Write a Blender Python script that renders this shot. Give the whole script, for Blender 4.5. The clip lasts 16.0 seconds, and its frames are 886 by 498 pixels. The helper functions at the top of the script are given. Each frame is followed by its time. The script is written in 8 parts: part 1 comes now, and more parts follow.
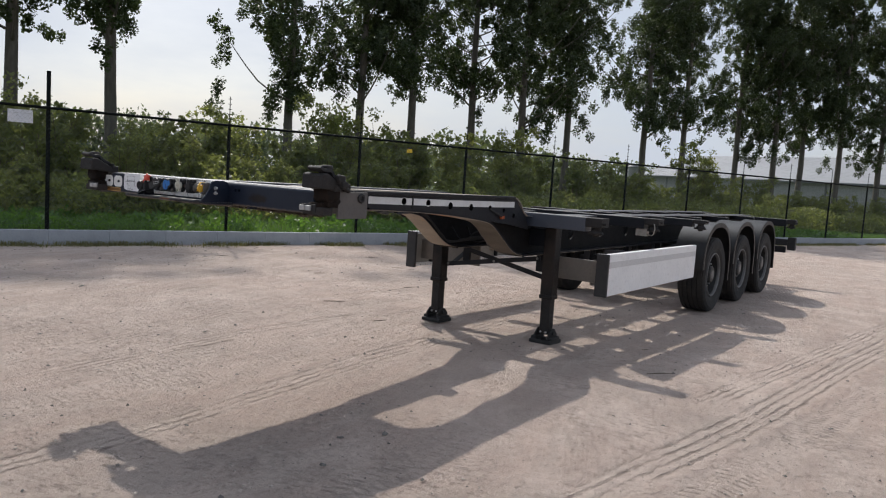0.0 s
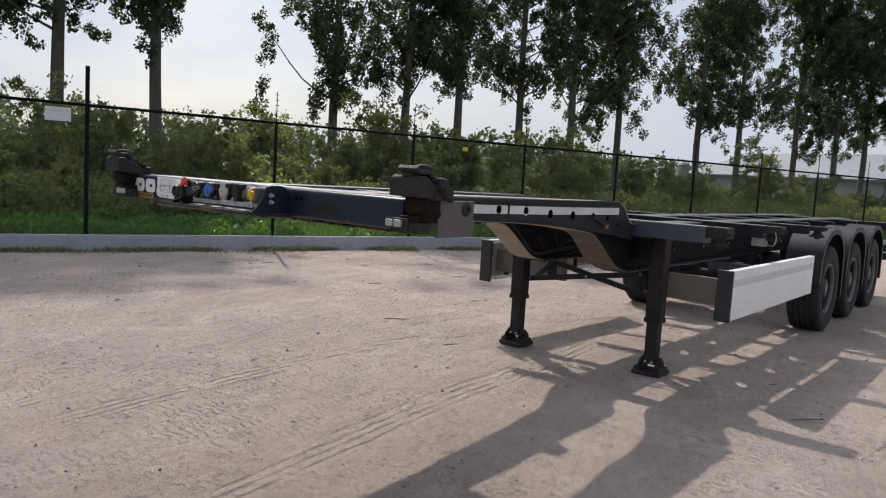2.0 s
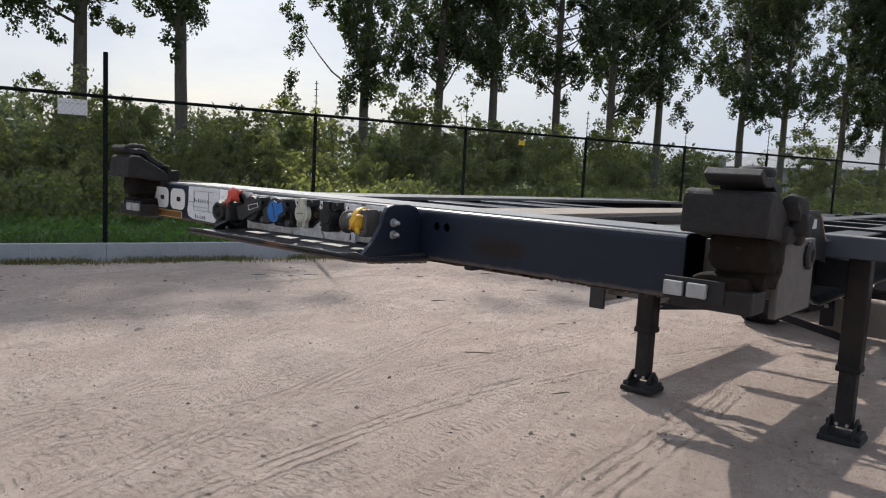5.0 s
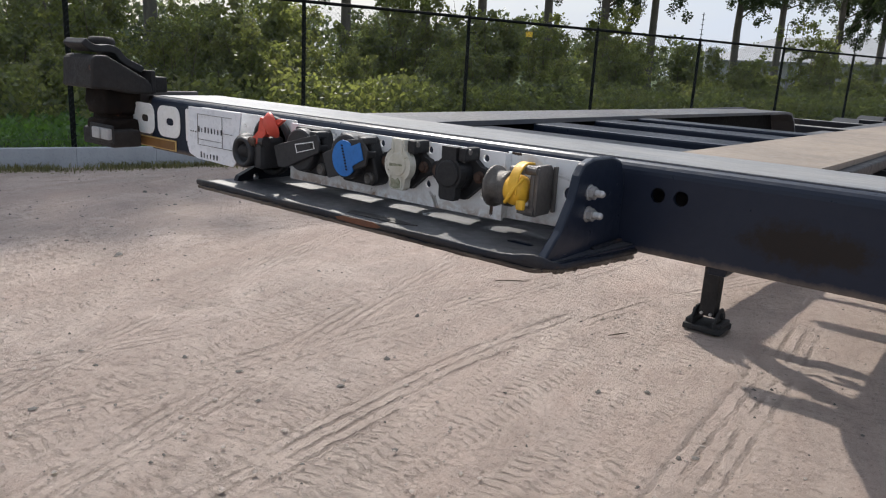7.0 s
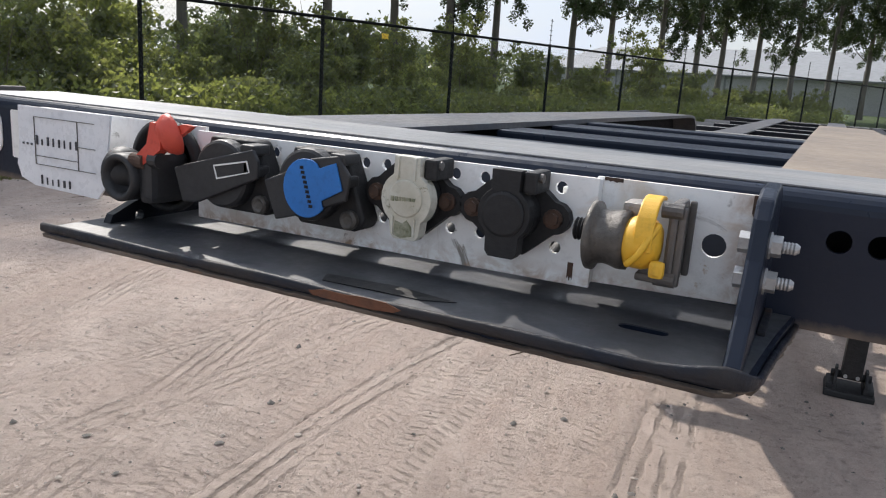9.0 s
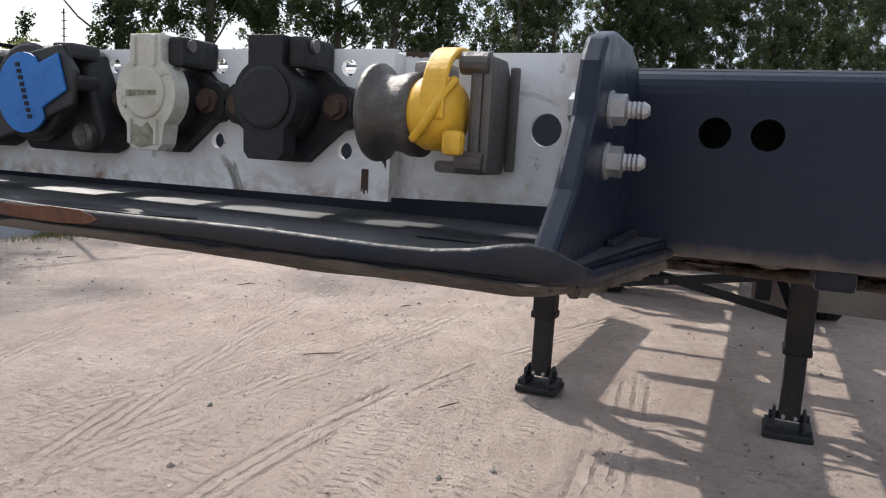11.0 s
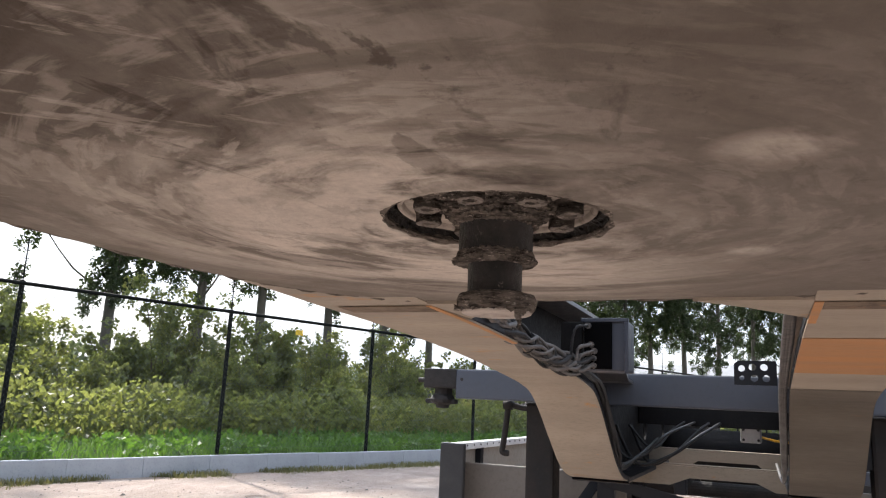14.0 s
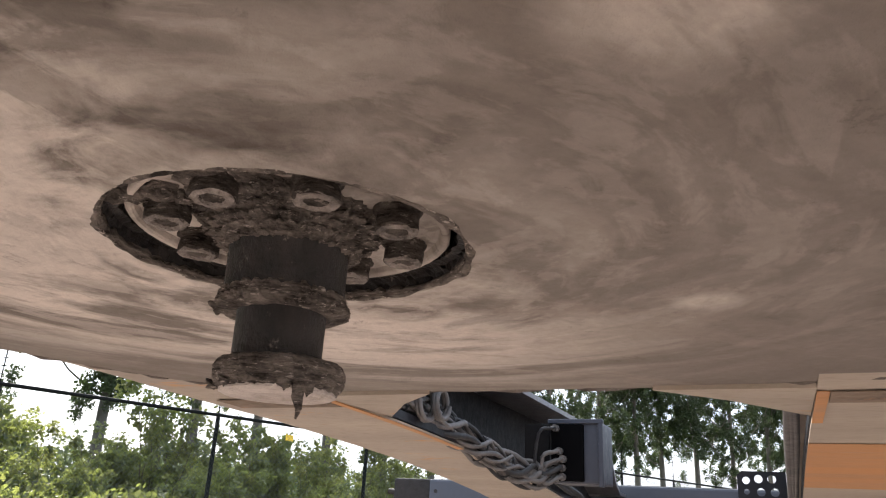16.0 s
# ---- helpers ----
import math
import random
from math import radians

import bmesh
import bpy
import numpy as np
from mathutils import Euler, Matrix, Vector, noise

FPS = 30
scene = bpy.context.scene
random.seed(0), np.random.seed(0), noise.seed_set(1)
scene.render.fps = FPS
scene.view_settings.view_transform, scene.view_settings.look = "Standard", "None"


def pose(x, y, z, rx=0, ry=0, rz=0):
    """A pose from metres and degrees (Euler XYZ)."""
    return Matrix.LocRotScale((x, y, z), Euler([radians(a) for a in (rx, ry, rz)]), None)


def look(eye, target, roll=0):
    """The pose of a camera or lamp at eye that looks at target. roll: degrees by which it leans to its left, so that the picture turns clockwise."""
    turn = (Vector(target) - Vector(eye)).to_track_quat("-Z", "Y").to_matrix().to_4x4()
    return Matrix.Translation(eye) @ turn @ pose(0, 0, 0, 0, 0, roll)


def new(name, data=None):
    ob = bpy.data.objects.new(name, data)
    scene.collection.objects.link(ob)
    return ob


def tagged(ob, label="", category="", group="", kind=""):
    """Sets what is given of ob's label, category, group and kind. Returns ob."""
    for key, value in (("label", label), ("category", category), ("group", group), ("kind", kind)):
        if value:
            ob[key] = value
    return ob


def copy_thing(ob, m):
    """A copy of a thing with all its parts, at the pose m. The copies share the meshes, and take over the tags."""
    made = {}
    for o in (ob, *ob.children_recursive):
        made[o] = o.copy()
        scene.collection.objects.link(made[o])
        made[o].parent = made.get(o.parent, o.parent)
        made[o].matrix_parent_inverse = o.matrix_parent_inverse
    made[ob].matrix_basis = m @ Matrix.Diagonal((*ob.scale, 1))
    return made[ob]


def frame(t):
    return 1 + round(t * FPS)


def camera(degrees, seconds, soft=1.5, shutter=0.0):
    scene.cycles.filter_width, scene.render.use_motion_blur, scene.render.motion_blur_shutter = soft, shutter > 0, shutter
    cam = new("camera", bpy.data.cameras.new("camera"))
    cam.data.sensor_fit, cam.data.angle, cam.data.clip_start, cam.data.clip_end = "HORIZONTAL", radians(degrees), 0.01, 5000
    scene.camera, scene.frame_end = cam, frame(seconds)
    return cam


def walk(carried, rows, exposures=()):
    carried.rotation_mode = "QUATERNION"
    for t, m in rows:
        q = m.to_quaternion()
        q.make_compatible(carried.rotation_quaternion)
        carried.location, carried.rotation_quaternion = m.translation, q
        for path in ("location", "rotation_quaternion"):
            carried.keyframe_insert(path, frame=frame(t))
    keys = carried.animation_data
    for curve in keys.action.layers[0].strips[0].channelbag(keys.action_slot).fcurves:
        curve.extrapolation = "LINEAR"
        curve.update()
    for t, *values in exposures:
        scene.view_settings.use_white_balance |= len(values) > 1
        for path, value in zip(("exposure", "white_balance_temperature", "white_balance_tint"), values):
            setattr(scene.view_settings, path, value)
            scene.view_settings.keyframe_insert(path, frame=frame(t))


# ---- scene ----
cam = camera(61.9, 16.0, soft=1.15, shutter=0.0)
PATH = [
    (0, (4.085, -2.959, 1.594), (2.924, -1.341, 1.405), 3.7),
    (0.5, (3.847, -2.778, 1.578), (2.669, -1.173, 1.388), 3.6),
    (1, (3.576, -2.643, 1.601), (2.374, -1.057, 1.403), 3.7),
    (1.5, (3.349, -2.484, 1.606), (2.125, -0.915, 1.405), 3.5),
    (2, (3.113, -2.299, 1.59), (1.867, -0.747, 1.392), 3.5),
    (2.5, (2.901, -2.165, 1.562), (1.627, -0.634, 1.373), 3.0),
    (3, (2.617, -2.006, 1.614), (1.325, -0.494, 1.403), 3.3),
    (3.5, (2.368, -1.86, 1.594), (1.06, -0.362, 1.382), 3.2),
    (6, (1.185, -1.235, 1.59), (-0.077, 0.298, 1.354), 3.4),
    (6.3, (1.059, -1.156, 1.583), (-0.185, 0.368, 1.219), 3.3),
    (6.5, (0.987, -1.099, 1.613), (-0.253, 0.388, 1.114), 2.4),
    (7, (0.786, -1.038, 1.612), (-0.423, 0.479, 1.123), 3.3),
    (7.5, (0.602, -0.951, 1.589), (-0.589, 0.583, 1.113), 3.5),
    (8, (0.456, -0.829, 1.598), (-0.587, 0.806, 1.109), 3.8),
    (8.2, (0.421, -0.792, 1.571), (-0.585, 0.882, 1.14), 4.3),
    (10.3, (0.292, -0.764, 1.562), (-0.471, 1.014, 1.055), 3.3),
    (10.5, (0.325, -0.714, 1.526), (-0.441, 1.067, 1.036), 3.4),
    (11, (0.392, -0.566, 1.417), (-0.381, 1.259, 1.151), 3.4),
    (11.2, (0.396, -0.517, 1.37), (-0.388, 1.32, 1.26), 3.6),
    (11.4, (0.382, -0.469, 1.315), (-0.404, 1.37, 1.333), 3.7),
    (11.5, (0.372, -0.436, 1.292), (-0.411, 1.403, 1.339), 3.4),
    (11.6, (0.379, -0.388, 1.267), (-0.411, 1.449, 1.334), 3.3),
    (12, (0.327, -0.298, 1.202), (-0.46, 1.54, 1.276), 3.0),
    (12.5, (0.273, -0.177, 1.191), (-0.513, 1.66, 1.273), 2.9),
    (13, (0.251, -0.028, 1.142), (-0.534, 1.809, 1.245), 2.7),
    (13.5, (0.249, 0.143, 1.157), (-0.536, 1.967, 1.397), 2.7),
    (14, (0.218, 0.296, 1.163), (-0.565, 2.091, 1.569), 2.6),
    (14.5, (0.211, 0.463, 1.190), (-0.572, 2.224, 1.731), 2.9),
    (14.8, (0.203, 0.519, 1.189), (-0.572, 2.259, 1.815), 2.6),
    (15, (0.188, 0.538, 1.204), (-0.584, 2.273, 1.851), 2.7),
    (15.5, (0.189, 0.569, 1.206), (-0.587, 2.299, 1.873), 2.6),
    (16, (0.245, 0.587, 1.187), (-0.539, 2.312, 1.863), 3.0),
]
EXPOSURES = [(0, -0.02), (3.5, 0.0), (6, 0.12), (8, 0.3), (10.5, 0.42), (11.1, 0.42), (11.6, 0.76), (12, 0.92), (12.5, 0.92), (13.2, 0.94), (14, 1.15), (14.6, 1.31), (15.2, 1.38), (16, 1.55)]
walk(cam, [(t, look(eye, target, roll)) for t, eye, target, roll in PATH], EXPOSURES)

SKY_STRENGTH, SUN_STRENGTH, SUN_GLOW = 0.112, 3.75, 6.0
# the fence's line: its start, its way along the yard, and the way behind it
FENCE_0 = Vector((-9.20, 3.52, 0.0))
FENCE_U = Vector((0.3142, 0.9494, 0.0)).normalized()
FENCE_N = Vector((-FENCE_U.y, FENCE_U.x, 0.0))
# tyre tracks: across at y = 0, slope, bend, y from, to, width, depth, lugs (1) or ribs (0)
TRACKS = [(-1.33, -0.16, 0.045, -0.6, 7.0, 0.25, 1.0, 0), (-1.08, -0.16, 0.020, -0.4, 3.4, 0.22, 0.9, 1), (-2.44, 0.16, -0.012, -2.0, 6.0, 0.26, 0.6, 0),
          (0.12, -0.09, 0.0, -2.5, 4.5, 0.28, 0.9, 0), (-0.02, -0.30, 0.0, 0.2, 4.0, 0.22, 0.8, 1), (2.54, 0.15, -0.004, -2.5, 12.0, 0.28, 1.0, 0),
          (2.88, 0.165, -0.002, -2.5, 9.0, 0.26, 1.0, 1), (-1.62, -0.10, 0.018, -2.5, 8.0, 0.24, 0.5, 1), (1.66, 0.11, 0.0, -2.5, 3.0, 0.22, 0.6, 1),
          (-3.6, 0.22, -0.010, -3.0, 9.0, 0.26, 0.4, 1), (-3.1, 0.20, -0.010, -3.0, 9.0, 0.22, 0.5, 0), (-0.62, 0.02, 0.006, -2.5, 2.2, 0.25, 0.8, 1),
          (-1.80, -0.33, 0.010, -1.2, 6.0, 0.24, 0.6, 0), (-2.20, -0.40, 0.012, -1.2, 6.0, 0.26, 0.65, 1), (-2.72, -0.44, 0.012, -1.5, 6.0, 0.22, 0.5, 0), (-3.30, -0.48, 0.015, -1.5, 6.0, 0.26, 0.6, 1),
          (-4.05, -0.50, 0.015, -1.5, 6.0, 0.24, 0.45, 1), (-0.86, -0.12, 0.010, -1.0, 4.0, 0.24, 0.8, 1), (-0.30, -0.10, 0.008, 0.0, 4.5, 0.24, 0.7, 1), (2.35, 0.06, 0.006, 2.5, 14.0, 0.24, 0.8, 0)]
AXLES = (7.50, 8.95, 10.40)
YELLOW_SIGN = (-6.6, 10.6, 2.19)
# trees: x, y, kind, size
TREES = [(-28.7, 11.5, 0, 1.12), (-27.5, 15.1, 1, 1.1), (-24.8, 23.1, 2, 0.95), (-23.5, 27.0, 0, 1.0), (-22.5, 30.2, 3, 1.0), (-21.1, 34.3, 1, 1.0), (-19.2, 36.9, 2, 1.0),
         (-18.6, 41.9, 3, 1.0), (-16.1, 49.2, 0, 1.0), (-14.7, 53.8, 1, 1.0), (-12.5, 60.3, 2, 1.0), (-10.0, 62.5, 3, 1.0), (-8.6, 66, 0, 1.0), (-6.0, 68, 1, 1.0), (-3.4, 72, 2, 1.0),
         (-0.5, 76, 3, 1.0), (2.5, 80, 0, 1.0), (6, 86, 1, 1.0), (9, 92, 2, 1.0), (12.5, 99, 3, 1.0), (16, 106, 0, 1.0), (-30.5, 5, 3, 1.12), (-33, -1, 2, 1.0)]
# hedge rows: distance behind the fence from, to, step, from s, to s, size from, to
SHRUB_ROWS = [(4.8, 7.5, 1.25, -8, 48, 0.5, 0.9), (8.0, 11.5, 1.6, -9, 60, 0.65, 1.1), (13, 17, 2.4, -8, 75, 0.65, 1.1)]

# ---------------------------------------------------------------- world, sun
SUN_TO = Vector((-0.865, 0.56, 1.0)).normalized()
world = bpy.data.worlds.new("world")
scene.world = world
world.use_nodes = True
wn, wl = world.node_tree.nodes, world.node_tree.links
wn.clear()
w_out = wn.new("ShaderNodeOutputWorld")
w_bg = wn.new("ShaderNodeBackground")
w_sky = wn.new("ShaderNodeTexSky")
w_sky.sky_type = "NISHITA"
w_sky.sun_disc = False
w_sky.sun_elevation = math.asin(SUN_TO.z)
w_sky.sun_rotation = math.atan2(SUN_TO.x, SUN_TO.y)
w_sky.air_density, w_sky.dust_density, w_sky.ozone_density = 1.0, 2.5, 1.0
w_tc = wn.new("ShaderNodeTexCoord")
w_map = wn.new("ShaderNodeMapping")
w_map.inputs["Scale"].default_value = (1.0, 1.0, 3.2)
w_noise = wn.new("ShaderNodeTexNoise")
w_noise.inputs["Scale"].default_value = 2.6
w_noise.inputs["Detail"].default_value = 7
w_noise.inputs["Roughness"].default_value = 0.55
w_ramp = wn.new("ShaderNodeValToRGB")
w_ramp.color_ramp.elements[0].position, w_ramp.color_ramp.elements[0].color = 0.32, (0.45, 0.45, 0.45, 1)
w_ramp.color_ramp.elements[1].position, w_ramp.color_ramp.elements[1].color = 0.68, (0.92, 0.92, 0.92, 1)
w_mix = wn.new("ShaderNodeMix")
w_mix.data_type = "RGBA"
# thin cloud shines more the nearer it lies to the sun
w_dot = wn.new("ShaderNodeVectorMath")
w_dot.operation = "DOT_PRODUCT"
w_dot.inputs[1].default_value = SUN_TO
wl.new(w_tc.outputs["Generated"], w_dot.inputs[0])
w_pow = wn.new("ShaderNodeMapRange")
w_pow.interpolation_type = "SMOOTHERSTEP"
w_pow.inputs["From Min"].default_value, w_pow.inputs["From Max"].default_value = 0.84, 1.0
w_pow.inputs["To Min"].default_value, w_pow.inputs["To Max"].default_value = 1.0, 1.0 + SUN_GLOW
wl.new(w_dot.outputs["Value"], w_pow.inputs["Value"])
w_cloud = wn.new("ShaderNodeVectorMath")
w_cloud.operation = "SCALE"
w_cloud.inputs[0].default_value = (5.35, 5.9, 6.9)
wl.new(w_pow.outputs["Result"], w_cloud.inputs["Scale"])
wl.new(w_cloud.outputs["Vector"], w_mix.inputs[7])
wl.new(w_tc.outputs["Generated"], w_map.inputs["Vector"])
wl.new(w_map.outputs["Vector"], w_noise.inputs["Vector"])
wl.new(w_noise.outputs["Fac"], w_ramp.inputs["Fac"])
wl.new(w_ramp.outputs["Color"], w_mix.inputs[0])
wl.new(w_sky.outputs["Color"], w_mix.inputs[6])
wl.new(w_mix.outputs[2], w_bg.inputs["Color"])
w_bg.inputs["Strength"].default_value = SKY_STRENGTH
wl.new(w_bg.outputs["Background"], w_out.inputs["Surface"])

sun_data = bpy.data.lights.new("sun", "SUN")
sun_data.energy, sun_data.angle, sun_data.color = SUN_STRENGTH, radians(0.9), (1.0, 0.935, 0.855)
sun = new("sun", sun_data)
sun.matrix_world = look((0, 0, 40), Vector((0, 0, 40)) - SUN_TO)


# ---------------------------------------------------------------- materials
def material(name):
    m = bpy.data.materials.new(name)
    m.use_nodes = True
    nt = m.node_tree
    return m, nt, nt.nodes["Principled BSDF"], nt.nodes["Material Output"]


def node(nt, kind, **inputs):
    n = nt.nodes.new(kind)
    for k, v in inputs.items():
        n.inputs[k].default_value = v
    return n


def noise_fac(nt, vec, scale, detail=6.0, rough=0.6, lo=0.35, hi=0.65):
    t = node(nt, "ShaderNodeTexNoise", Scale=scale, Detail=detail, Roughness=rough)
    nt.links.new(vec, t.inputs["Vector"])
    r = node(nt, "ShaderNodeMapRange")
    r.inputs["From Min"].default_value, r.inputs["From Max"].default_value = lo, hi
    nt.links.new(t.outputs["Fac"], r.inputs["Value"])
    return r.outputs["Result"]


def mixed(nt, fac, a, b):
    m = nt.nodes.new("ShaderNodeMix")
    m.data_type = "RGBA"
    for i, v in ((0, fac), (6, a), (7, b)):
        if isinstance(v, (int, float)):
            m.inputs[i].default_value = v
        elif isinstance(v, tuple):
            m.inputs[i].default_value = (*v, 1)
        else:
            nt.links.new(v, m.inputs[i])
    return m.outputs[2]


def scaled(nt, fac, k):
    m = node(nt, "ShaderNodeMath")
    m.operation = "MULTIPLY"
    nt.links.new(fac, m.inputs[0])
    m.inputs[1].default_value = k
    return m.outputs[0]


def object_vec(nt, stretch=(1, 1, 1)):
    tc = nt.nodes.new("ShaderNodeTexCoord")
    mp = node(nt, "ShaderNodeMapping", Scale=stretch)
    nt.links.new(tc.outputs["Object"], mp.inputs["Vector"])
    return mp.outputs["Vector"]


def bumped(nt, bsdf, height, strength, distance):
    b = node(nt, "ShaderNodeBump", Strength=strength, Distance=distance)
    nt.links.new(height, b.inputs["Height"])
    nt.links.new(b.outputs["Normal"], bsdf.inputs["Normal"])


def worn(name, base, second, rough=0.5, metal=0.0, s1=4.0, s2=60.0, amount=0.7, rust=0.0, rust_lo=0.62,
         rust_col=(0.20, 0.075, 0.025), bump=0.25, dist=0.002, stretch=(1, 1, 1), spec=0.5, coat=0.0):
    """A used surface: two tones in large patches, fine grain, and patches of rust."""
    m, nt, b, _ = material(name)
    v = object_vec(nt, stretch)
    col = mixed(nt, scaled(nt, noise_fac(nt, v, s1, 8, 0.65, 0.35, 0.7), amount), base, second)
    fine = noise_fac(nt, v, s2, 5, 0.7, 0.25, 0.75)
    dark = tuple(c * 0.72 for c in second)
    col = mixed(nt, scaled(nt, noise_fac(nt, v, s2, 4, 0.7, 0.52, 0.8), 0.6), col, dark)
    if rust:
        mask = noise_fac(nt, v, s1 * 2.3, 9, 0.72, rust_lo, rust_lo + 0.06)
        col = mixed(nt, scaled(nt, mask, rust), col, rust_col)
    nt.links.new(col, b.inputs["Base Color"])
    rr = node(nt, "ShaderNodeMapRange")
    rr.inputs["To Min"].default_value, rr.inputs["To Max"].default_value = max(0.05, rough - 0.12), min(1, rough + 0.15)
    nt.links.new(fine, rr.inputs["Value"])
    nt.links.new(rr.outputs["Result"], b.inputs["Roughness"])
    b.inputs["Metallic"].default_value = metal
    b.inputs["Specular IOR Level"].default_value = spec
    b.inputs["Coat Weight"].default_value = coat
    if bump:
        bumped(nt, b, fine, bump, dist)
    return m


M = {}
M["frame"] = worn("frame_paint", (0.009, 0.010, 0.014), (0.020, 0.020, 0.022), 0.45, 0, 3.5, 45, 0.7, 0.5, 0.70, bump=0.12, spec=0.2)
M["beam"] = worn("beam_paint", (0.009, 0.014, 0.027), (0.015, 0.020, 0.033), 0.34, 0, 5, 70, 0.7, 0.6, 0.71, bump=0.1, spec=0.28)
M["tray_dust"] = worn("dusty_tray", (0.030, 0.034, 0.044), (0.085, 0.082, 0.080), 0.44, 0, 6, 50, 0.9, 0.3, 0.66, (0.14, 0.09, 0.06), bump=0.15, spec=1.0)
# dust made paler still: the sun's sheen is put into this colour
M["sunlit_dust"] = worn("dusty_top", (0.16, 0.17, 0.185), (0.33, 0.315, 0.295), 0.38, 0, 5, 60, 0.9, 0.3, 0.68, (0.10, 0.08, 0.07), bump=0.15, stretch=(0.5, 2.5, 1.0))
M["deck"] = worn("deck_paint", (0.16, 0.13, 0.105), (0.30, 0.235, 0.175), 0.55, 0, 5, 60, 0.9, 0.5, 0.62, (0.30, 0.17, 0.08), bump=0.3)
M["dirt_steel"] = worn("muddy_steel", (0.008, 0.0072, 0.0072), (0.022, 0.0175, 0.0155), 0.75, 0, 6, 50, 0.9, 0.5, 0.66, bump=0.5, dist=0.004)
M["black"] = worn("black_rubber", (0.008, 0.008, 0.009), (0.020, 0.019, 0.019), 0.65, 0, 12, 120, 0.6, bump=0.2)
M["grey_plastic"] = worn("grey_plastic", (0.016, 0.016, 0.018), (0.034, 0.033, 0.033), 0.55, 0, 14, 150, 0.6, bump=0.15)
# black for discs and sheets that stand in for dark openings
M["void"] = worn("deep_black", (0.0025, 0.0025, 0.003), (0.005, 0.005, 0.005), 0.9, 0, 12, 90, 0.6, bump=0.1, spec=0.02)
M["web_dirt"] = worn("dirt_black_web", (0.006, 0.006, 0.007), (0.014, 0.012, 0.011), 0.7, 0, 6, 60, 0.9, 0.4, 0.68, (0.03, 0.02, 0.015), bump=0.4, spec=0.15)
M["leg"] = worn("leg_paint", (0.011, 0.010, 0.010), (0.030, 0.022, 0.018), 0.6, 0, 5, 60, 0.9, 0.6, 0.62, (0.060, 0.034, 0.022), bump=0.35, spec=0.25)
M["tyre"] = worn("tyre_rubber", (0.010, 0.010, 0.010), (0.040, 0.035, 0.031), 0.85, 0, 7, 90, 0.8, bump=0.3)
M["white"] = None
M["white_panel"] = worn("white_panel", (0.80, 0.80, 0.80), (0.68, 0.68, 0.68), 0.4, 0, 2.5, 30, 0.5, bump=0.05)
M["white_plastic"] = worn("yellowed_plastic", (0.62, 0.61, 0.54), (0.42, 0.39, 0.30), 0.5, 0, 25, 120, 0.8, 0.8, 0.585, (0.10, 0.10, 0.04), bump=0.2)
M["algae"] = worn("algae_stain", (0.13, 0.14, 0.075), (0.38, 0.37, 0.28), 0.8, 0, 160, 500, 0.95, bump=0.3)
M["alu"] = worn("dull_aluminium", (0.42, 0.42, 0.42), (0.28, 0.27, 0.26), 0.45, 0.7, 5, 70, 0.6, bump=0.15)
M["cast"] = worn("cast_alloy", (0.36, 0.34, 0.31), (0.22, 0.19, 0.17), 0.55, 0.5, 22, 150, 0.9, 0.4, 0.66, bump=0.4)
M["cast_dark"] = worn("cast_alloy_dark", (0.10, 0.095, 0.09), (0.18, 0.16, 0.145), 0.5, 0.4, 22, 150, 0.9, 0.3, 0.66, bump=0.4)
M["zinc"] = worn("zinc_bolt", (0.50, 0.50, 0.50), (0.32, 0.31, 0.30), 0.42, 0.6, 40, 200, 0.7, bump=0.2)
M["rusty"] = worn("rusty_bolt", (0.055, 0.038, 0.030), (0.12, 0.065, 0.042), 0.85, 0.1, 50, 200, 0.9, bump=0.5)
M["blue"] = worn("blue_lid", (0.012, 0.16, 0.50), (0.02, 0.12, 0.36), 0.45, 0, 20, 140, 0.6, bump=0.1)
M["yellow"] = worn("yellow_handle", (0.80, 0.46, 0.035), (0.60, 0.32, 0.03), 0.5, 0, 20, 120, 0.7, bump=0.2)
M["red"] = worn("red_handle", (0.60, 0.075, 0.045), (0.42, 0.06, 0.04), 0.5, 0, 20, 120, 0.7, bump=0.2)
M["paper"] = worn("paper_sleeve", (0.74, 0.75, 0.77), (0.62, 0.63, 0.66), 0.3, 0, 8, 50, 0.5, bump=0.05)
M["ink"] = worn("ink", (0.03, 0.03, 0.035), (0.06, 0.06, 0.07), 0.6, 0, 30, 90, 0.5, bump=0)
M["letter"] = worn("sticker_white", (0.80, 0.80, 0.78), (0.66, 0.64, 0.60), 0.4, 0, 15, 90, 0.6, bump=0.05)
M["brown"] = worn("sticker_brown", (0.16, 0.075, 0.02), (0.22, 0.11, 0.03), 0.5, 0, 15, 90, 0.6, bump=0.05)
M["gold"] = worn("sticker_gold", (0.60, 0.42, 0.16), (0.45, 0.30, 0.12), 0.45, 0, 15, 90, 0.6, bump=0.05)
M["tape"] = worn("reflective_tape", (0.66, 0.66, 0.66), (0.50, 0.49, 0.47), 0.5, 0, 6, 80, 0.8, bump=0.1)
M["dull_lens"] = worn("dull_lens", (0.40, 0.40, 0.40), (0.26, 0.26, 0.25), 0.35, 0, 25, 120, 0.8, bump=0.15)
M["amber"] = worn("amber_lens", (0.34, 0.085, 0.035), (0.24, 0.06, 0.03), 0.2, 0, 20, 90, 0.5, bump=0)
M["rim_ring"] = worn("rim_flange", (0.20, 0.195, 0.19), (0.10, 0.095, 0.09), 0.5, 0.3, 12, 80, 0.8, bump=0.2)
M["rim"] = worn("rim_steel", (0.014, 0.014, 0.015), (0.036, 0.034, 0.032), 0.5, 0.2, 9, 70, 0.8, bump=0.2)
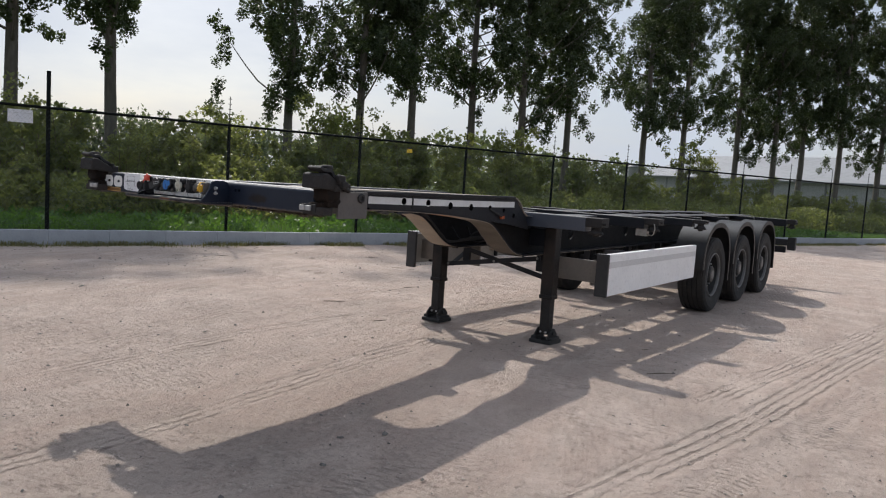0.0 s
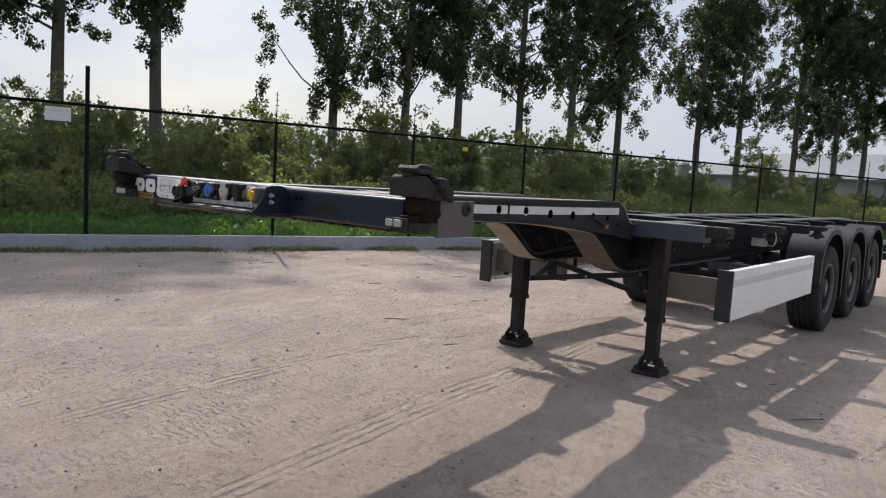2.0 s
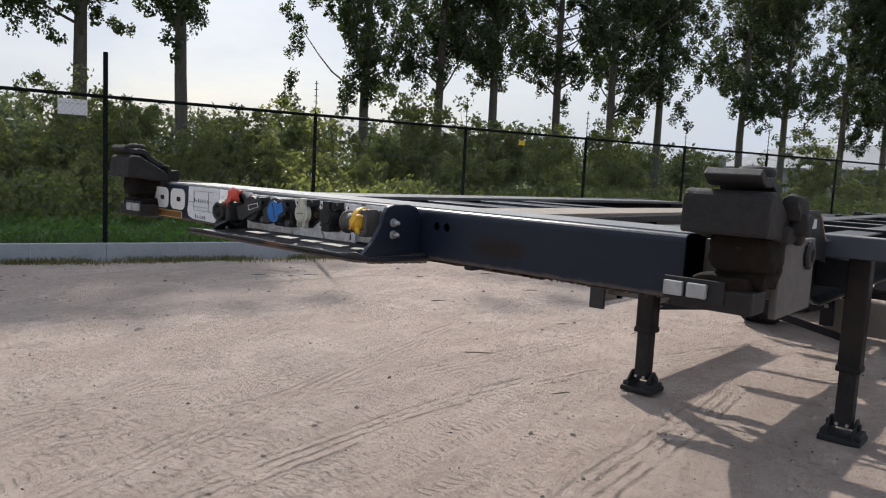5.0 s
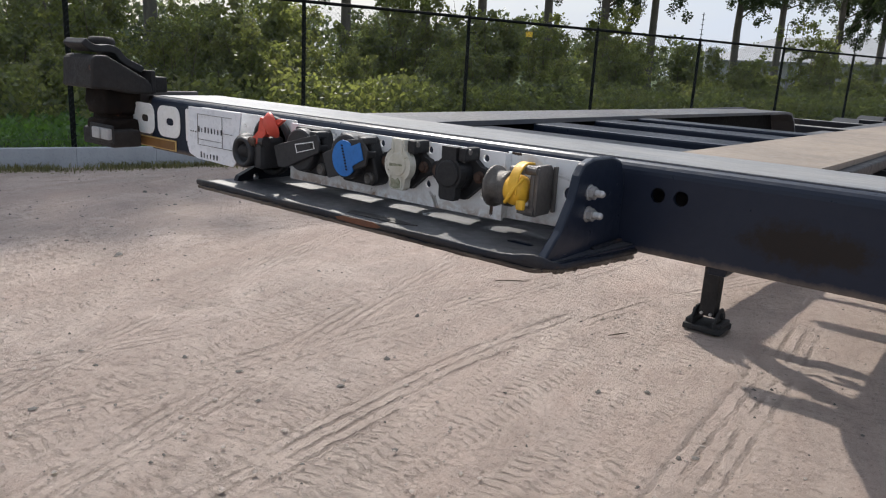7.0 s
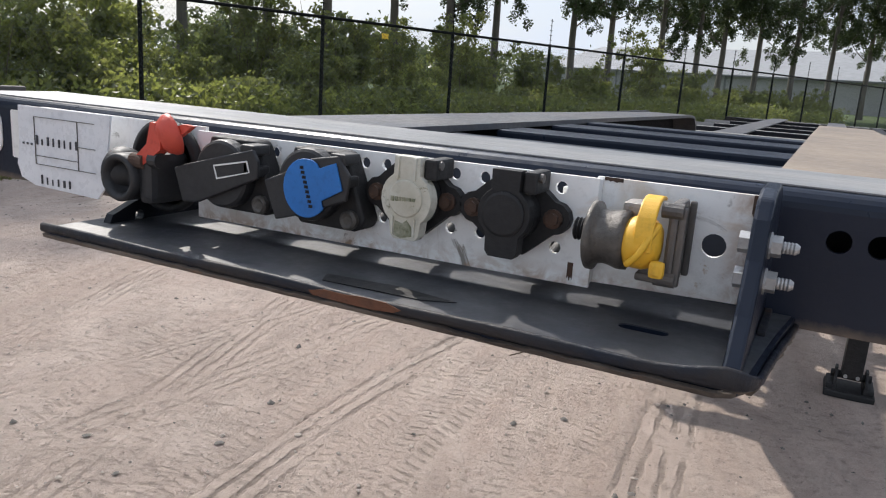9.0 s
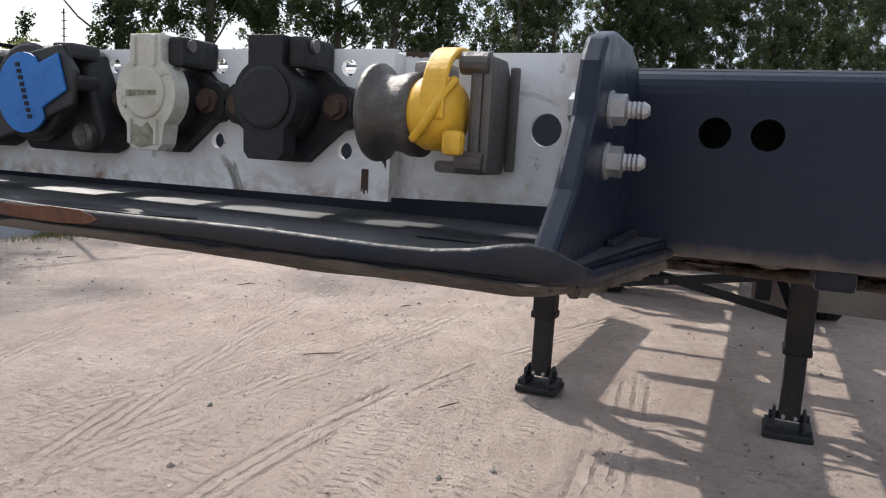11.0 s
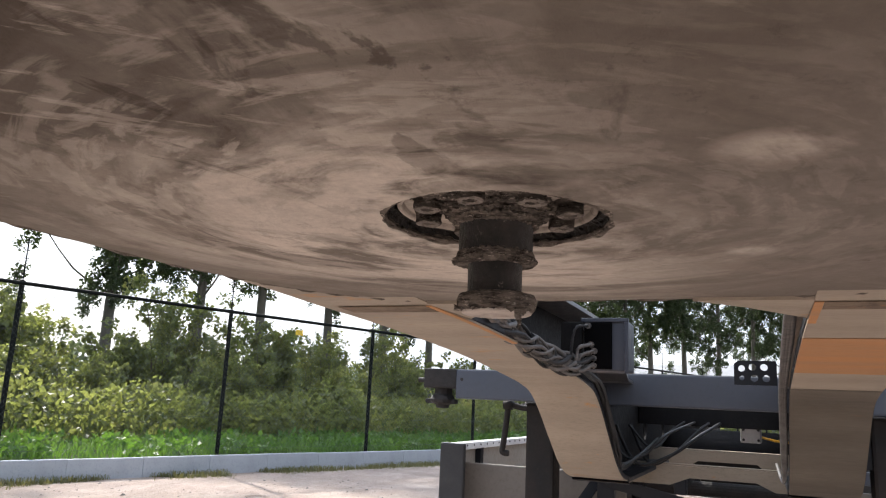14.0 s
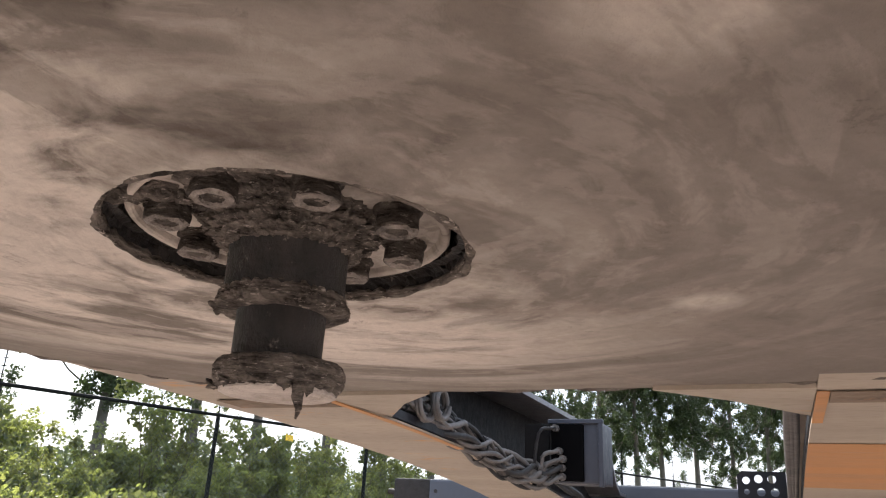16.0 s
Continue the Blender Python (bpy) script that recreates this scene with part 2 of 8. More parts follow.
M["fender"] = worn("fender_plastic", (0.010, 0.010, 0.011), (0.030, 0.029, 0.028), 0.45, 0, 4, 60, 0.8, bump=0.15, spec=0.35)
M["concrete"] = worn("kerb_concrete", (0.38, 0.40, 0.425), (0.29, 0.305, 0.325), 0.9, 0, 2.2, 40, 0.8, 0.35, 0.60, (0.20, 0.19, 0.15), bump=0.4, dist=0.003)
M["fence"] = worn("fence_green_black", (0.003, 0.0045, 0.004), (0.006, 0.008, 0.007), 0.7, 0, 5, 60, 0.6, bump=0.1, spec=0.12)
M["wire"] = worn("fence_wire", (0.05, 0.06, 0.055), (0.09, 0.10, 0.09), 0.5, 0, 5, 60, 0.6, bump=0)
M["bark"] = worn("poplar_bark", (0.085, 0.075, 0.062), (0.15, 0.135, 0.11), 0.9, 0, 3, 25, 0.9, bump=0.8, dist=0.02, stretch=(2, 2, 0.5))
M["stem"] = worn("shrub_stem", (0.10, 0.075, 0.05), (0.16, 0.13, 0.09), 0.9, 0, 6, 40, 0.8, bump=0.4)
M["old_wood"] = worn("weathered_wood", (0.13, 0.10, 0.08), (0.20, 0.17, 0.14), 0.85, 0, 4, 40, 0.8, bump=0.4, stretch=(1, 1, 6))
M["stone"] = worn("pebble", (0.40, 0.34, 0.29), (0.17, 0.15, 0.135), 0.9, 0, 30, 200, 0.9, bump=0.3)
M["clod"] = worn("dark_stone", (0.085, 0.078, 0.072), (0.19, 0.17, 0.15), 0.9, 0, 14, 160, 0.9, bump=0.4)
M["roof_grey"] = worn("hall_roof", (0.21, 0.215, 0.22), (0.17, 0.175, 0.18), 0.6, 0, 0.1, 1.2, 0.7, bump=0)
M["hall_wall"] = worn("hall_wall", (0.36, 0.36, 0.35), (0.30, 0.30, 0.29), 0.7, 0, 0.12, 1.5, 0.7, bump=0)
M["sign_yellow"] = worn("yellow_sign", (0.75, 0.52, 0.03), (0.62, 0.42, 0.03), 0.5, 0, 3, 20, 0.5, bump=0)
M["cable"] = worn("grey_cable", (0.14, 0.128, 0.12), (0.045, 0.041, 0.039), 0.6, 0, 15, 90, 0.9, bump=0.2)


def swirled(nt, vec, scale, distort, lo, hi, detail=10, rough=0.62):
    t = node(nt, "ShaderNodeTexNoise", Scale=scale, Detail=detail, Roughness=rough, Distortion=distort)
    nt.links.new(vec, t.inputs["Vector"])
    r = node(nt, "ShaderNodeMapRange")
    r.inputs["From Min"].default_value, r.inputs["From Max"].default_value = lo, hi
    nt.links.new(t.outputs["Fac"], r.inputs["Value"])
    return r.outputs["Result"]


def underside(name):
    """Sand-caked bottom plate: swept arcs of dirt round the pin, dark grease smudges to the front, pale scuffs; the
    pin's shadow and a dim middle band are painted in.
    """
    m, nt, b, _ = material(name)
    tc = nt.nodes.new("ShaderNodeTexCoord")
    v = tc.outputs["Object"]
    off = node(nt, "ShaderNodeMapping", Location=(0.0, -0.915, 0.0), Scale=(1, 1, 0))
    nt.links.new(v, off.inputs["Vector"])
    rad = node(nt, "ShaderNodeVectorMath")
    rad.operation = "LENGTH"
    nt.links.new(off.outputs["Vector"], rad.inputs[0])
    unit = node(nt, "ShaderNodeVectorMath")
    unit.operation = "NORMALIZE"
    nt.links.new(off.outputs["Vector"], unit.inputs[0])
    sw = node(nt, "ShaderNodeVectorMath")
    sw.operation = "MULTIPLY"
    nt.links.new(unit.outputs["Vector"], sw.inputs[0])
    sw.inputs[1].default_value = (0.9, 0.9, 0)
    up = nt.nodes.new("ShaderNodeCombineXYZ")
    nt.links.new(scaled(nt, rad.outputs["Value"], 9.0), up.inputs[2])
    ring = node(nt, "ShaderNodeVectorMath")
    nt.links.new(sw.outputs["Vector"], ring.inputs[0])
    nt.links.new(up.outputs["Vector"], ring.inputs[1])
    polar = ring.outputs["Vector"]
    front = node(nt, "ShaderNodeMapRange")
    front.inputs["From Min"].default_value, front.inputs["From Max"].default_value = 0.95, 0.50
    sep = nt.nodes.new("ShaderNodeSeparateXYZ")
    nt.links.new(v, sep.inputs[0])
    nt.links.new(sep.outputs["Y"], front.inputs["Value"])
    near = node(nt, "ShaderNodeMapRange")
    near.inputs["From Min"].default_value, near.inputs["From Max"].default_value = 0.52, 0.27
    nt.links.new(rad.outputs["Value"], near.inputs["Value"])

    def both(a, c):
        q = node(nt, "ShaderNodeMath")
        q.operation = "MULTIPLY"
        nt.links.new(a, q.inputs[0])
        nt.links.new(c, q.inputs[1])
        return q.outputs[0]

    long = object_vec(nt, (1.0, 0.5, 1.0))
    lead = node(nt, "ShaderNodeMapRange")
    lead.inputs["From Min"].default_value, lead.inputs["From Max"].default_value = 0.62, 0.34
    nt.links.new(sep.outputs["Y"], lead.inputs["Value"])
    side = node(nt, "ShaderNodeMapRange")
    side.inputs["From Min"].default_value, side.inputs["From Max"].default_value = 0.22, -0.12
    nt.links.new(sep.outputs["X"], side.inputs["Value"])
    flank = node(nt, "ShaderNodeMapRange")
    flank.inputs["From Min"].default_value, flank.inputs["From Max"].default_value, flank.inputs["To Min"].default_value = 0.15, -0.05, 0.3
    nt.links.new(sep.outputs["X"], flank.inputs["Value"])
    dirty = node(nt, "ShaderNodeMapRange")
    dirty.inputs["To Min"].default_value = 0.30
    nt.links.new(both(front.outputs["Result"], side.outputs["Result"]), dirty.inputs["Value"])
    dirty = both(dirty.outputs["Result"], front.outputs["Result"])
    slant = node(nt, "ShaderNodeMapping", Rotation=(0, 0, radians(-35)), Scale=(1.25, 0.55, 1.0))
    scrape = node(nt, "ShaderNodeMapping", Rotation=(0, 0, radians(-40)), Scale=(1.0, 1.0, 1.0))
    nt.links.new(v, scrape.inputs["Vector"])
    thin = node(nt, "ShaderNodeMapping", Scale=(1.0, 4.0, 1.0))
    nt.links.new(scrape.outputs["Vector"], thin.inputs["Vector"])
    nt.links.new(v, slant.inputs["Vector"])
    base = swirled(nt, long, 2.6, 0.4, 0.34, 0.66)
    cloud = swirled(nt, v, 5.0, 1.0, 0.46, 0.58)
    arcs = swirled(nt, polar, 1.8, 0.5, 0.40, 0.56, 12, 0.55)
    lines = swirled(nt, polar, 5.5, 0.25, 0.53, 0.59, 8, 0.7)
    smudge = swirled(nt, slant.outputs["Vector"], 4.2, 0.8, 0.49, 0.55, 12, 0.58)
    pale = swirled(nt, long, 4.6, 0.9, 0.47, 0.55, 12, 0.6)
    smudge2 = swirled(nt, long, 8.0, 0.9, 0.52, 0.58, 12, 0.62)
    scuff = swirled(nt, thin.outputs["Vector"], 3.6, 0.5, 0.56, 0.62, 12, 0.7)
    drag = noise_fac(nt, thin.outputs["Vector"], 9.0, 7, 0.65, 0.58, 0.64)
    chips = noise_fac(nt, v, 30, 8, 0.75, 0.615, 0.65)
    fine = noise_fac(nt, v, 95, 6, 0.72, 0.3, 0.7)
    col = mixed(nt, base, (0.180, 0.154, 0.132), (0.270, 0.238, 0.206))
    col = mixed(nt, scaled(nt, both(cloud, flank.outputs["Result"]), 0.30), col, (0.120, 0.094, 0.077))
    col = mixed(nt, scaled(nt, both(both(arcs, flank.outputs["Result"]), near.outputs["Result"]), 1.0), col, (0.66, 0.585, 0.51))
    col = mixed(nt, scaled(nt, both(both(lines, flank.outputs["Result"]), near.outputs["Result"]), 0.26), col, (0.120, 0.096, 0.080))
    col = mixed(nt, scaled(nt, scuff, 0.5), col, (0.30, 0.258, 0.22))
    # middle band between front and pin: its weaker light is painted darker
    clear = node(nt, "ShaderNodeMath")
    clear.operation = "SUBTRACT"
    clear.inputs[0].default_value = 1.0
    nt.links.new(lead.outputs["Result"], clear.inputs[1])
    col = mixed(nt, scaled(nt, both(front.outputs["Result"], clear.outputs[0]), 0.78), col, (0.135, 0.110, 0.089))
    col = mixed(nt, scaled(nt, both(pale, lead.outputs["Result"]), 0.8), col, (0.56, 0.495, 0.425))
    col = mixed(nt, scaled(nt, both(smudge, dirty), 0.68), col, (0.056, 0.043, 0.035))
    col = mixed(nt, scaled(nt, both(smudge2, dirty), 0.5), col, (0.066, 0.049, 0.039))
    col = mixed(nt, scaled(nt, both(drag, dirty), 0.85), col, (0.44, 0.385, 0.335))
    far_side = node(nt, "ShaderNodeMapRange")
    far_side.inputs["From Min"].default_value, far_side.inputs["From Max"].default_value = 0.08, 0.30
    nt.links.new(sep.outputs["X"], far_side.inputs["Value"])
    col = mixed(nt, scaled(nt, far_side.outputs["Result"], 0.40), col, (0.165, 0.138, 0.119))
    wipe = swirled(nt, polar, 4.2, 0.45, 0.50, 0.57, 10, 0.62)
    col = mixed(nt, scaled(nt, both(both(wipe, flank.outputs["Result"]), near.outputs["Result"]), 0.45), col, (0.62, 0.545, 0.475))
    col = mixed(nt, scaled(nt, both(chips, near.outputs["Result"]), 0.22), col, (0.065, 0.051, 0.042))
    # the pin's soft shadow on the plate, painted as a dark oval
    pin_shadow = node(nt, "ShaderNodeMapping", Location=(-0.055 * 13, -0.81 * 9, 0.0), Scale=(13.0, 9.0, 0.0))
    nt.links.new(v, pin_shadow.inputs["Vector"])
    sl = node(nt, "ShaderNodeVectorMath")
    sl.operation = "LENGTH"
    nt.links.new(pin_shadow.outputs["Vector"], sl.inputs[0])
    sm = node(nt, "ShaderNodeMapRange")
    sm.inputs["From Min"].default_value, sm.inputs["From Max"].default_value = 0.95, 0.1
    nt.links.new(sl.outputs["Value"], sm.inputs["Value"])
    col = mixed(nt, scaled(nt, sm.outputs["Result"], 0.75), col, (0.058, 0.046, 0.038))
    cake = swirled(nt, v, 6.0, 1.2, 0.50, 0.57, 12, 0.64)
    col = mixed(nt, scaled(nt, both(cake, lead.outputs["Result"]), 0.30), col, (0.080, 0.061, 0.049))
    for cx, cy, wx, wy, strength in ((-0.085, 0.79, 5.2, 6.4, 0.8), (0.231, 0.770, 24.0, 30.0, 0.6), (0.213, 1.080, 42.0, 46.0, 0.6)):
        sp = node(nt, "ShaderNodeMapping", Location=(-cx * wx, -cy * wy, 0.0), Scale=(wx, wy, 0.0))
        nt.links.new(v, sp.inputs["Vector"])
        ln = node(nt, "ShaderNodeVectorMath")
        ln.operation = "LENGTH"
        nt.links.new(sp.outputs["Vector"], ln.inputs[0])
        fade = node(nt, "ShaderNodeMapRange")
        fade.inputs["From Min"].default_value, fade.inputs["From Max"].default_value = 1.15, 0.45
        nt.links.new(ln.outputs["Value"], fade.inputs["Value"])
        brush = swirled(nt, polar, 2.6, 0.7, 0.38, 0.60, 9, 0.58)
        col = mixed(nt, scaled(nt, both(fade.outputs["Result"], brush), strength), col, (0.68, 0.60, 0.52))
    rake = noise_fac(nt, thin.outputs["Vector"], 12.0, 9, 0.72, 0.51, 0.58)
    col = mixed(nt, scaled(nt, both(rake, lead.outputs["Result"]), 0.50), col, (0.085, 0.066, 0.054))
    nick = swirled(nt, long, 11.0, 0.6, 0.60, 0.63, 9, 0.6)
    col = mixed(nt, scaled(nt, both(nick, front.outputs["Result"]), 0.7), col, (0.048, 0.036, 0.029))
    rust = noise_fac(nt, v, 6.0, 8, 0.7, 0.67, 0.71)
    col = mixed(nt, scaled(nt, rust, 0.6), col, (0.30, 0.11, 0.035))
    col = mixed(nt, scaled(nt, fine, 0.20), col, (0.07, 0.055, 0.045))
    nt.links.new(col, b.inputs["Base Color"])
    b.inputs["Roughness"].default_value = 0.9
    b.inputs["Specular IOR Level"].default_value = 0.06
    h = mixed(nt, 0.45, fine, arcs)
    h = mixed(nt, 0.30, h, smudge)
    h = mixed(nt, 0.25, h, chips)
    bumped(nt, b, h, 0.6, 0.006)
    return m


def grimy_white():
    """White panel paint with dark runs, dirty patches and blooms of rust."""
    m = worn("white_paint", (0.88, 0.88, 0.87), (0.76, 0.745, 0.71), 0.42, 0, 9, 70, 0.6, 0.8, 0.645, (0.40, 0.24, 0.10), bump=0.12)
    nt = m.node_tree
    b = nt.nodes["Principled BSDF"]
    col = b.inputs["Base Color"].links[0].from_socket
    runs = noise_fac(nt, object_vec(nt, (46.0, 46.0, 5.0)), 1.0, 7, 0.7, 0.60, 0.72)
    spots = swirled(nt, object_vec(nt), 16, 1.0, 0.62, 0.68)
    bloom = swirled(nt, object_vec(nt, (1.0, 1.0, 1.8)), 9, 0.6, 0.56, 0.70)
    col = mixed(nt, scaled(nt, runs, 0.42), col, (0.34, 0.29, 0.22))
    col = mixed(nt, scaled(nt, bloom, 0.5), col, (0.55, 0.38, 0.20))
    col = mixed(nt, scaled(nt, spots, 0.8), col, (0.10, 0.08, 0.055))
    sep = nt.nodes.new("ShaderNodeSeparateXYZ")
    nt.links.new(object_vec(nt), sep.inputs[0])
    creep = swirled(nt, object_vec(nt), 38, 0.8, 0.40, 0.60)
    for axis, a, c, k in (("X", 0.262, 0.289, 0.9), ("Z", 1.398, 1.376, 0.75)):
        e = node(nt, "ShaderNodeMapRange")
        e.inputs["From Min"].default_value, e.inputs["From Max"].default_value = a, c
        nt.links.new(sep.outputs[axis], e.inputs["Value"])
        q = node(nt, "ShaderNodeMath")
        q.operation = "MULTIPLY"
        nt.links.new(e.outputs["Result"], q.inputs[0])
        nt.links.new(creep, q.inputs[1])
        col = mixed(nt, scaled(nt, q.outputs[0], k), col, (0.33, 0.17, 0.07))
    nt.links.new(col, b.inputs["Base Color"])
    return m


M["white"] = grimy_white()


def stained_beam():
    """Beam paint with one large brown stain beside the connectors."""
    m = worn("beam_paint_stained", (0.0115, 0.0165, 0.031), (0.019, 0.0245, 0.038), 0.36, 0, 5, 70, 0.7, 0.6, 0.71, bump=0.1, spec=0.24)
    nt = m.node_tree
    b = nt.nodes["Principled BSDF"]
    old = b.inputs["Base Color"].links[0].from_socket
    v = object_vec(nt)
    d = node(nt, "ShaderNodeVectorMath")
    d.operation = "SUBTRACT"
    nt.links.new(v, d.inputs[0])
    d.inputs[1].default_value = (0.565, 0.0, 1.402)
    sc = node(nt, "ShaderNodeVectorMath")
    sc.operation = "MULTIPLY"
    nt.links.new(d.outputs["Vector"], sc.inputs[0])
    sc.inputs[1].default_value = (10.0, 0.0, 26.0)
    ln = node(nt, "ShaderNodeVectorMath")
    ln.operation = "LENGTH"
    nt.links.new(sc.outputs["Vector"], ln.inputs[0])
    wob = node(nt, "ShaderNodeMath")
    wob.operation = "ADD"
    nt.links.new(ln.outputs["Value"], wob.inputs[0])
    nt.links.new(scaled(nt, noise_fac(nt, v, 28, 8, 0.75, 0.25, 0.75), 0.9), wob.inputs[1])
    r = node(nt, "ShaderNodeMapRange")
    r.inputs["From Min"].default_value, r.inputs["From Max"].default_value = 1.35, 1.0
    nt.links.new(wob.outputs[0], r.inputs["Value"])
    col = mixed(nt, scaled(nt, r.outputs["Result"], 0.92), old, (0.013, 0.0095, 0.0075))
    sep = nt.nodes.new("ShaderNodeSeparateXYZ")
    nt.links.new(v, sep.inputs[0])
    low = node(nt, "ShaderNodeMath")
    low.operation = "ADD"
    nt.links.new(sep.outputs["Z"], low.inputs[0])
    nt.links.new(scaled(nt, noise_fac(nt, v, 22, 8, 0.7, 0.25, 0.75), 0.012), low.inputs[1])
    e = node(nt, "ShaderNodeMapRange")
    e.inputs["From Min"].default_value, e.inputs["From Max"].default_value = 1.3665, 1.3540
    nt.links.new(low.outputs[0], e.inputs["Value"])
    nt.links.new(mixed(nt, scaled(nt, e.outputs["Result"], 0.8), col, (0.17, 0.130, 0.096)), b.inputs["Base Color"])
    return m


M["beam_face"] = stained_beam()
M["underside"] = underside("caked_underside")
M["web_under"] = worn("sandy_flange", (0.36, 0.30, 0.235), (0.255, 0.213, 0.170), 0.8, 0, 3.0, 60, 0.9, 0.75, 0.60, (0.46, 0.22, 0.07), bump=0.3, stretch=(0.8, 2.2, 2.2))
M["mud_film"] = worn("dried_mud_film", (0.090, 0.075, 0.058), (0.150, 0.124, 0.096), 0.85, 0, 3.0, 50, 0.9, 0.5, 0.62, (0.16, 0.09, 0.045), bump=0.35, stretch=(0.6, 2.6, 3.0))
M["rust_flange"] = worn("rust_stained_flange", (0.36, 0.30, 0.235), (0.255, 0.213, 0.170), 0.8, 0, 2.2, 60, 0.8, 0.5, 0.66, (0.45, 0.19, 0.055), bump=0.3, stretch=(0.6, 2.6, 3.6))
M["mud"] = worn("caked_mud", (0.07, 0.055, 0.045), (0.22, 0.18, 0.15), 0.95, 0, 25, 90, 0.9, bump=0.9, dist=0.006)
M["grease"] = worn("greasy_steel", (0.005, 0.0042, 0.0036), (0.030, 0.024, 0.020), 0.42, 0.0, 40, 170, 0.9, 0.55, 0.60, (0.21, 0.178, 0.152), bump=0.5, spec=0.22, stretch=(1, 1, 0.7))
M["bolt_mud"] = worn("muddy_bolt", (0.030, 0.024, 0.020), (0.22, 0.185, 0.156), 0.85, 0, 55, 260, 0.95, 0.8, 0.57, (0.40, 0.34, 0.29), bump=1.0, dist=0.005, spec=0.1, stretch=(1, 1, 3.0))
M["crumbs"] = worn("crumbled_grease", (0.026, 0.021, 0.0175), (0.36, 0.305, 0.26), 0.85, 0, 60, 260, 0.95, 0.9, 0.57, (0.58, 0.50, 0.43), bump=0.8, dist=0.005, spec=0.1, stretch=(1, 1, 4.5))
M["caked_brown"] = worn("caked_brown", (0.075, 0.057, 0.045), (0.24, 0.197, 0.160), 0.9, 0, 10, 110, 0.95, 0.6, 0.62, (0.30, 0.135, 0.055), bump=0.9, dist=0.005, stretch=(0.7, 1.6, 1.6))
M["rust_lip"] = worn("rusty_lip", (0.17, 0.062, 0.028), (0.085, 0.045, 0.030), 0.85, 0, 30, 150, 0.9, bump=0.5)
M["crumbs_dark"] = worn("crumbled_mud", (0.030, 0.024, 0.020), (0.24, 0.20, 0.168), 0.9, 0, 48, 190, 0.95, bump=1.0, dist=0.008, spec=0.1)
M["scuffed_end"] = worn("scuffed_bolt_end", (0.36, 0.305, 0.262), (0.05, 0.04, 0.034), 0.8, 0, 60, 200, 0.95, bump=0.8, dist=0.004)
M["light_grease"] = worn("dry_grease", (0.58, 0.51, 0.45), (0.34, 0.29, 0.25), 0.8, 0, 40, 120, 0.9, bump=0.8, dist=0.004)


def sand_ground():
    m, nt, b, _ = material("yard_and_field_ground")
    v = object_vec(nt)
    big = noise_fac(nt, v, 0.35, 6, 0.55, 0.35, 0.65)
    mid = noise_fac(nt, v, 2.2, 8, 0.65, 0.35, 0.68)
    fine = noise_fac(nt, v, 38, 8, 0.75, 0.3, 0.7)
    grit = noise_fac(nt, v, 140, 5, 0.75, 0.35, 0.7)
    sand = mixed(nt, big, (0.590, 0.442, 0.370), (0.520, 0.412, 0.355))
    sand = mixed(nt, scaled(nt, mid, 0.45), sand, (0.35, 0.295, 0.258))
    sand = mixed(nt, scaled(nt, fine, 0.45), sand, (0.56, 0.485, 0.425))
    sand = mixed(nt, scaled(nt, grit, 0.5), sand, (0.25, 0.205, 0.178))
    pits = noise_fac(nt, v, 26, 9, 0.8, 0.57, 0.66)
    sand = mixed(nt, scaled(nt, pits, 0.62), sand, (0.20, 0.168, 0.146))
    dusty = swirled(nt, v, 1.3, 0.8, 0.50, 0.60, 12, 0.68)
    sand = mixed(nt, scaled(nt, dusty, 0.42), sand, (0.68, 0.575, 0.50))
    damp = swirled(nt, v, 2.7, 0.7, 0.56, 0.66, 12, 0.7)
    sand = mixed(nt, scaled(nt, damp, 0.36), sand, (0.27, 0.22, 0.188))
    specks = noise_fac(nt, v, 70, 3, 0.6, 0.64, 0.70)
    sand = mixed(nt, scaled(nt, specks, 0.6), sand, (0.15, 0.128, 0.112))

    def combed(turn, stretch, scale, lo, hi):
        mp = node(nt, "ShaderNodeMapping", Rotation=(0, 0, radians(-turn)), Scale=(stretch, 1.0, 1.0))
        mp.vector_type = "TEXTURE"
        warp = node(nt, "ShaderNodeTexNoise", Scale=0.25, Detail=2.0)
        nt.links.new(v, warp.inputs["Vector"])
        ad = node(nt, "ShaderNodeVectorMath")
        ad.operation = "MULTIPLY_ADD"
        nt.links.new(warp.outputs["Color"], ad.inputs[0])
        ad.inputs[1].default_value = (0.9, 0.2, 0.0)
        nt.links.new(v, ad.inputs[2])
        nt.links.new(ad.outputs["Vector"], mp.inputs["Vector"])
        return noise_fac(nt, mp.outputs["Vector"], scale, 8, 0.68, lo, hi)

    drag = combed(-100, 14.0, 5.0, 0.42, 0.62)
    drag2 = combed(-112, 10.0, 13.0, 0.45, 0.62)
    dash = combed(-14, 2.0, 24.0, 0.54, 0.62)
    patch = swirled(nt, v, 0.9, 0.6, 0.42, 0.58, 8, 0.65)
    thinned = node(nt, "ShaderNodeMath")
    thinned.operation = "MULTIPLY"
    nt.links.new(dash, thinned.inputs[0])
    nt.links.new(patch, thinned.inputs[1])
    dash = thinned.outputs[0]
    broad = combed(-98, 7.0, 0.9, 0.42, 0.62)
    sand = mixed(nt, scaled(nt, broad, 0.34), sand, (0.42, 0.315, 0.258))
    sand = mixed(nt, scaled(nt, drag, 0.18), sand, (0.58, 0.515, 0.455))
    sand = mixed(nt, scaled(nt, drag2, 0.16), sand, (0.30, 0.25, 0.215))
    sand = mixed(nt, scaled(nt, dash, 0.46), sand, (0.215, 0.178, 0.153))
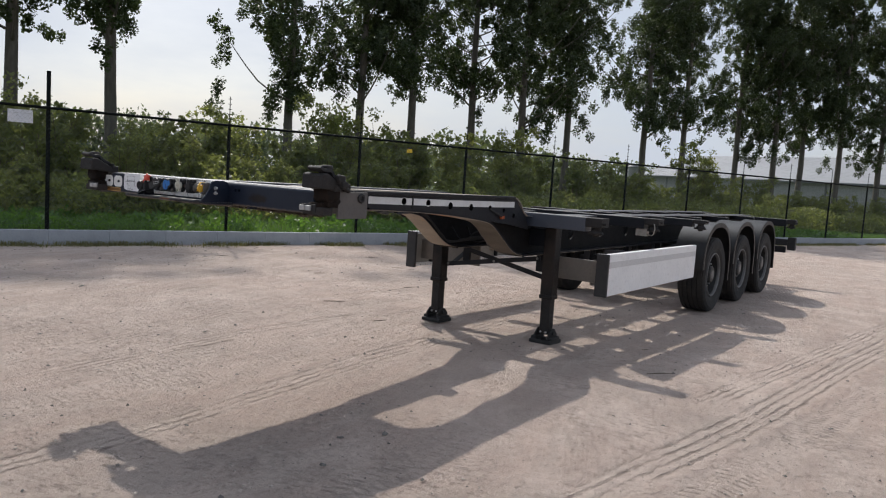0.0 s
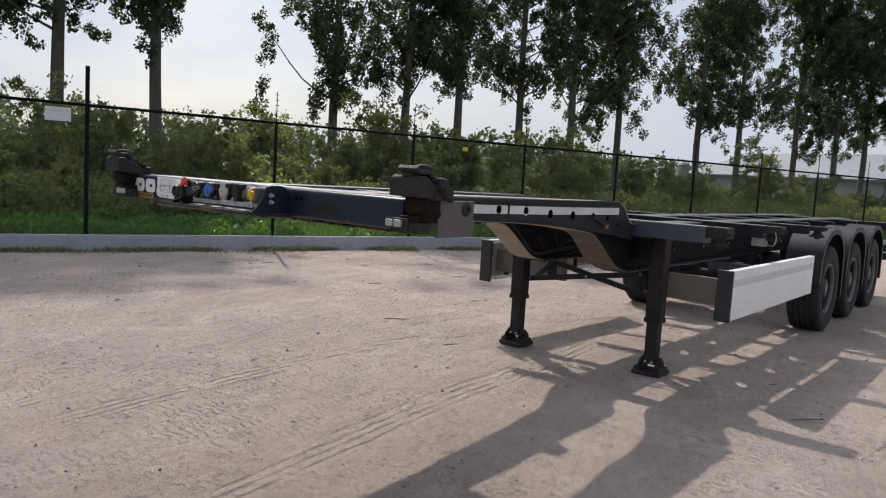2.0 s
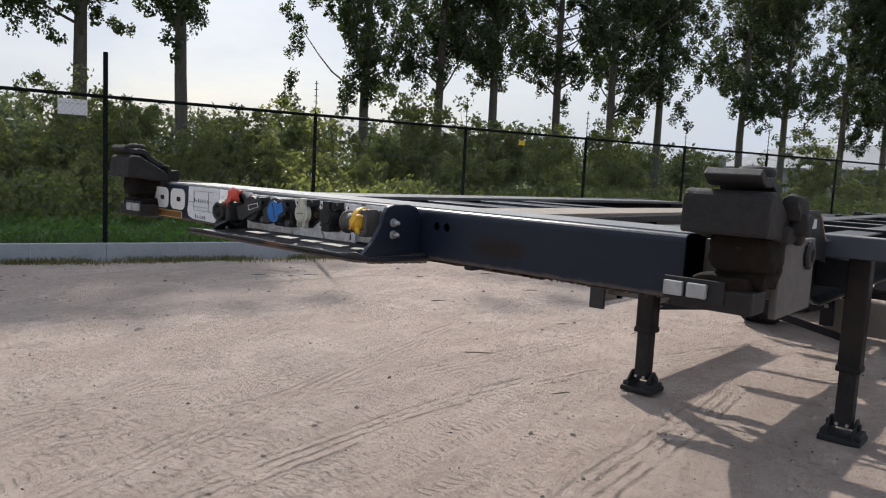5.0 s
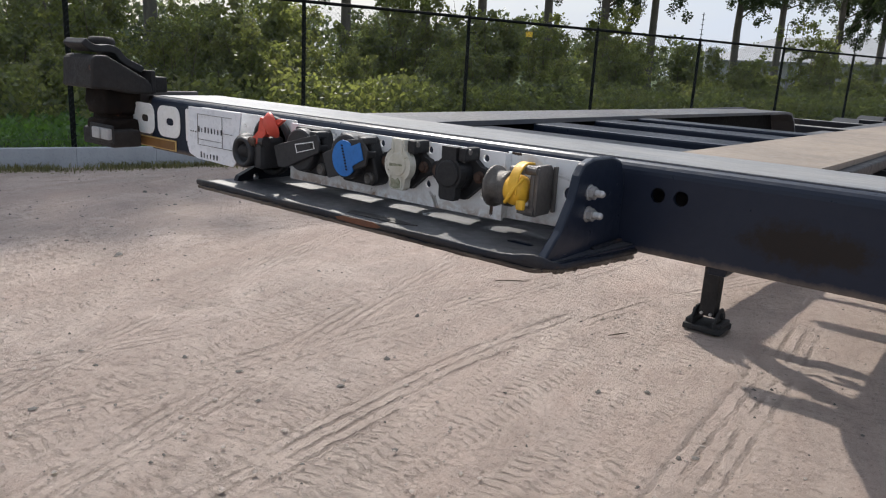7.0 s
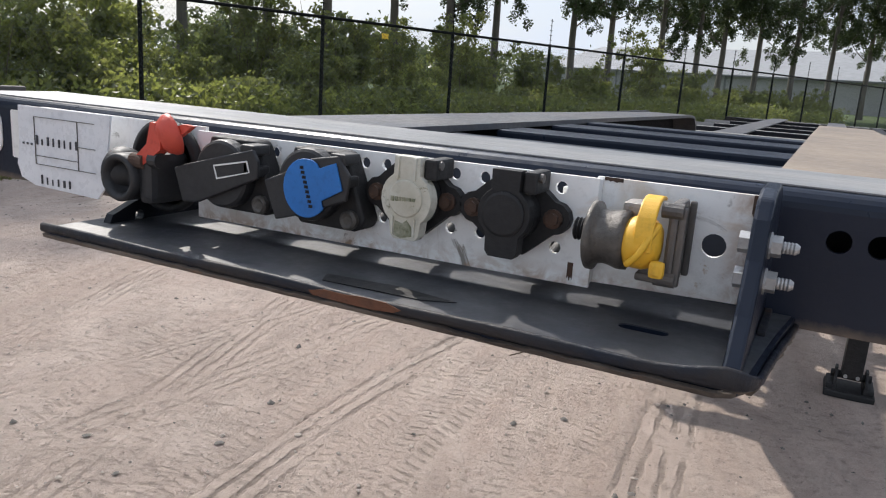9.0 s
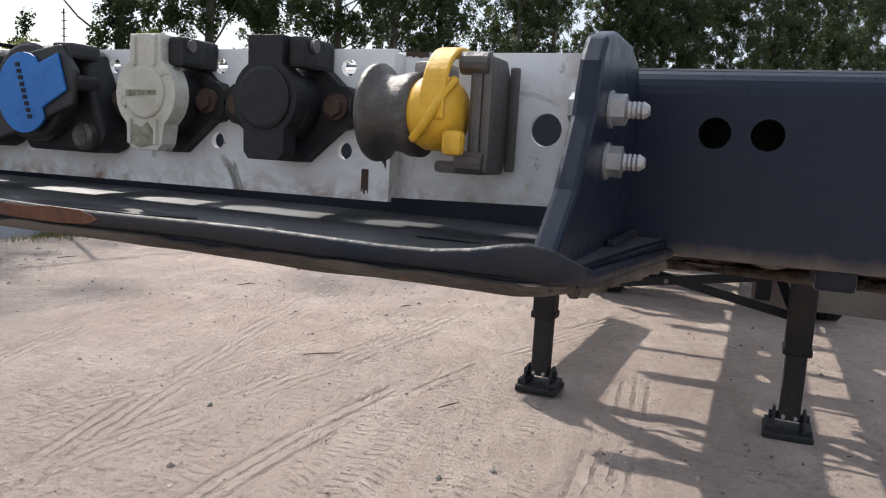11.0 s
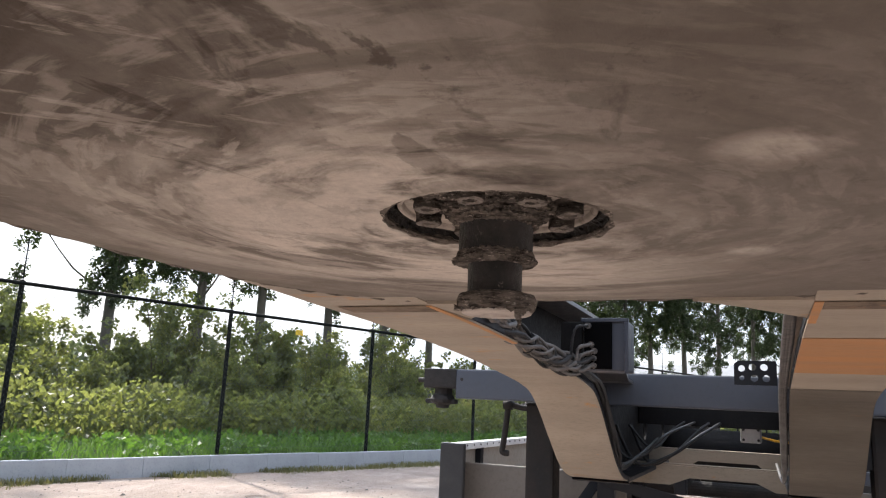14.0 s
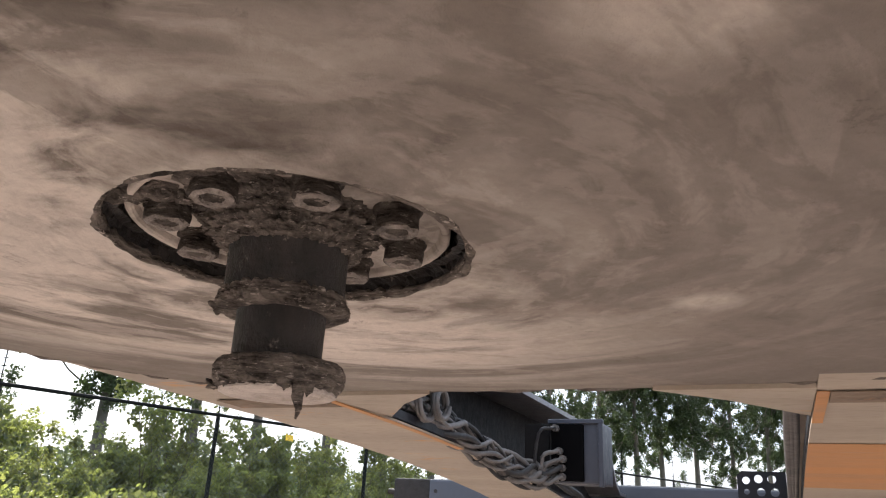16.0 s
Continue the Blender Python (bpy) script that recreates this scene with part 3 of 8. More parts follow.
    # tyre tracks: the mesh says how far across a track a place lies, how deep it is and which tread pressed it
    at = nt.nodes.new("ShaderNodeAttribute")
    at.attribute_name = "track"
    tr = nt.nodes.new("ShaderNodeSeparateXYZ")
    nt.links.new(at.outputs["Vector"], tr.inputs[0])
    wob = node(nt, "ShaderNodeTexNoise", Scale=9.0, Detail=3.0)
    nt.links.new(v, wob.inputs["Vector"])

    def calc(op, a, c=None):
        q = node(nt, "ShaderNodeMath")
        q.operation = op
        for i, x in enumerate((a, c)):
            if isinstance(x, (int, float)):
                q.inputs[i].default_value = x
            elif x is not None:
                nt.links.new(x, q.inputs[i])
        return q.outputs[0]

    def smooth(x, lo, hi):
        r = node(nt, "ShaderNodeMapRange")
        r.interpolation_type = "SMOOTHSTEP"
        r.inputs["From Min"].default_value, r.inputs["From Max"].default_value = lo, hi
        nt.links.new(x, r.inputs["Value"])
        return r.outputs["Result"]

    where = nt.nodes.new("ShaderNodeSeparateXYZ")
    nt.links.new(v, where.inputs[0])
    across = calc("ADD", tr.outputs["X"], calc("MULTIPLY", calc("SUBTRACT", wob.outputs["Fac"], 0.5), 0.16))
    ribs = smooth(calc("SINE", calc("MULTIPLY", across, 2 * math.pi * 3.5)), 0.15, 0.85)
    lean = calc("MULTIPLY", calc("ABSOLUTE", across), 1.1)
    lugs = smooth(calc("SINE", calc("MULTIPLY", calc("ADD", calc("ADD", where.outputs["Y"], calc("MULTIPLY", lean, 0.06)), calc("MULTIPLY", wob.outputs["Fac"], 0.03)), 2 * math.pi / 0.062)), 0.25, 0.9)
    lugs = calc("MULTIPLY", lugs, smooth(calc("ABSOLUTE", calc("SINE", calc("MULTIPLY", across, 2 * math.pi))), 0.25, 0.6))
    press = calc("ADD", calc("MULTIPLY", ribs, calc("SUBTRACT", 1.0, tr.outputs["Z"])), calc("MULTIPLY", calc("MULTIPLY", lugs, 0.75), tr.outputs["Z"]))
    worn_off = noise_fac(nt, v, 1.7, 7, 0.75, 0.40, 0.56)
    crumble = noise_fac(nt, v, 20, 7, 0.8, 0.36, 0.58)
    tread = calc("MULTIPLY", calc("MULTIPLY", press, tr.outputs["Y"]), calc("MULTIPLY", worn_off, crumble))
    swept = calc("MULTIPLY", tr.outputs["Y"], 0.35)
    sand = mixed(nt, swept, sand, (0.57, 0.475, 0.41))
    sand = mixed(nt, scaled(nt, tread, 0.52), sand, (0.22, 0.18, 0.156))
    # soil and grass beyond the kerb line
    dot = node(nt, "ShaderNodeVectorMath")
    dot.operation = "DOT_PRODUCT"
    nt.links.new(v, dot.inputs[0])
    dot.inputs[1].default_value = (FENCE_N.x, FENCE_N.y, 0)
    r = node(nt, "ShaderNodeMapRange")
    k = FENCE_0.x * FENCE_N.x + FENCE_0.y * FENCE_N.y
    r.inputs["From Min"].default_value, r.inputs["From Max"].default_value = k - 0.14, k - 0.10
    nt.links.new(dot.outputs["Value"], r.inputs["Value"])
    soil = mixed(nt, mid, (0.045, 0.075, 0.022), (0.075, 0.095, 0.035))
    soil = mixed(nt, scaled(nt, fine, 0.5), soil, (0.03, 0.045, 0.015))
    col = mixed(nt, r.outputs["Result"], sand, soil)
    nt.links.new(col, b.inputs["Base Color"])
    b.inputs["Roughness"].default_value = 0.95
    b.inputs["Specular IOR Level"].default_value = 0.2
    h1 = mixed(nt, 0.5, fine, grit)
    h2 = mixed(nt, 0.4, h1, mid)
    sub = node(nt, "ShaderNodeMath")
    sub.operation = "SUBTRACT"
    nt.links.new(h2, sub.inputs[0])
    nt.links.new(scaled(nt, tread, 1.6), sub.inputs[1])
    rough = node(nt, "ShaderNodeMath")
    rough.operation = "SUBTRACT"
    nt.links.new(sub.outputs[0], rough.inputs[0])
    both_pits = node(nt, "ShaderNodeMath")
    nt.links.new(scaled(nt, pits, 0.5), both_pits.inputs[0])
    nt.links.new(scaled(nt, dash, 0.42), both_pits.inputs[1])
    nt.links.new(both_pits.outputs[0], rough.inputs[1])
    hh = mixed(nt, 0.16, rough.outputs[0], drag)
    hh = mixed(nt, 0.2, hh, drag2)
    bumped(nt, b, hh, 1.0, 0.030)
    return m


def leaf(name, a, c, warm=None, translucency=0.45, rough=0.5, plant=None):
    m, nt, b, out = material(name)
    g = nt.nodes.new("ShaderNodeNewGeometry")
    col = mixed(nt, g.outputs["Random Per Island"], a, c)
    if plant:
        info = nt.nodes.new("ShaderNodeObjectInfo")
        col = mixed(nt, scaled(nt, info.outputs["Random"], 0.75), col, plant)
    if warm:
        hue = noise_fac(nt, object_vec(nt), 0.9, 3, 0.5, 0.5, 0.68)
        col = mixed(nt, scaled(nt, hue, 0.7), col, warm)
    nt.links.new(col, b.inputs["Base Color"])
    b.inputs["Roughness"].default_value = rough
    tr = nt.nodes.new("ShaderNodeBsdfTranslucent")
    bright = mixed(nt, 0.5, col, tuple(min(1.0, x * 2.6) for x in (c[0] * 1.15, c[1] * 1.1, c[2] * 0.6)))
    nt.links.new(bright, tr.inputs["Color"])
    mx = nt.nodes.new("ShaderNodeMixShader")
    mx.inputs[0].default_value = translucency
    nt.links.new(b.outputs["BSDF"], mx.inputs[1])
    nt.links.new(tr.outputs["BSDF"], mx.inputs[2])
    nt.links.new(mx.outputs["Shader"], out.inputs["Surface"])
    return m


M["poplar_leaf"] = leaf("poplar_leaf", (0.018, 0.031, 0.012), (0.052, 0.075, 0.028), translucency=0.28)
M["shrub_leaf"] = leaf("shrub_leaf", (0.028, 0.048, 0.018), (0.165, 0.190, 0.072), (0.185, 0.168, 0.066), 0.52, 0.42, plant=(0.085, 0.105, 0.046))
M["reed_leaf"] = leaf("reed_leaf", (0.05, 0.085, 0.028), (0.11, 0.14, 0.055), None, 0.35)
M["grass"] = leaf("grass_blade", (0.034, 0.095, 0.014), (0.085, 0.165, 0.032), (0.09, 0.13, 0.035), 0.4)
M["tuft"] = leaf("dry_tuft", (0.055, 0.080, 0.024), (0.165, 0.150, 0.075), None, 0.35)
# paler greens for the far woods: the haze is put into the colour
M["hazy_leaf"] = leaf("hazy_leaf", (0.060, 0.085, 0.040), (0.095, 0.115, 0.060), None, 0.3)


# ---------------------------------------------------------------- mesh tools
def part(name, bm, mat, parent=None, label="", smooth=False, data=None):
    me = bpy.data.meshes.new(name)
    bm.to_mesh(me)
    bm.free()
    me.materials.append(mat)
    if smooth:
        for p in me.polygons:
            p.use_smooth = True
    ob = new(name, me)
    if parent is not None:
        ob.parent = parent
    return tagged(ob, label)


def thing(name, at=(0, 0, 0), **tags):
    ob = new(name)
    ob.location = at
    ob.empty_display_size = 0.1
    return tagged(ob, **tags)


def box(bm, x0, x1, y0, y1, z0, z1, bev=0.003):
    r = bmesh.ops.create_cube(bm, size=1.0)
    for v in r["verts"]:
        v.co = Vector(((x0 + x1) / 2 + v.co.x * (x1 - x0), (y0 + y1) / 2 + v.co.y * (y1 - y0), (z0 + z1) / 2 + v.co.z * (z1 - z0)))
    if bev:
        es = list({e for v in r["verts"] for e in v.link_edges})
        bmesh.ops.bevel(bm, geom=es, offset=min(bev, 0.4 * min(abs(x1 - x0), abs(y1 - y0), abs(z1 - z0))), segments=2, affect="EDGES", profile=0.6)
    return bm


def boxed(*a, **k):
    return box(bmesh.new(), *a, **k)


def cyl(bm, p0, p1, r, seg=16, r2=None, caps=True):
    p0, p1 = Vector(p0), Vector(p1)
    d = p1 - p0
    q = d.to_track_quat("Z", "Y").to_matrix().to_4x4()
    bmesh.ops.create_cone(bm, cap_ends=caps, segments=seg, radius1=r, radius2=r if r2 is None else r2, depth=d.length,
                          matrix=Matrix.Translation((p0 + p1) / 2) @ q)
    return bm


def lathe(bm, prof, centre, axis="z", seg=32, wob=0.0, seed=0, caps=True):
    """Turn (radius, height) pairs round an axis; wob roughens the ring like dried grease."""
    rnd = random.Random(seed)
    rings = []
    for r, h in prof:
        ring = []
        for i in range(seg):
            a = 2 * math.pi * i / seg
            rr = r * (1 + wob * rnd.uniform(-1, 1))
            hh = h + wob * r * 0.5 * rnd.uniform(-1, 1)
            p = {"z": (rr * math.cos(a), rr * math.sin(a), hh), "x": (hh, rr * math.cos(a), rr * math.sin(a)),
                 "y": (rr * math.cos(a), hh, rr * math.sin(a))}[axis]
            ring.append(bm.verts.new(Vector(centre) + Vector(p)))
        rings.append(ring)
    for A, B in zip(rings, rings[1:]):
        for i in range(seg):
            j = (i + 1) % seg
            bm.faces.new((A[i], A[j], B[j], B[i]))
    for ring in ((rings[0], rings[-1]) if caps else ()):
        bm.faces.new(ring)
    bmesh.ops.recalc_face_normals(bm, faces=bm.faces)
    return bm


def at_plane(plane, u, w, a):
    return {"x": (a, u, w), "y": (u, a, w), "z": (u, w, a)}[plane]


def circle(cx, cy, r, n=16):
    return [(cx + r * math.cos(2 * math.pi * i / n), cy + r * math.sin(2 * math.pi * i / n)) for i in range(n)]


def slot(cx, cy, lx, w, n=8):
    h, pts = lx / 2 - w / 2, []
    for i in range(n + 1):
        a = -math.pi / 2 + math.pi * i / n
        pts.append((cx + h + w / 2 * math.cos(a), cy + w / 2 * math.sin(a)))
    for i in range(n + 1):
        a = math.pi / 2 + math.pi * i / n
        pts.append((cx - h + w / 2 * math.cos(a), cy + w / 2 * math.sin(a)))
    return pts


def sheet(bm, outline, holes, plane, a0, a1):
    """A plate with openings: the outline and the openings in one plane, a0 to a1 thick."""
    edges = []
    for loop in [outline, *holes]:
        vs = [bm.verts.new(at_plane(plane, u, w, a0)) for u, w in loop]
        edges += [bm.edges.new((vs[i], vs[(i + 1) % len(vs)])) for i in range(len(vs))]
    r = bmesh.ops.triangle_fill(bm, use_beauty=True, use_dissolve=False, edges=edges)
    faces = [g for g in r["geom"] if isinstance(g, bmesh.types.BMFace)]
    ex = bmesh.ops.extrude_face_region(bm, geom=faces)
    shift = Vector(at_plane(plane, 0, 0, a1 - a0))
    for g in ex["geom"]:
        if isinstance(g, bmesh.types.BMVert):
            g.co += shift
    bmesh.ops.recalc_face_normals(bm, faces=bm.faces)
    return bm


def sheeted(*a):
    return sheet(bmesh.new(), *a)


def strip(bm, line, w0, w1, thick, plane="x"):
    """A bent flat bar: a line in one plane, given thickness downwards and width along the plane's axis."""
    n = len(line)
    rows = []
    for i, (u, w) in enumerate(line):
        p, q = line[max(0, i - 1)], line[min(n - 1, i + 1)]
        t = Vector((q[0] - p[0], q[1] - p[1])).normalized()
        nu, nw = -t.y * thick, t.x * thick
        a, b = (w0(u), w1(u)) if callable(w0) else (w0, w1)
        rows.append([bm.verts.new(at_plane(plane, *c)) for c in ((u, w, a), (u, w, b), (u + nu, w + nw, b), (u + nu, w + nw, a))])
    for A, B in zip(rows, rows[1:]):
        for i in range(4):
            j = (i + 1) % 4
            bm.faces.new((A[i], A[j], B[j], B[i]))
    bm.faces.new(rows[0])
    bm.faces.new(rows[-1])
    bmesh.ops.recalc_face_normals(bm, faces=bm.faces)
    return bm


def tube(bm, pts, r, seg=8):
    pts = [Vector(p) for p in pts]
    rings = []
    up = Vector((0.13, 0.21, 0.97))
    for i, p in enumerate(pts):
        t = (pts[min(len(pts) - 1, i + 1)] - pts[max(0, i - 1)]).normalized()
        a = t.cross(up).normalized()
        c = t.cross(a)
        rr = r[i] if isinstance(r, (list, tuple)) else r
        rings.append([bm.verts.new(p + rr * (a * math.cos(2 * math.pi * k / seg) + c * math.sin(2 * math.pi * k / seg))) for k in range(seg)])
    for A, B in zip(rings, rings[1:]):
        for i in range(seg):
            j = (i + 1) % seg
            bm.faces.new((A[i], A[j], B[j], B[i]))
    bm.faces.new(rings[0])
    bm.faces.new(rings[-1])
    bmesh.ops.recalc_face_normals(bm, faces=bm.faces)
    return bm


def smooth_line(pts, n=6):
    """A rounded line through the points."""
    pts = [Vector(p) for p in pts]
    out = []
    for i in range(len(pts) - 1):
        p0, p1, p2, p3 = pts[max(0, i - 1)], pts[i], pts[i + 1], pts[min(len(pts) - 1, i + 2)]
        for k in range(n):
            t = k / n
            out.append(0.5 * ((2 * p1) + (p2 - p0) * t + (2 * p0 - 5 * p1 + 4 * p2 - p3) * t * t + (3 * p1 - p0 - 3 * p2 + p3) * t ** 3))
    out.append(pts[-1])
    return out


def mesh_of(name, v, f, mat):
    me = bpy.data.meshes.new(name)
    me.vertices.add(len(v))
    me.vertices.foreach_set("co", np.asarray(v, np.float32).ravel())
    f = np.asarray(f, np.int32)
    me.loops.add(f.size)
    me.loops.foreach_set("vertex_index", f.ravel())
    me.polygons.add(len(f))
    me.polygons.foreach_set("loop_start", np.arange(len(f), dtype=np.int32) * f.shape[1])
    me.update(calc_edges=True)
    me.materials.append(mat)
    return me


# ---------------------------------------------------------------- ground
def along(s, d, z=0.0):
    """A place by its way along the fence and its distance behind it."""
    return FENCE_0 + FENCE_U * s + FENCE_N * d + Vector((0, 0, z))


BANK = 0.24


def waves(x, y, seed, count, lo, hi):
    """Soft random swells: sines of many ways and lengths added up."""
    rng = np.random.default_rng(seed)
    z = np.zeros_like(x)
    for _ in range(count):
        k, a, f = rng.uniform(lo, hi), rng.uniform(0, 2 * np.pi), rng.uniform(0, 2 * np.pi)
        z += np.sin(k * (x * np.cos(a) + y * np.sin(a)) + f) / count ** 0.5
    return z


def build_ground():
    ss = np.concatenate([[-900, -400, -200, -100, -60, -40, -25, -15], np.arange(-9, -3, 0.25), np.arange(-3, 11, 0.03), np.arange(11, 34, 0.5), [36, 40, 50, 70, 100, 160, 300, 600, 1500]])
    ds = np.concatenate([[-900, -400, -200, -100, -50, -35, -25, -20, -17], np.arange(-15, -4.5, 0.03), np.arange(-4.5, -0.3, 0.15), [-0.13, -0.08, 0.2, 1, 2, 3, 5, 8, 12, 18, 30, 60, 120, 250, 600, 1500]])
    S, D = np.meshgrid(ss, ds, indexing="ij")
    x = FENCE_0.x + S * FENCE_U.x + D * FENCE_N.x
    y = FENCE_0.y + S * FENCE_U.y + D * FENCE_N.y
    yard = D < -0.1
    open_yard = (D > -24) & (D < -0.5) & (S > -20) & (S < 34)
    z = np.where(open_yard, 0.010 * waves(x, y, 3, 14, 0.8, 2.6) + 0.0035 * waves(x, y, 4, 18, 6, 16) + 0.0014 * waves(x, y, 8, 22, 25, 60), 0.0)
    track = np.zeros((*x.shape, 3))
    best = np.full(x.shape, 9.0)
    for k, (c, slope, bend, y0, y1, width, depth, lug) in enumerate(TRACKS):
        mid = c + slope * y + bend * y * y + 0.02 * np.sin(1.3 * y + k)
        v = (x - mid) / width
        near = np.abs(v) < best
        deep = depth * np.clip((0.60 - np.abs(v)) / 0.12, 0, 1) * np.clip((y - y0) / 0.6, 0, 1) * np.clip((y1 - y) / 0.6, 0, 1)
        best = np.where(near, np.abs(v), best)
        for i, val in enumerate((np.clip(v, -1, 1), deep, np.full(x.shape, float(lug)))):
            track[..., i] = np.where(near, val, track[..., i])
        z = z - np.where(open_yard, 0.006 * deep - 0.004 * depth * np.exp(-((np.abs(v) - 0.72) / 0.12) ** 2) * (deep >= 0) * np.clip((y - y0) / 0.6, 0, 1) * np.clip((y1 - y) / 0.6, 0, 1), 0.0)
    z = np.where(yard, z, BANK - 0.03)
    n, m = x.shape
    idx = np.arange(n * m).reshape(n, m)
    f = np.stack([idx[:-1, :-1], idx[1:, :-1], idx[1:, 1:], idx[:-1, 1:]], -1).reshape(-1, 4)
    me = mesh_of("ground", np.stack([x, y, z], -1).reshape(-1, 3), f, sand_ground())
    me.polygons.foreach_set("use_smooth", np.ones(len(f), bool))
    at = me.attributes.new("track", "FLOAT_VECTOR", "POINT")
    at.data.foreach_set("vector", track.astype(np.float32).ravel())
    if me.polygons[0].normal.z < 0:
        me.flip_normals()
    tagged(new("ground", me), "pale sandy gravel yard with tyre tracks", "ground", "", "structure")


build_ground()


def build_kerb():
    """Concrete edging boards, one beside the other."""
    kerb = thing("kerb", label="grey concrete edging boards along the yard", category="kerb", kind="structure")
    rnd = random.Random(4)
    base = bmesh.new()
    box(base, 0, 0.998, -0.06, 0.045, 0, 0.27, 0.008)
    me = bpy.data.meshes.new("kerb_board")
    base.to_mesh(me)
    base.free()
    me.materials.append(M["concrete"])
    turn = math.degrees(math.atan2(FENCE_U.y, FENCE_U.x))
    for i in range(-14, 70):
        ob = new("kerb_board", me)
        ob.parent = kerb
        p = along(i * 1.0, -0.10 + rnd.uniform(-0.004, 0.004))
        ob.matrix_basis = pose(p.x, p.y, rnd.uniform(-0.006, 0.004) - 0.01, 0, 0, turn + rnd.uniform(-0.2, 0.2))


# ---------------------------------------------------------------- fence
FENCE_STEP, RAIL_Z = 2.995, 2.40


def post_at(i):
    """The way along the fence of post i; the bay beside the tall post is longer."""
    return i * FENCE_STEP + (0.23 if i > 0 else 0.0)


def build_fence():
    fence = thing("fence", label="dark green chain-link fence with tall posts behind the kerb", category="fence")
    for i in range(-4, 26):
        p = along(post_at(i), 0.03)
        top = 3.0 if i == 0 else RAIL_Z
        bm = bmesh.new()
        cyl(bm, (p.x, p.y, 0.1), (p.x, p.y, top), 0.034 if i == 0 else 0.031, 12)
        cyl(bm, (p.x, p.y, top), (p.x, p.y, top + 0.015), 0.033, 12)
        for k in range(14):
            z = 0.4 + k * 0.145
            cyl(bm, (p.x + 0.026, p.y - 0.05, z), (p.x + 0.026, p.y + 0.05, z), 0.006, 6)
        post = part("post", bm, M["fence"], fence)
        if i != 0:
            bm = bmesh.new()
            cyl(bm, (p.x, p.y, RAIL_Z - 0.1), (p.x, p.y, RAIL_Z + 0.55), 0.008, 8)
            for k in range(5):
                cyl(bm, (p.x - 0.02, p.y - 0.025, RAIL_Z + 0.1 + k * 0.1), (p.x + 0.02, p.y + 0.025, RAIL_Z + 0.1 + k * 0.1), 0.006, 6)
            part("extension_rod", bm, M["fence"], post)
    for i in range(-4, 25):
        a, b = along(post_at(i), 0.0, RAIL_Z - 0.02), along(post_at(i + 1), 0.0, RAIL_Z - 0.02)
        part("top_rail", cyl(bmesh.new(), a, b, 0.025, 10), M["fence"], fence)
    verts, faces = [], []

    def wire(a, b, r):
        d = (b - a).normalized()
        u = d.cross(FENCE_N).normalized() * r
        w = FENCE_N * r
        k = len(verts)
        for p in (a, b):
            verts.extend([tuple(p + u), tuple(p - u * 0.5 + w * 0.86), tuple(p - u * 0.5 - w * 0.86)])
        for j in range(3):
            n = (j + 1) % 3
            faces.append((k + j, k + n, k + 3 + n, k + 3 + j))

    pitch, lo, hi = 0.075, BANK + 0.02, RAIL_Z - 0.03
    rise = hi - lo
    n = int(75 / pitch)
    for i in range(n):
        s = -10 + i * pitch
        wire(along(s, -0.005, lo), along(s + rise, -0.005, hi), 0.0013)
        wire(along(s + rise, 0.0, lo), along(s, 0.0, hi), 0.0013)
    for z in (0.35, 0.8, 1.3, 1.8, 2.25):
        wire(along(-10, 0.006, z), along(65, 0.006, z), 0.002)
    me = bpy.data.meshes.new("wire_mesh")
    me.from_pydata(verts, [], faces)
    me.materials.append(M["wire"])
    ob = new("wire_mesh", me)
    ob.parent = fence
    tagged(ob, kind="stuff")
    turn = math.degrees(math.atan2(FENCE_U.y, FENCE_U.x))
    sign = part("fence_sign", box(bmesh.new(), -0.19, 0.19, -0.004, 0.004, -0.11, 0.11, 0.002), M["paper"], None,
                "small blank white sign wired to the fence")
    p = along(-0.43, 0.012, 2.20)
    sign.matrix_basis = pose(p.x, p.y, p.z, 0, 0, turn)
    tagged(sign, category="sign")


build_fence()


# ---------------------------------------------------------------- plants
def leaf_cards(rng, centres, size, droop=0.0, stretch=1.5, lay=None):
    """Small folded leaves, one island each; lay leans the leaves of a sprig one way."""
    n = len(centres)
    d1 = rng.normal(size=(n, 3))
    d1[:, 2] -= droop
    d1 /= np.linalg.norm(d1, axis=1, keepdims=True)
    d2 = np.cross(d1, rng.normal(size=(n, 3)) if lay is None else rng.normal(size=(n, 3)) * 0.55 + lay)
    d2 /= np.linalg.norm(d2, axis=1, keepdims=True)
    s = size * rng.uniform(0.6, 1.35, size=(n, 1))
    a = centres
    tip = a + d1 * s * stretch
    up = np.cross(d1, d2) * s * 0.18
    l = a + d1 * s * stretch * 0.45 + d2 * s * 0.5 + up
    r = a + d1 * s * stretch * 0.45 - d2 * s * 0.5 + up
    v = np.stack([a, l, tip, r], 1).reshape(-1, 3)
    f = np.arange(4 * n).reshape(n, 4)
    tri = np.concatenate([f[:, [0, 1, 2]], f[:, [0, 2, 3]]])
    return v, tri


def ball(rng, n, flat=1.0):
    """Places in a ball, denser to its middle, with a firm edge."""
    d = rng.normal(size=(n, 3))
    d /= np.linalg.norm(d, axis=1, keepdims=True)
    return d * rng.uniform(0, 1, (n, 1)) ** 0.45 * (1, 1, flat)


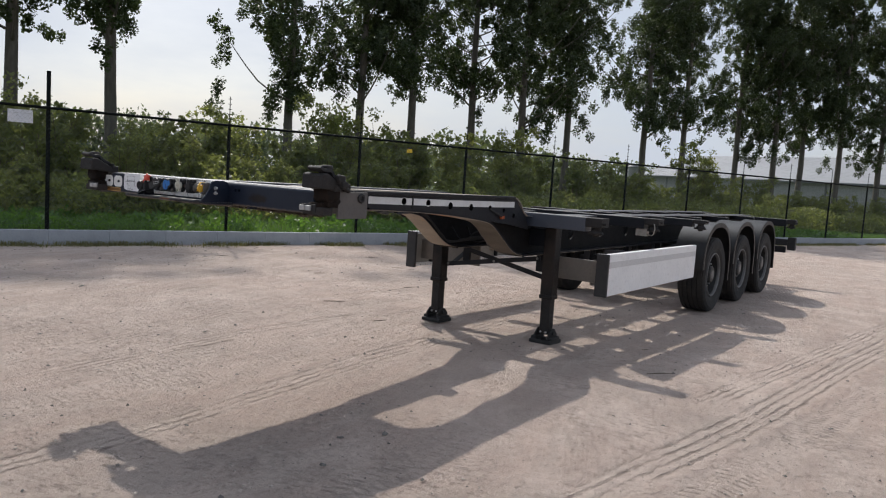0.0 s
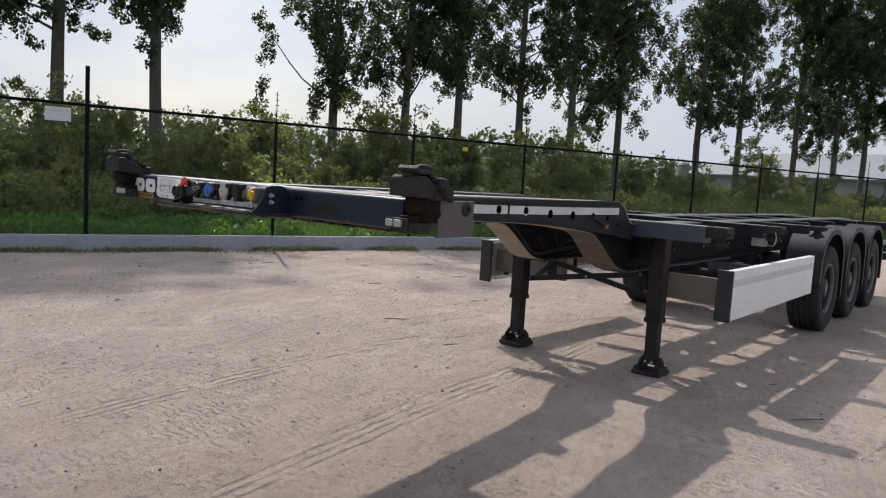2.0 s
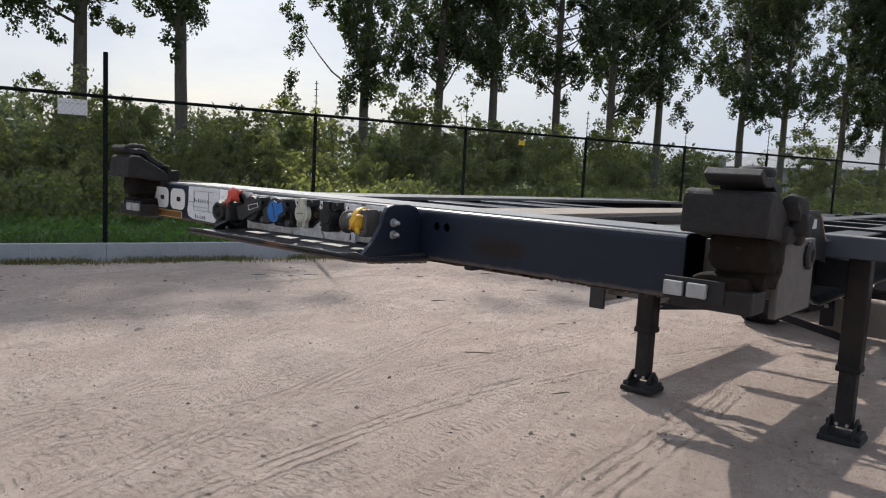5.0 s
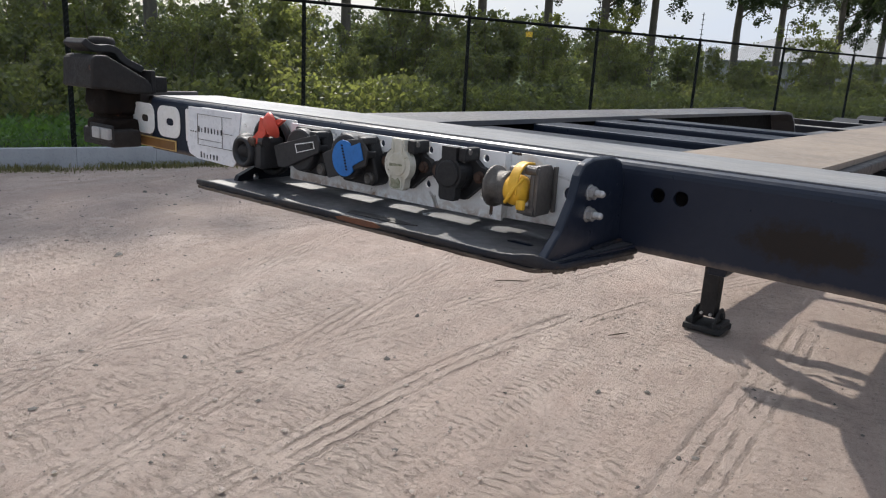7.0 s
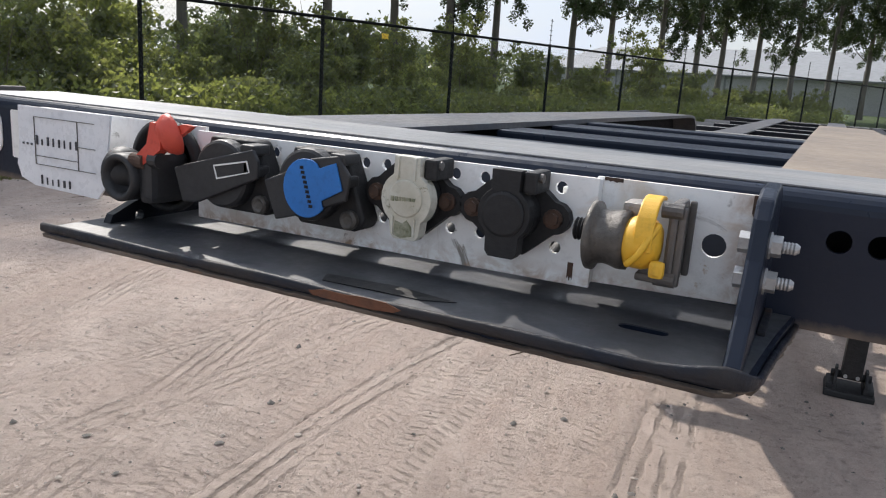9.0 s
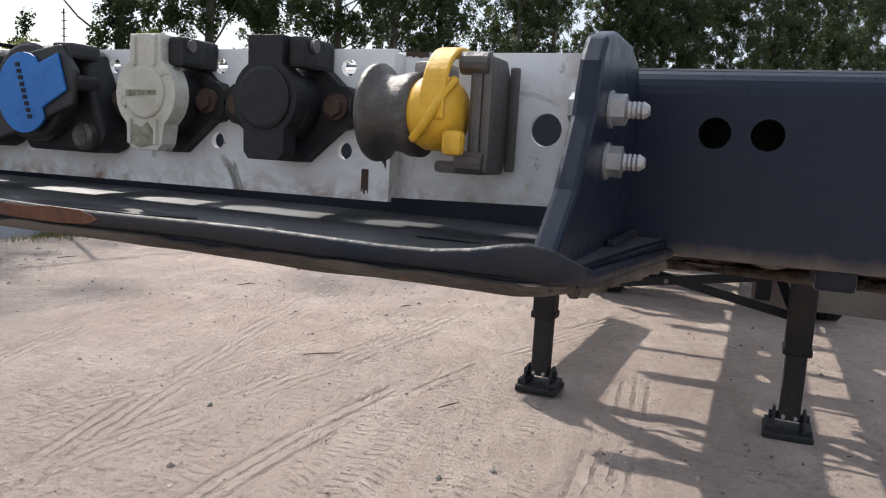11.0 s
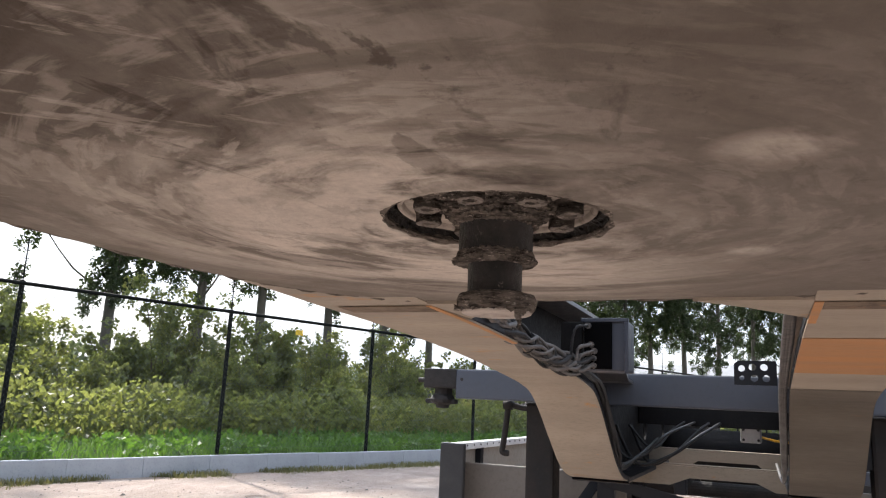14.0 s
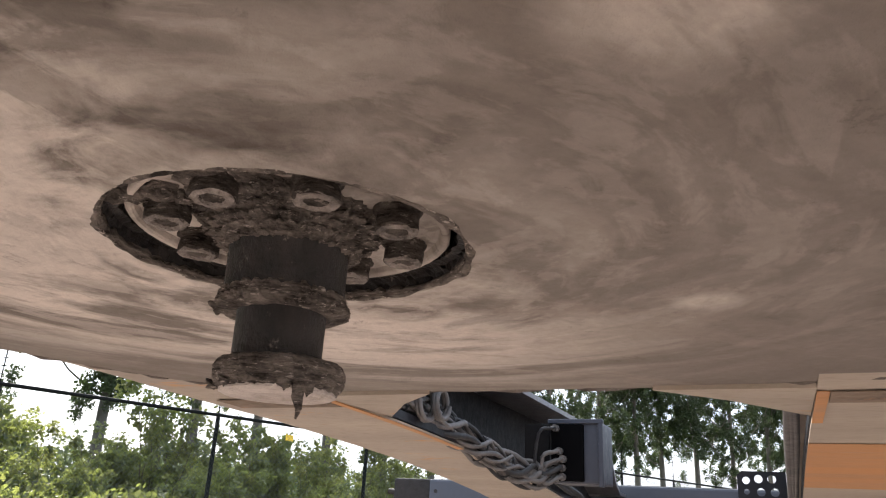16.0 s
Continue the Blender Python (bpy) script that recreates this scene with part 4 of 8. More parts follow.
def build_poplar(seed, height, first, leaves):
    """A tall poplar: a tapered trunk, rising limbs, and leaves in loose hanging clumps with gaps."""
    rnd, rng = random.Random(seed), np.random.default_rng(seed)
    tree = thing("poplar_tree", label="tall poplar with dark leaves and a bare lower trunk", category="tree", group="row of poplars")
    bm = bmesh.new()
    lean = Vector((rnd.uniform(-0.4, 0.4), rnd.uniform(-0.4, 0.4), 0))
    trunk = [Vector((0, 0, -0.3)) + lean * t * t + Vector((rnd.uniform(-0.06, 0.06), rnd.uniform(-0.06, 0.06), height * t)) for t in [i / 10 for i in range(11)]]
    radii = [0.27 * (1 - 0.88 * i / 10) + (0.08 if i == 0 else 0) for i in range(11)]
    tube(bm, trunk, radii, 10)
    clumps = []
    z = first
    while z < height * 0.97:
        t = z / height
        base = trunk[min(9, int(t * 10))].lerp(trunk[min(10, int(t * 10) + 1)], t * 10 % 1)
        a = rnd.uniform(0, 2 * math.pi)
        reach = (4.5 * (1 - 0.55 * max(0, t - 0.25) / 0.75)) * rnd.uniform(0.55, 1.15)
        rise = reach * rnd.uniform(0.5, 1.3)
        end = base + Vector((math.cos(a) * reach, math.sin(a) * reach, rise))
        mid = base.lerp(end, 0.5) + Vector((0, 0, -0.15 * reach))
        line = smooth_line([base, mid, end], 3)
        r0 = 0.05 * (1.1 - t) + 0.018
        tube(bm, line, [r0 * (1 - 0.75 * i / (len(line) - 1)) for i in range(len(line))], 5)
        k = rnd.randint(5, 8)
        for i in range(k):
            q = line[int((0.35 + 0.65 * i / max(1, k - 1)) * (len(line) - 1))]
            clumps.append((q + Vector((rnd.gauss(0, 0.6), rnd.gauss(0, 0.6), rnd.gauss(-0.2, 0.55))), rnd.uniform(0.3, 0.85)))
        z += rnd.uniform(0.22, 0.55) * (1.25 if t < 0.5 else 1.0)
    tr = part("trunk", bm, M["bark"], tree, smooth=True)
    pts, lay = [], []
    per = max(12, leaves // len(clumps))
    for c, r in clumps:
        n = int(per * (r / 0.5) ** 1.7)
        for k in range(5):
            q = np.array(c) + rng.normal(size=3) * r * (0.55, 0.55, 0.6)
            pts.append(ball(rng, n // 5, 1.3) * r * rng.uniform(0.32, 0.52) + q)
            lay.append(np.repeat(rng.normal(size=(1, 3)), n // 5, 0))
    v, f = leaf_cards(rng, np.concatenate(pts), 0.112, 0.5, 1.15, np.concatenate(lay))
    ob = new("crown", mesh_of("crown", v, f, M["poplar_leaf"]))
    ob.parent = tree
    return tree


def build_shrub(seed, height, width, leaves, size=0.092):
    rnd, rng = random.Random(seed), np.random.default_rng(seed)
    shrub = thing("shrub", label="wild green shrub with small leaves and loose twigs", category="shrub", group="hedge behind the fence")
    bm = bmesh.new()
    pts, lay = [], []
    stems = rnd.randint(9, 13)
    for i in range(stems):
        a, o = rnd.uniform(0, 2 * math.pi), rnd.uniform(0, 0.3) * width
        h = height * rnd.uniform(0.6, 1.06)
        base = Vector((math.cos(a) * o, math.sin(a) * o, -0.1))
        top = base + Vector((math.cos(a) * rnd.uniform(0.1, 0.5) * width, math.sin(a) * rnd.uniform(0.1, 0.5) * width, h))
        line = smooth_line([base, base.lerp(top, 0.5) + Vector((rnd.gauss(0, 0.1), rnd.gauss(0, 0.1), 0.1)), top], 4)
        tube(bm, line, [0.022 * (1 - 0.8 * j / (len(line) - 1)) for j in range(len(line))], 5)
        for j in range(12):
            q = line[rnd.randint(1, len(line) - 1)]
            r = rnd.uniform(0.12, 0.30)
            c = np.array(q + Vector((rnd.gauss(0, 0.24), rnd.gauss(0, 0.24), rnd.gauss(0, 0.18))))
            n = max(8, leaves // (stems * 12))
            pts.append(ball(rng, n, 0.8) * r * 1.05 + c)
            lay.append(np.repeat(rng.normal(size=(1, 3)) + ((0, 0, 0.6),), n, 0))
    part("stem", bm, M["stem"], shrub, smooth=True)
    v, f = leaf_cards(rng, np.concatenate(pts), size, 0.25, 1.4, np.concatenate(lay))
    v[:, 2] = np.maximum(v[:, 2], 0.02)
    ob = new("foliage", mesh_of("foliage", v, f, M["shrub_leaf"]))
    ob.parent = shrub
    return shrub


def plant_rows():
    rnd = random.Random(11)
    kinds = [build_poplar(21, 23.5, 5.4, 62000), build_poplar(22, 23, 6.0, 58000), build_poplar(23, 24, 5.0, 63000), build_poplar(24, 22.5, 6.2, 57000)]
    used = set()
    for i, (x, y, k, sc) in enumerate(TREES):
        k = k % 4
        m = pose(x, y, BANK - 0.05, 0, 0, rnd.uniform(0, 360)) @ Matrix.Diagonal((sc, sc, sc, 1))
        if k in used:
            t = copy_thing(kinds[k], m)
            t.scale = (sc, sc, sc)
        else:
            used.add(k)
            kinds[k].matrix_basis = m
            kinds[k].scale = (sc, sc, sc)
    shrubs = [build_shrub(31, 3.3, 1.7, 4600), build_shrub(32, 2.6, 1.9, 4200), build_shrub(33, 4.2, 1.8, 5200), build_shrub(34, 1.9, 1.9, 3400)]
    used = set()
    for row, (d0, d1, step, s0, s1, lo, hi) in enumerate(SHRUB_ROWS):
        s = s0
        while s < s1:
            k = rnd.randrange(4)
            p = along(s + rnd.uniform(-0.5, 0.5), rnd.uniform(d0, d1), BANK - 0.05)
            sc = rnd.uniform(lo, hi) * (1.0 - 0.42 * min(1.0, max(0.0, (s - 24) / 24)))
            m = pose(p.x, p.y, p.z, 0, 0, rnd.uniform(0, 360))
            if k in used:
                t = copy_thing(shrubs[k], m)
            else:
                used.add(k)
                t = shrubs[k]
                t.matrix_basis = m
            t.scale = (sc, sc, sc * rnd.uniform(0.85, 1.1))
            s += step * rnd.uniform(0.75, 1.25)


plant_rows()


def blades(rng, place, height, width, bend):
    n = len(place)
    a = rng.uniform(0, 2 * np.pi, n)
    side = np.stack([np.cos(a), np.sin(a), np.zeros(n)], 1)
    lean = np.stack([-np.sin(a), np.cos(a), np.zeros(n)], 1) * rng.normal(0, 1, (n, 1)) * bend
    h, w = height.reshape(-1, 1), width.reshape(-1, 1)
    z = np.array([0, 0, 1.0])
    b0, b1 = place - side * w / 2, place + side * w / 2
    m = place + z * h * 0.6 + lean * h * 0.35
    m0, m1 = m - side * w * 0.38, m + side * w * 0.38
    t = place + z * h * (1 - 0.15 * bend) + lean * h
    v = np.stack([b0, b1, m1, m0, t], 1).reshape(-1, 3)
    k = np.arange(n).reshape(-1, 1) * 5
    f = np.concatenate([k + [0, 1, 2], k + [0, 2, 3], k + [3, 2, 4]])
    return v, f


def build_grass():
    rng = np.random.default_rng(7)
    U, N, O = np.array(FENCE_U), np.array(FENCE_N), np.array(FENCE_0)

    def spread(n, s0, s1, d0, d1, power=1.0):
        s = s0 + (s1 - s0) * rng.uniform(0, 1, n) ** power
        d = rng.uniform(d0, d1, n)
        p = O + s[:, None] * U + d[:, None] * N
        p[:, 2] = BANK - 0.04
        return p

    def lump(p, k):
        return np.array([0.5 + 0.5 * noise.noise(Vector((x * k, y * k, 0))) for x, y, _ in p])

    p = spread(42000, -9, 34, 0.0, 4.6, 1.15)
    h = (0.07 + 0.17 * lump(p, 0.7)) * rng.uniform(0.6, 1.35, len(p))
    v, f = blades(rng, p, h, 0.012 + 0.01 * rng.uniform(0, 1, len(p)), 0.55)
    ob = new("grass", mesh_of("grass", v, f, M["grass"]))
    tagged(ob, "long green grass growing behind the kerb", "grass", "", "stuff")
    # reeds and tall stalks in front of the hedge
    p = spread(3600, -9, 40, 3.4, 6.5)
    keep = lump(p, 0.45) > 0.45
    p = p[keep]
    v, f = blades(rng, p, rng.uniform(0.4, 1.0, len(p)), 0.02 + 0.012 * rng.uniform(0, 1, len(p)), 0.45)
    ob = new("reeds", mesh_of("reeds", v, f, M["reed_leaf"]))
    tagged(ob, "tall reeds and stalks in front of the hedge", "reeds", "", "stuff")
    # leafy undergrowth at the foot of the hedge
    p = spread(52000, -9, 42, 3.0, 6.4, 1.1)
    thick = lump(p, 0.6)
    keep = thick > 0.34
    p = p[keep]
    p[:, 2] += rng.uniform(0.02, 1.0, len(p)) * (0.35 + 1.1 * thick[keep])
    v, f = leaf_cards(rng, p, 0.085, -0.2, 1.6)
    ob = new("undergrowth", mesh_of("undergrowth", v, f, M["shrub_leaf"]))
    tagged(ob, "leafy undergrowth at the foot of the hedge", "undergrowth", "", "stuff")
    # broad weeds
    p = spread(22000, -9, 30, 0.1, 3.8)
    keep = lump(p, 0.9) > 0.46
    p = p[keep]
    p[:, 2] += rng.uniform(0.03, 0.20, len(p))
    v, f = leaf_cards(rng, p, 0.075, -0.3, 1.6)
    ob = new("weeds", mesh_of("weeds", v, f, M["grass"]))
    tagged(ob, "broad-leaved weeds among the grass", "weeds", "", "stuff")
    # tufts along the foot of the kerb
    n = 34000
    s = -9 + 44 * rng.uniform(0, 1, n)
    d = -0.17 - np.abs(rng.normal(0, 0.19, n))
    p = O + s[:, None] * U + d[:, None] * N
    keep = (lump(p, 1.3) > 0.40)
    p = p[keep]
    p[:, 2] = 0
    v, f = blades(rng, p, 0.015 + 0.10 * rng.uniform(0, 1, len(p)) ** 1.8, 0.008 + 0.006 * rng.uniform(0, 1, len(p)), 0.9)
    ob = new("kerb_tufts", mesh_of("kerb_tufts", v, f, M["tuft"]))
    tagged(ob, "low tufts of grass at the foot of the kerb", "grass", "", "stuff")


build_grass()


def stones(rng, x, y, size, flat):
    """Chipped stones with seven corners each, lying on the sand."""
    n = len(x)
    ring = np.array([(math.cos(a), math.sin(a), -0.15) for a in [k * 2 * math.pi / 5 for k in range(5)]] + [(0.25, 0.1, 0.75), (-0.3, -0.1, 0.6)])
    tri = np.array([(0, 1, 5), (1, 2, 5), (2, 6, 5), (2, 3, 6), (3, 4, 6), (4, 0, 5), (4, 5, 6)])
    a = rng.uniform(0, 2 * np.pi, n)
    R = np.zeros((n, 3, 3))
    R[:, 0, 0], R[:, 0, 1], R[:, 1, 0], R[:, 1, 1], R[:, 2, 2] = np.cos(a), -np.sin(a), np.sin(a), np.cos(a), 1
    sc = size[:, None, None] * rng.uniform(0.55, 1.3, (n, 1, 3)) * (1, 1, flat)
    jit = 1 + rng.normal(0, 0.2, (n, 7, 1))
    v = np.einsum("nij,nkj->nki", R, ring[None] * sc * jit) + np.stack([x, y, np.full(n, 0.004)], 1)[:, None]
    f = tri[None] + (np.arange(n) * 7)[:, None, None]
    return v.reshape(-1, 3), f.reshape(-1, 3)


def in_yard(x, y):
    return (x - FENCE_0.x) * FENCE_N.x + (y - FENCE_0.y) * FENCE_N.y < -0.3


def build_pebbles():
    rng = np.random.default_rng(5)
    n = 24000
    x, y = rng.uniform(-8.0, 5.0, n), rng.uniform(-3.5, 9.0, n)
    keep = in_yard(x, y)
    x, y = x[keep], y[keep]
    v, f = stones(rng, x, y, np.clip(rng.lognormal(-5.35, 0.5, len(x)), 0.002, 0.014), 0.7)
    ob = new("pebbles", mesh_of("pebbles", v, f, M["stone"]))
    tagged(ob, "scattered small stones on the sandy yard", "pebbles", "", "stuff")
    n = 1500
    x, y = -8.5 + 13.5 * rng.uniform(0, 1, n) ** 1.25, rng.uniform(-3.0, 10.0, n)
    keep = in_yard(x, y)
    x, y = x[keep], y[keep]
    v, f = stones(rng, x, y, np.clip(rng.lognormal(-4.55, 0.42, len(x)), 0.006, 0.030), 0.75)
    ob = new("clods", mesh_of("clods", v, f, M["clod"]))
    tagged(ob, "dark grey stones and clods lying about the yard", "stones", "", "stuff")
    bm = bmesh.new()
    rnd = random.Random(8)
    for i in range(16):
        x, y = rnd.uniform(-7.5, 2.5), rnd.uniform(-1.0, 8.0)
        a, r = rnd.uniform(-0.5, 0.5) + 1.2, rnd.uniform(0.03, 0.13)
        d = Vector((math.cos(a), math.sin(a), 0)) * r
        q = Vector((x, y, 0.008))
        tube(bm, [q - d, q + Vector((0.01, -0.008, 0.006)), q + d], [0.003, 0.0045, 0.002], 5)
    tagged(part("twigs", bm, M["stem"], None, "small dry twigs lying on the sand"), category="twigs", kind="stuff")


build_pebbles()


def far_woods():
    rng, rnd = np.random.default_rng(9), random.Random(9)
    pts = []
    for s0, s1, d, h, n in ((-160, 260, 110, 7.5, 120), (-60, 330, 150, 10, 110), (40, 150, 85, 8, 16)):
        for i in range(n):
            c = np.array(along(rnd.uniform(s0, s1), d + rnd.uniform(-12, 12), 0.0))
            hh, ww = h * rnd.uniform(0.6, 1.2), rnd.uniform(2.2, 4.5)
            for k in range(14):
                q = c + np.array((rnd.gauss(0, ww * 0.5), rnd.gauss(0, ww * 0.5), hh * rnd.uniform(0.1, 0.95)))
                pts.append(rng.normal(size=(26, 3)) * 0.85 + q)
    p = np.concatenate(pts)
    p[:, 2] = np.maximum(p[:, 2], 0.3)
    v, f = leaf_cards(rng, p, 0.65, 0, 1.2)
    ob = new("far_woods", mesh_of("far_woods", v, f, M["hazy_leaf"]))
    tagged(ob, "distant hazy trees beyond the fields", "woods", "", "stuff")


far_woods()


def build_hall():
    """The long low hall far off beyond the trees."""
    hall = thing("hall", label="long pale grey hall with a low pitched roof", category="building")
    o, u = Vector((-45, 135, 0)), Vector((0.947, -0.32, 0)).normalized()
    n = Vector((-u.y, u.x, 0))

    def slab(name, mat, a0, a1, b0, b1, z0, z1):
        bm = bmesh.new()
        box(bm, a0, a1, b0, b1, z0, z1, 0.02)
        for v in bm.verts:
            v.co = o + u * v.co.x + n * v.co.y + Vector((0, 0, v.co.z))
        return part(name, bm, mat, hall)
    slab("wall", M["hall_wall"], -5, 150, 0, 40, 0, 4.6)
    bm = bmesh.new()
    prof = [(-0.8, 4.6), (20, 9.6), (40.8, 4.6), (40.8, 4.85), (20, 9.9), (-0.8, 4.85)]
    rows = [[bm.verts.new(o + u * a + n * q + Vector((0, 0, z))) for q, z in prof] for a in (-6, 151)]
    for i in range(6):
        j = (i + 1) % 6
        bm.faces.new((rows[0][i], rows[0][j], rows[1][j], rows[1][i]))
    bm.faces.new(rows[0])
    bm.faces.new(rows[1])
    bmesh.ops.recalc_face_normals(bm, faces=bm.faces)
    part("roof", bm, M["roof_grey"], hall)
    for i in range(15):
        slab("wall_post", M["roof_grey"], 1 + i * 10, 1.3 + i * 10, -0.12, 0.0, 0, 4.6)


build_hall()


def build_silo():
    """The small round tank on legs far off between the trees."""
    silo = thing("silo", label="small pale silo with a domed lid beyond the hedge", category="silo")
    c = Vector((-27.6, 76.7, 0))
    bm = bmesh.new()
    lathe(bm, [(0.3, 1.3), (0.62, 2.2), (0.64, 2.3), (0.64, 4.1), (0.60, 4.2)], c, "z", 20)
    part("body", bm, M["hall_wall"], silo, smooth=False)
    part("lid", lathe(bmesh.new(), [(0.70, 4.2), (0.68, 4.28), (0.40, 4.55), (0.06, 4.66)], c, "z", 20), M["roof_grey"], silo)
    for k in range(4):
        q = c + Vector((0.55 * math.cos(k * 1.571 + 0.6), 0.55 * math.sin(k * 1.571 + 0.6), 0))
        part("leg", cyl(bmesh.new(), q, q + Vector((0, 0, 2.4)), 0.05, 8), M["roof_grey"], silo)


build_silo()


def build_wood_rails():
    rails = thing("wooden_fence", label="old wooden paddock fence with three rails", category="fence")
    for i in range(5):
        p = along(-10.6 + i * 2.4, 11.0)
        part("post", box(bmesh.new(), p.x - 0.06, p.x + 0.06, p.y - 0.06, p.y + 0.06, 0.1, 1.5, 0.01), M["old_wood"], rails)
    for z in (0.7, 1.05, 1.38):
        bm = bmesh.new()
        box(bm, 0, 9.7, -0.02, 0.02, -0.055, 0.055, 0.006)
        q = along(-10.6, 10.92, z)
        for v in bm.verts:
            v.co = q + FENCE_U * v.co.x + FENCE_N * v.co.y + Vector((0, 0, v.co.z))
        part("rail", bm, M["old_wood"], rails)


build_wood_rails()


def build_yellow_sign():
    p = Vector(YELLOW_SIGN)
    d = (p - FENCE_0).dot(FENCE_N)
    p = p - FENCE_N * (d - 0.02)
    s = part("fence_tag", box(bmesh.new(), -0.075, 0.075, -0.003, 0.003, -0.045, 0.045, 0.001), M["sign_yellow"], None, "small yellow tag hanging on the fence")
    s.matrix_basis = pose(p.x, p.y, p.z, 0, 0, math.degrees(math.atan2(FENCE_U.y, FENCE_U.x)) + 2)
    tagged(s, category="sign")


build_yellow_sign()


# ---------------------------------------------------------------- the trailer
trailer = thing("container_trailer", label="dark grey gooseneck container chassis trailer standing on its landing legs", category="trailer")
TOP, BOT, PLATE = 1.485, 1.350, 1.325


def on_trailer(name, bm, mat, label="", smooth=False, under=None):
    return part(name, bm, mat, under if under is not None else trailer, label, smooth)


def front_beam():
    prof = [(0.112, BOT), (0.20, BOT), (0.20, TOP)]
    arc = [(0.018 - 0.018 * math.sin(a), TOP - 0.018 + 0.018 * math.cos(a)) for a in [math.pi / 2 * i / 5 for i in range(6)]]
    inner = [(0.010, TOP - 0.018), (0.018, TOP - 0.010), (0.190, TOP - 0.010), (0.190, BOT + 0.01), (0.112, BOT + 0.01)]
    bm = bmesh.new()
    loop = prof + arc + inner
    a = [bm.verts.new((-1.04, y, z)) for y, z in loop]
    b = [bm.verts.new((1.04, y, z)) for y, z in loop]
    n = len(loop)
    for i in range(n):
        j = (i + 1) % n
        bm.faces.new((a[i], a[j], b[j], b[i]))
    bmesh.ops.recalc_face_normals(bm, faces=bm.faces)
    beam = on_trailer("front_beam", bm, M["beam"], "dark blue-grey steel cross beam with a rounded top edge")
    face = sheeted([(-1.04, BOT), (1.04, BOT), (1.04, TOP - 0.018), (-1.04, TOP - 0.018)],
                   [circle(0.357, 1.440, 0.0112, 20), circle(0.392, 1.440, 0.0112, 20), circle(-0.357, 1.440, 0.0112, 20), circle(-0.392, 1.440, 0.0112, 20)],
                   "y", 0.0, 0.008)
    on_trailer("face_plate", face, M["beam_face"], under=beam)
    # thin pale sheet that carries the sunlit look of the dusty top
    on_trailer("dusty_top", boxed(-1.035, 1.035, 0.020, 0.198, TOP + 0.0006, TOP + 0.0022, bev=0), M["sunlit_dust"], "dusty top of the beam, the sun's sheen put into its pale colour", under=beam)
    on_trailer("lug", boxed(0.434, 0.462, 0.03, 0.09, 1.331, BOT, bev=0.004), M["beam"], under=beam)
    bm = bmesh.new()
    tube(bm, [(-1.0 + 0.01 * i, 0.118 + 0.003 * noise.noise(Vector((i * 0.37, 0, 0))), 1.344 + 0.003 * noise.noise(Vector((i * 0.31, 5, 0)))) for i in range(201)],
         [0.009 + 0.005 * noise.noise(Vector((i * 0.43, 9, 0))) for i in range(201)], 7)
    on_trailer("weld_bead", bm, M["mud"], "mud-caked weld seam", under=beam)
    bm = bmesh.new()
    n, cols = 420, 9
    grid = []
    for i in range(n + 1):
        x = -0.98 + 1.96 * i / n
        row = []
        for k in range(cols):
            u = k / (cols - 1)
            q = Vector((x * 38, u * 4, 1.0))
            drop = (0.008 + 0.008 * noise.noise(q) + 0.008 * noise.noise(q * 3.1) + 0.006 * abs(noise.noise(q * 5.7))) * math.sin(math.pi * u) ** 0.6
            row.append(bm.verts.new((x + 0.003 * noise.noise(q * 2), 0.112 + 0.050 * u + 0.008 * noise.noise(Vector((x * 6, 4, 0))), BOT - 0.003 - 0.016 * u - drop)))
        grid.append(row)
    for A, B in zip(grid, grid[1:]):
        for k in range(cols - 1):
            bm.faces.new((A[k], A[k + 1], B[k + 1], B[k]))
    on_trailer("mud_seam", bm, M["crumbs_dark"], "crumbly seam of caked mud", under=beam)
    rng = np.random.default_rng(12)
    n = 2600
    x = rng.uniform(-0.97, 0.97, n)
    y = 0.136 + 0.008 * np.sin(x * 7) + rng.normal(0, 0.009, n)
    v, f = stones(rng, x, y, np.clip(rng.lognormal(-5.75, 0.45, n), 0.0015, 0.008), 0.9)
    v[:, 2] = np.repeat(1.3370 - 0.008 * rng.uniform(0, 1, n), 7) - v[:, 2]
    ob = new("crumb_crust", mesh_of("crumb_crust", v, f, M["crumbs_dark"]))
    ob.parent = beam
    tagged(ob, "clinging crumbs of dried mud", "", "", "stuff")
    bm = bmesh.new()
    box(bm, -0.55, 0.55, 0.11, 0.2, 1.336, 1.349, 0.002)
    on_trailer("bottom_strip", bm, M["underside"], under=beam)
    bm = sheeted([(-1.04, 0.0085), (1.04, 0.0085), (1.04, 0.1118), (-1.04, 0.1118)], [[(0.195, 0.103), (0.186, 0.078), (0.204, 0.042), (0.245, 0.027), (0.310, 0.029), (0.336, 0.050), (0.336, 0.103)], slot(-0.265, 0.070, 0.150, 0.052)], "z", BOT, BOT + 0.002)
    on_trailer("bottom_skin", bm, M["underside"], under=beam)
    return beam


front_beam()


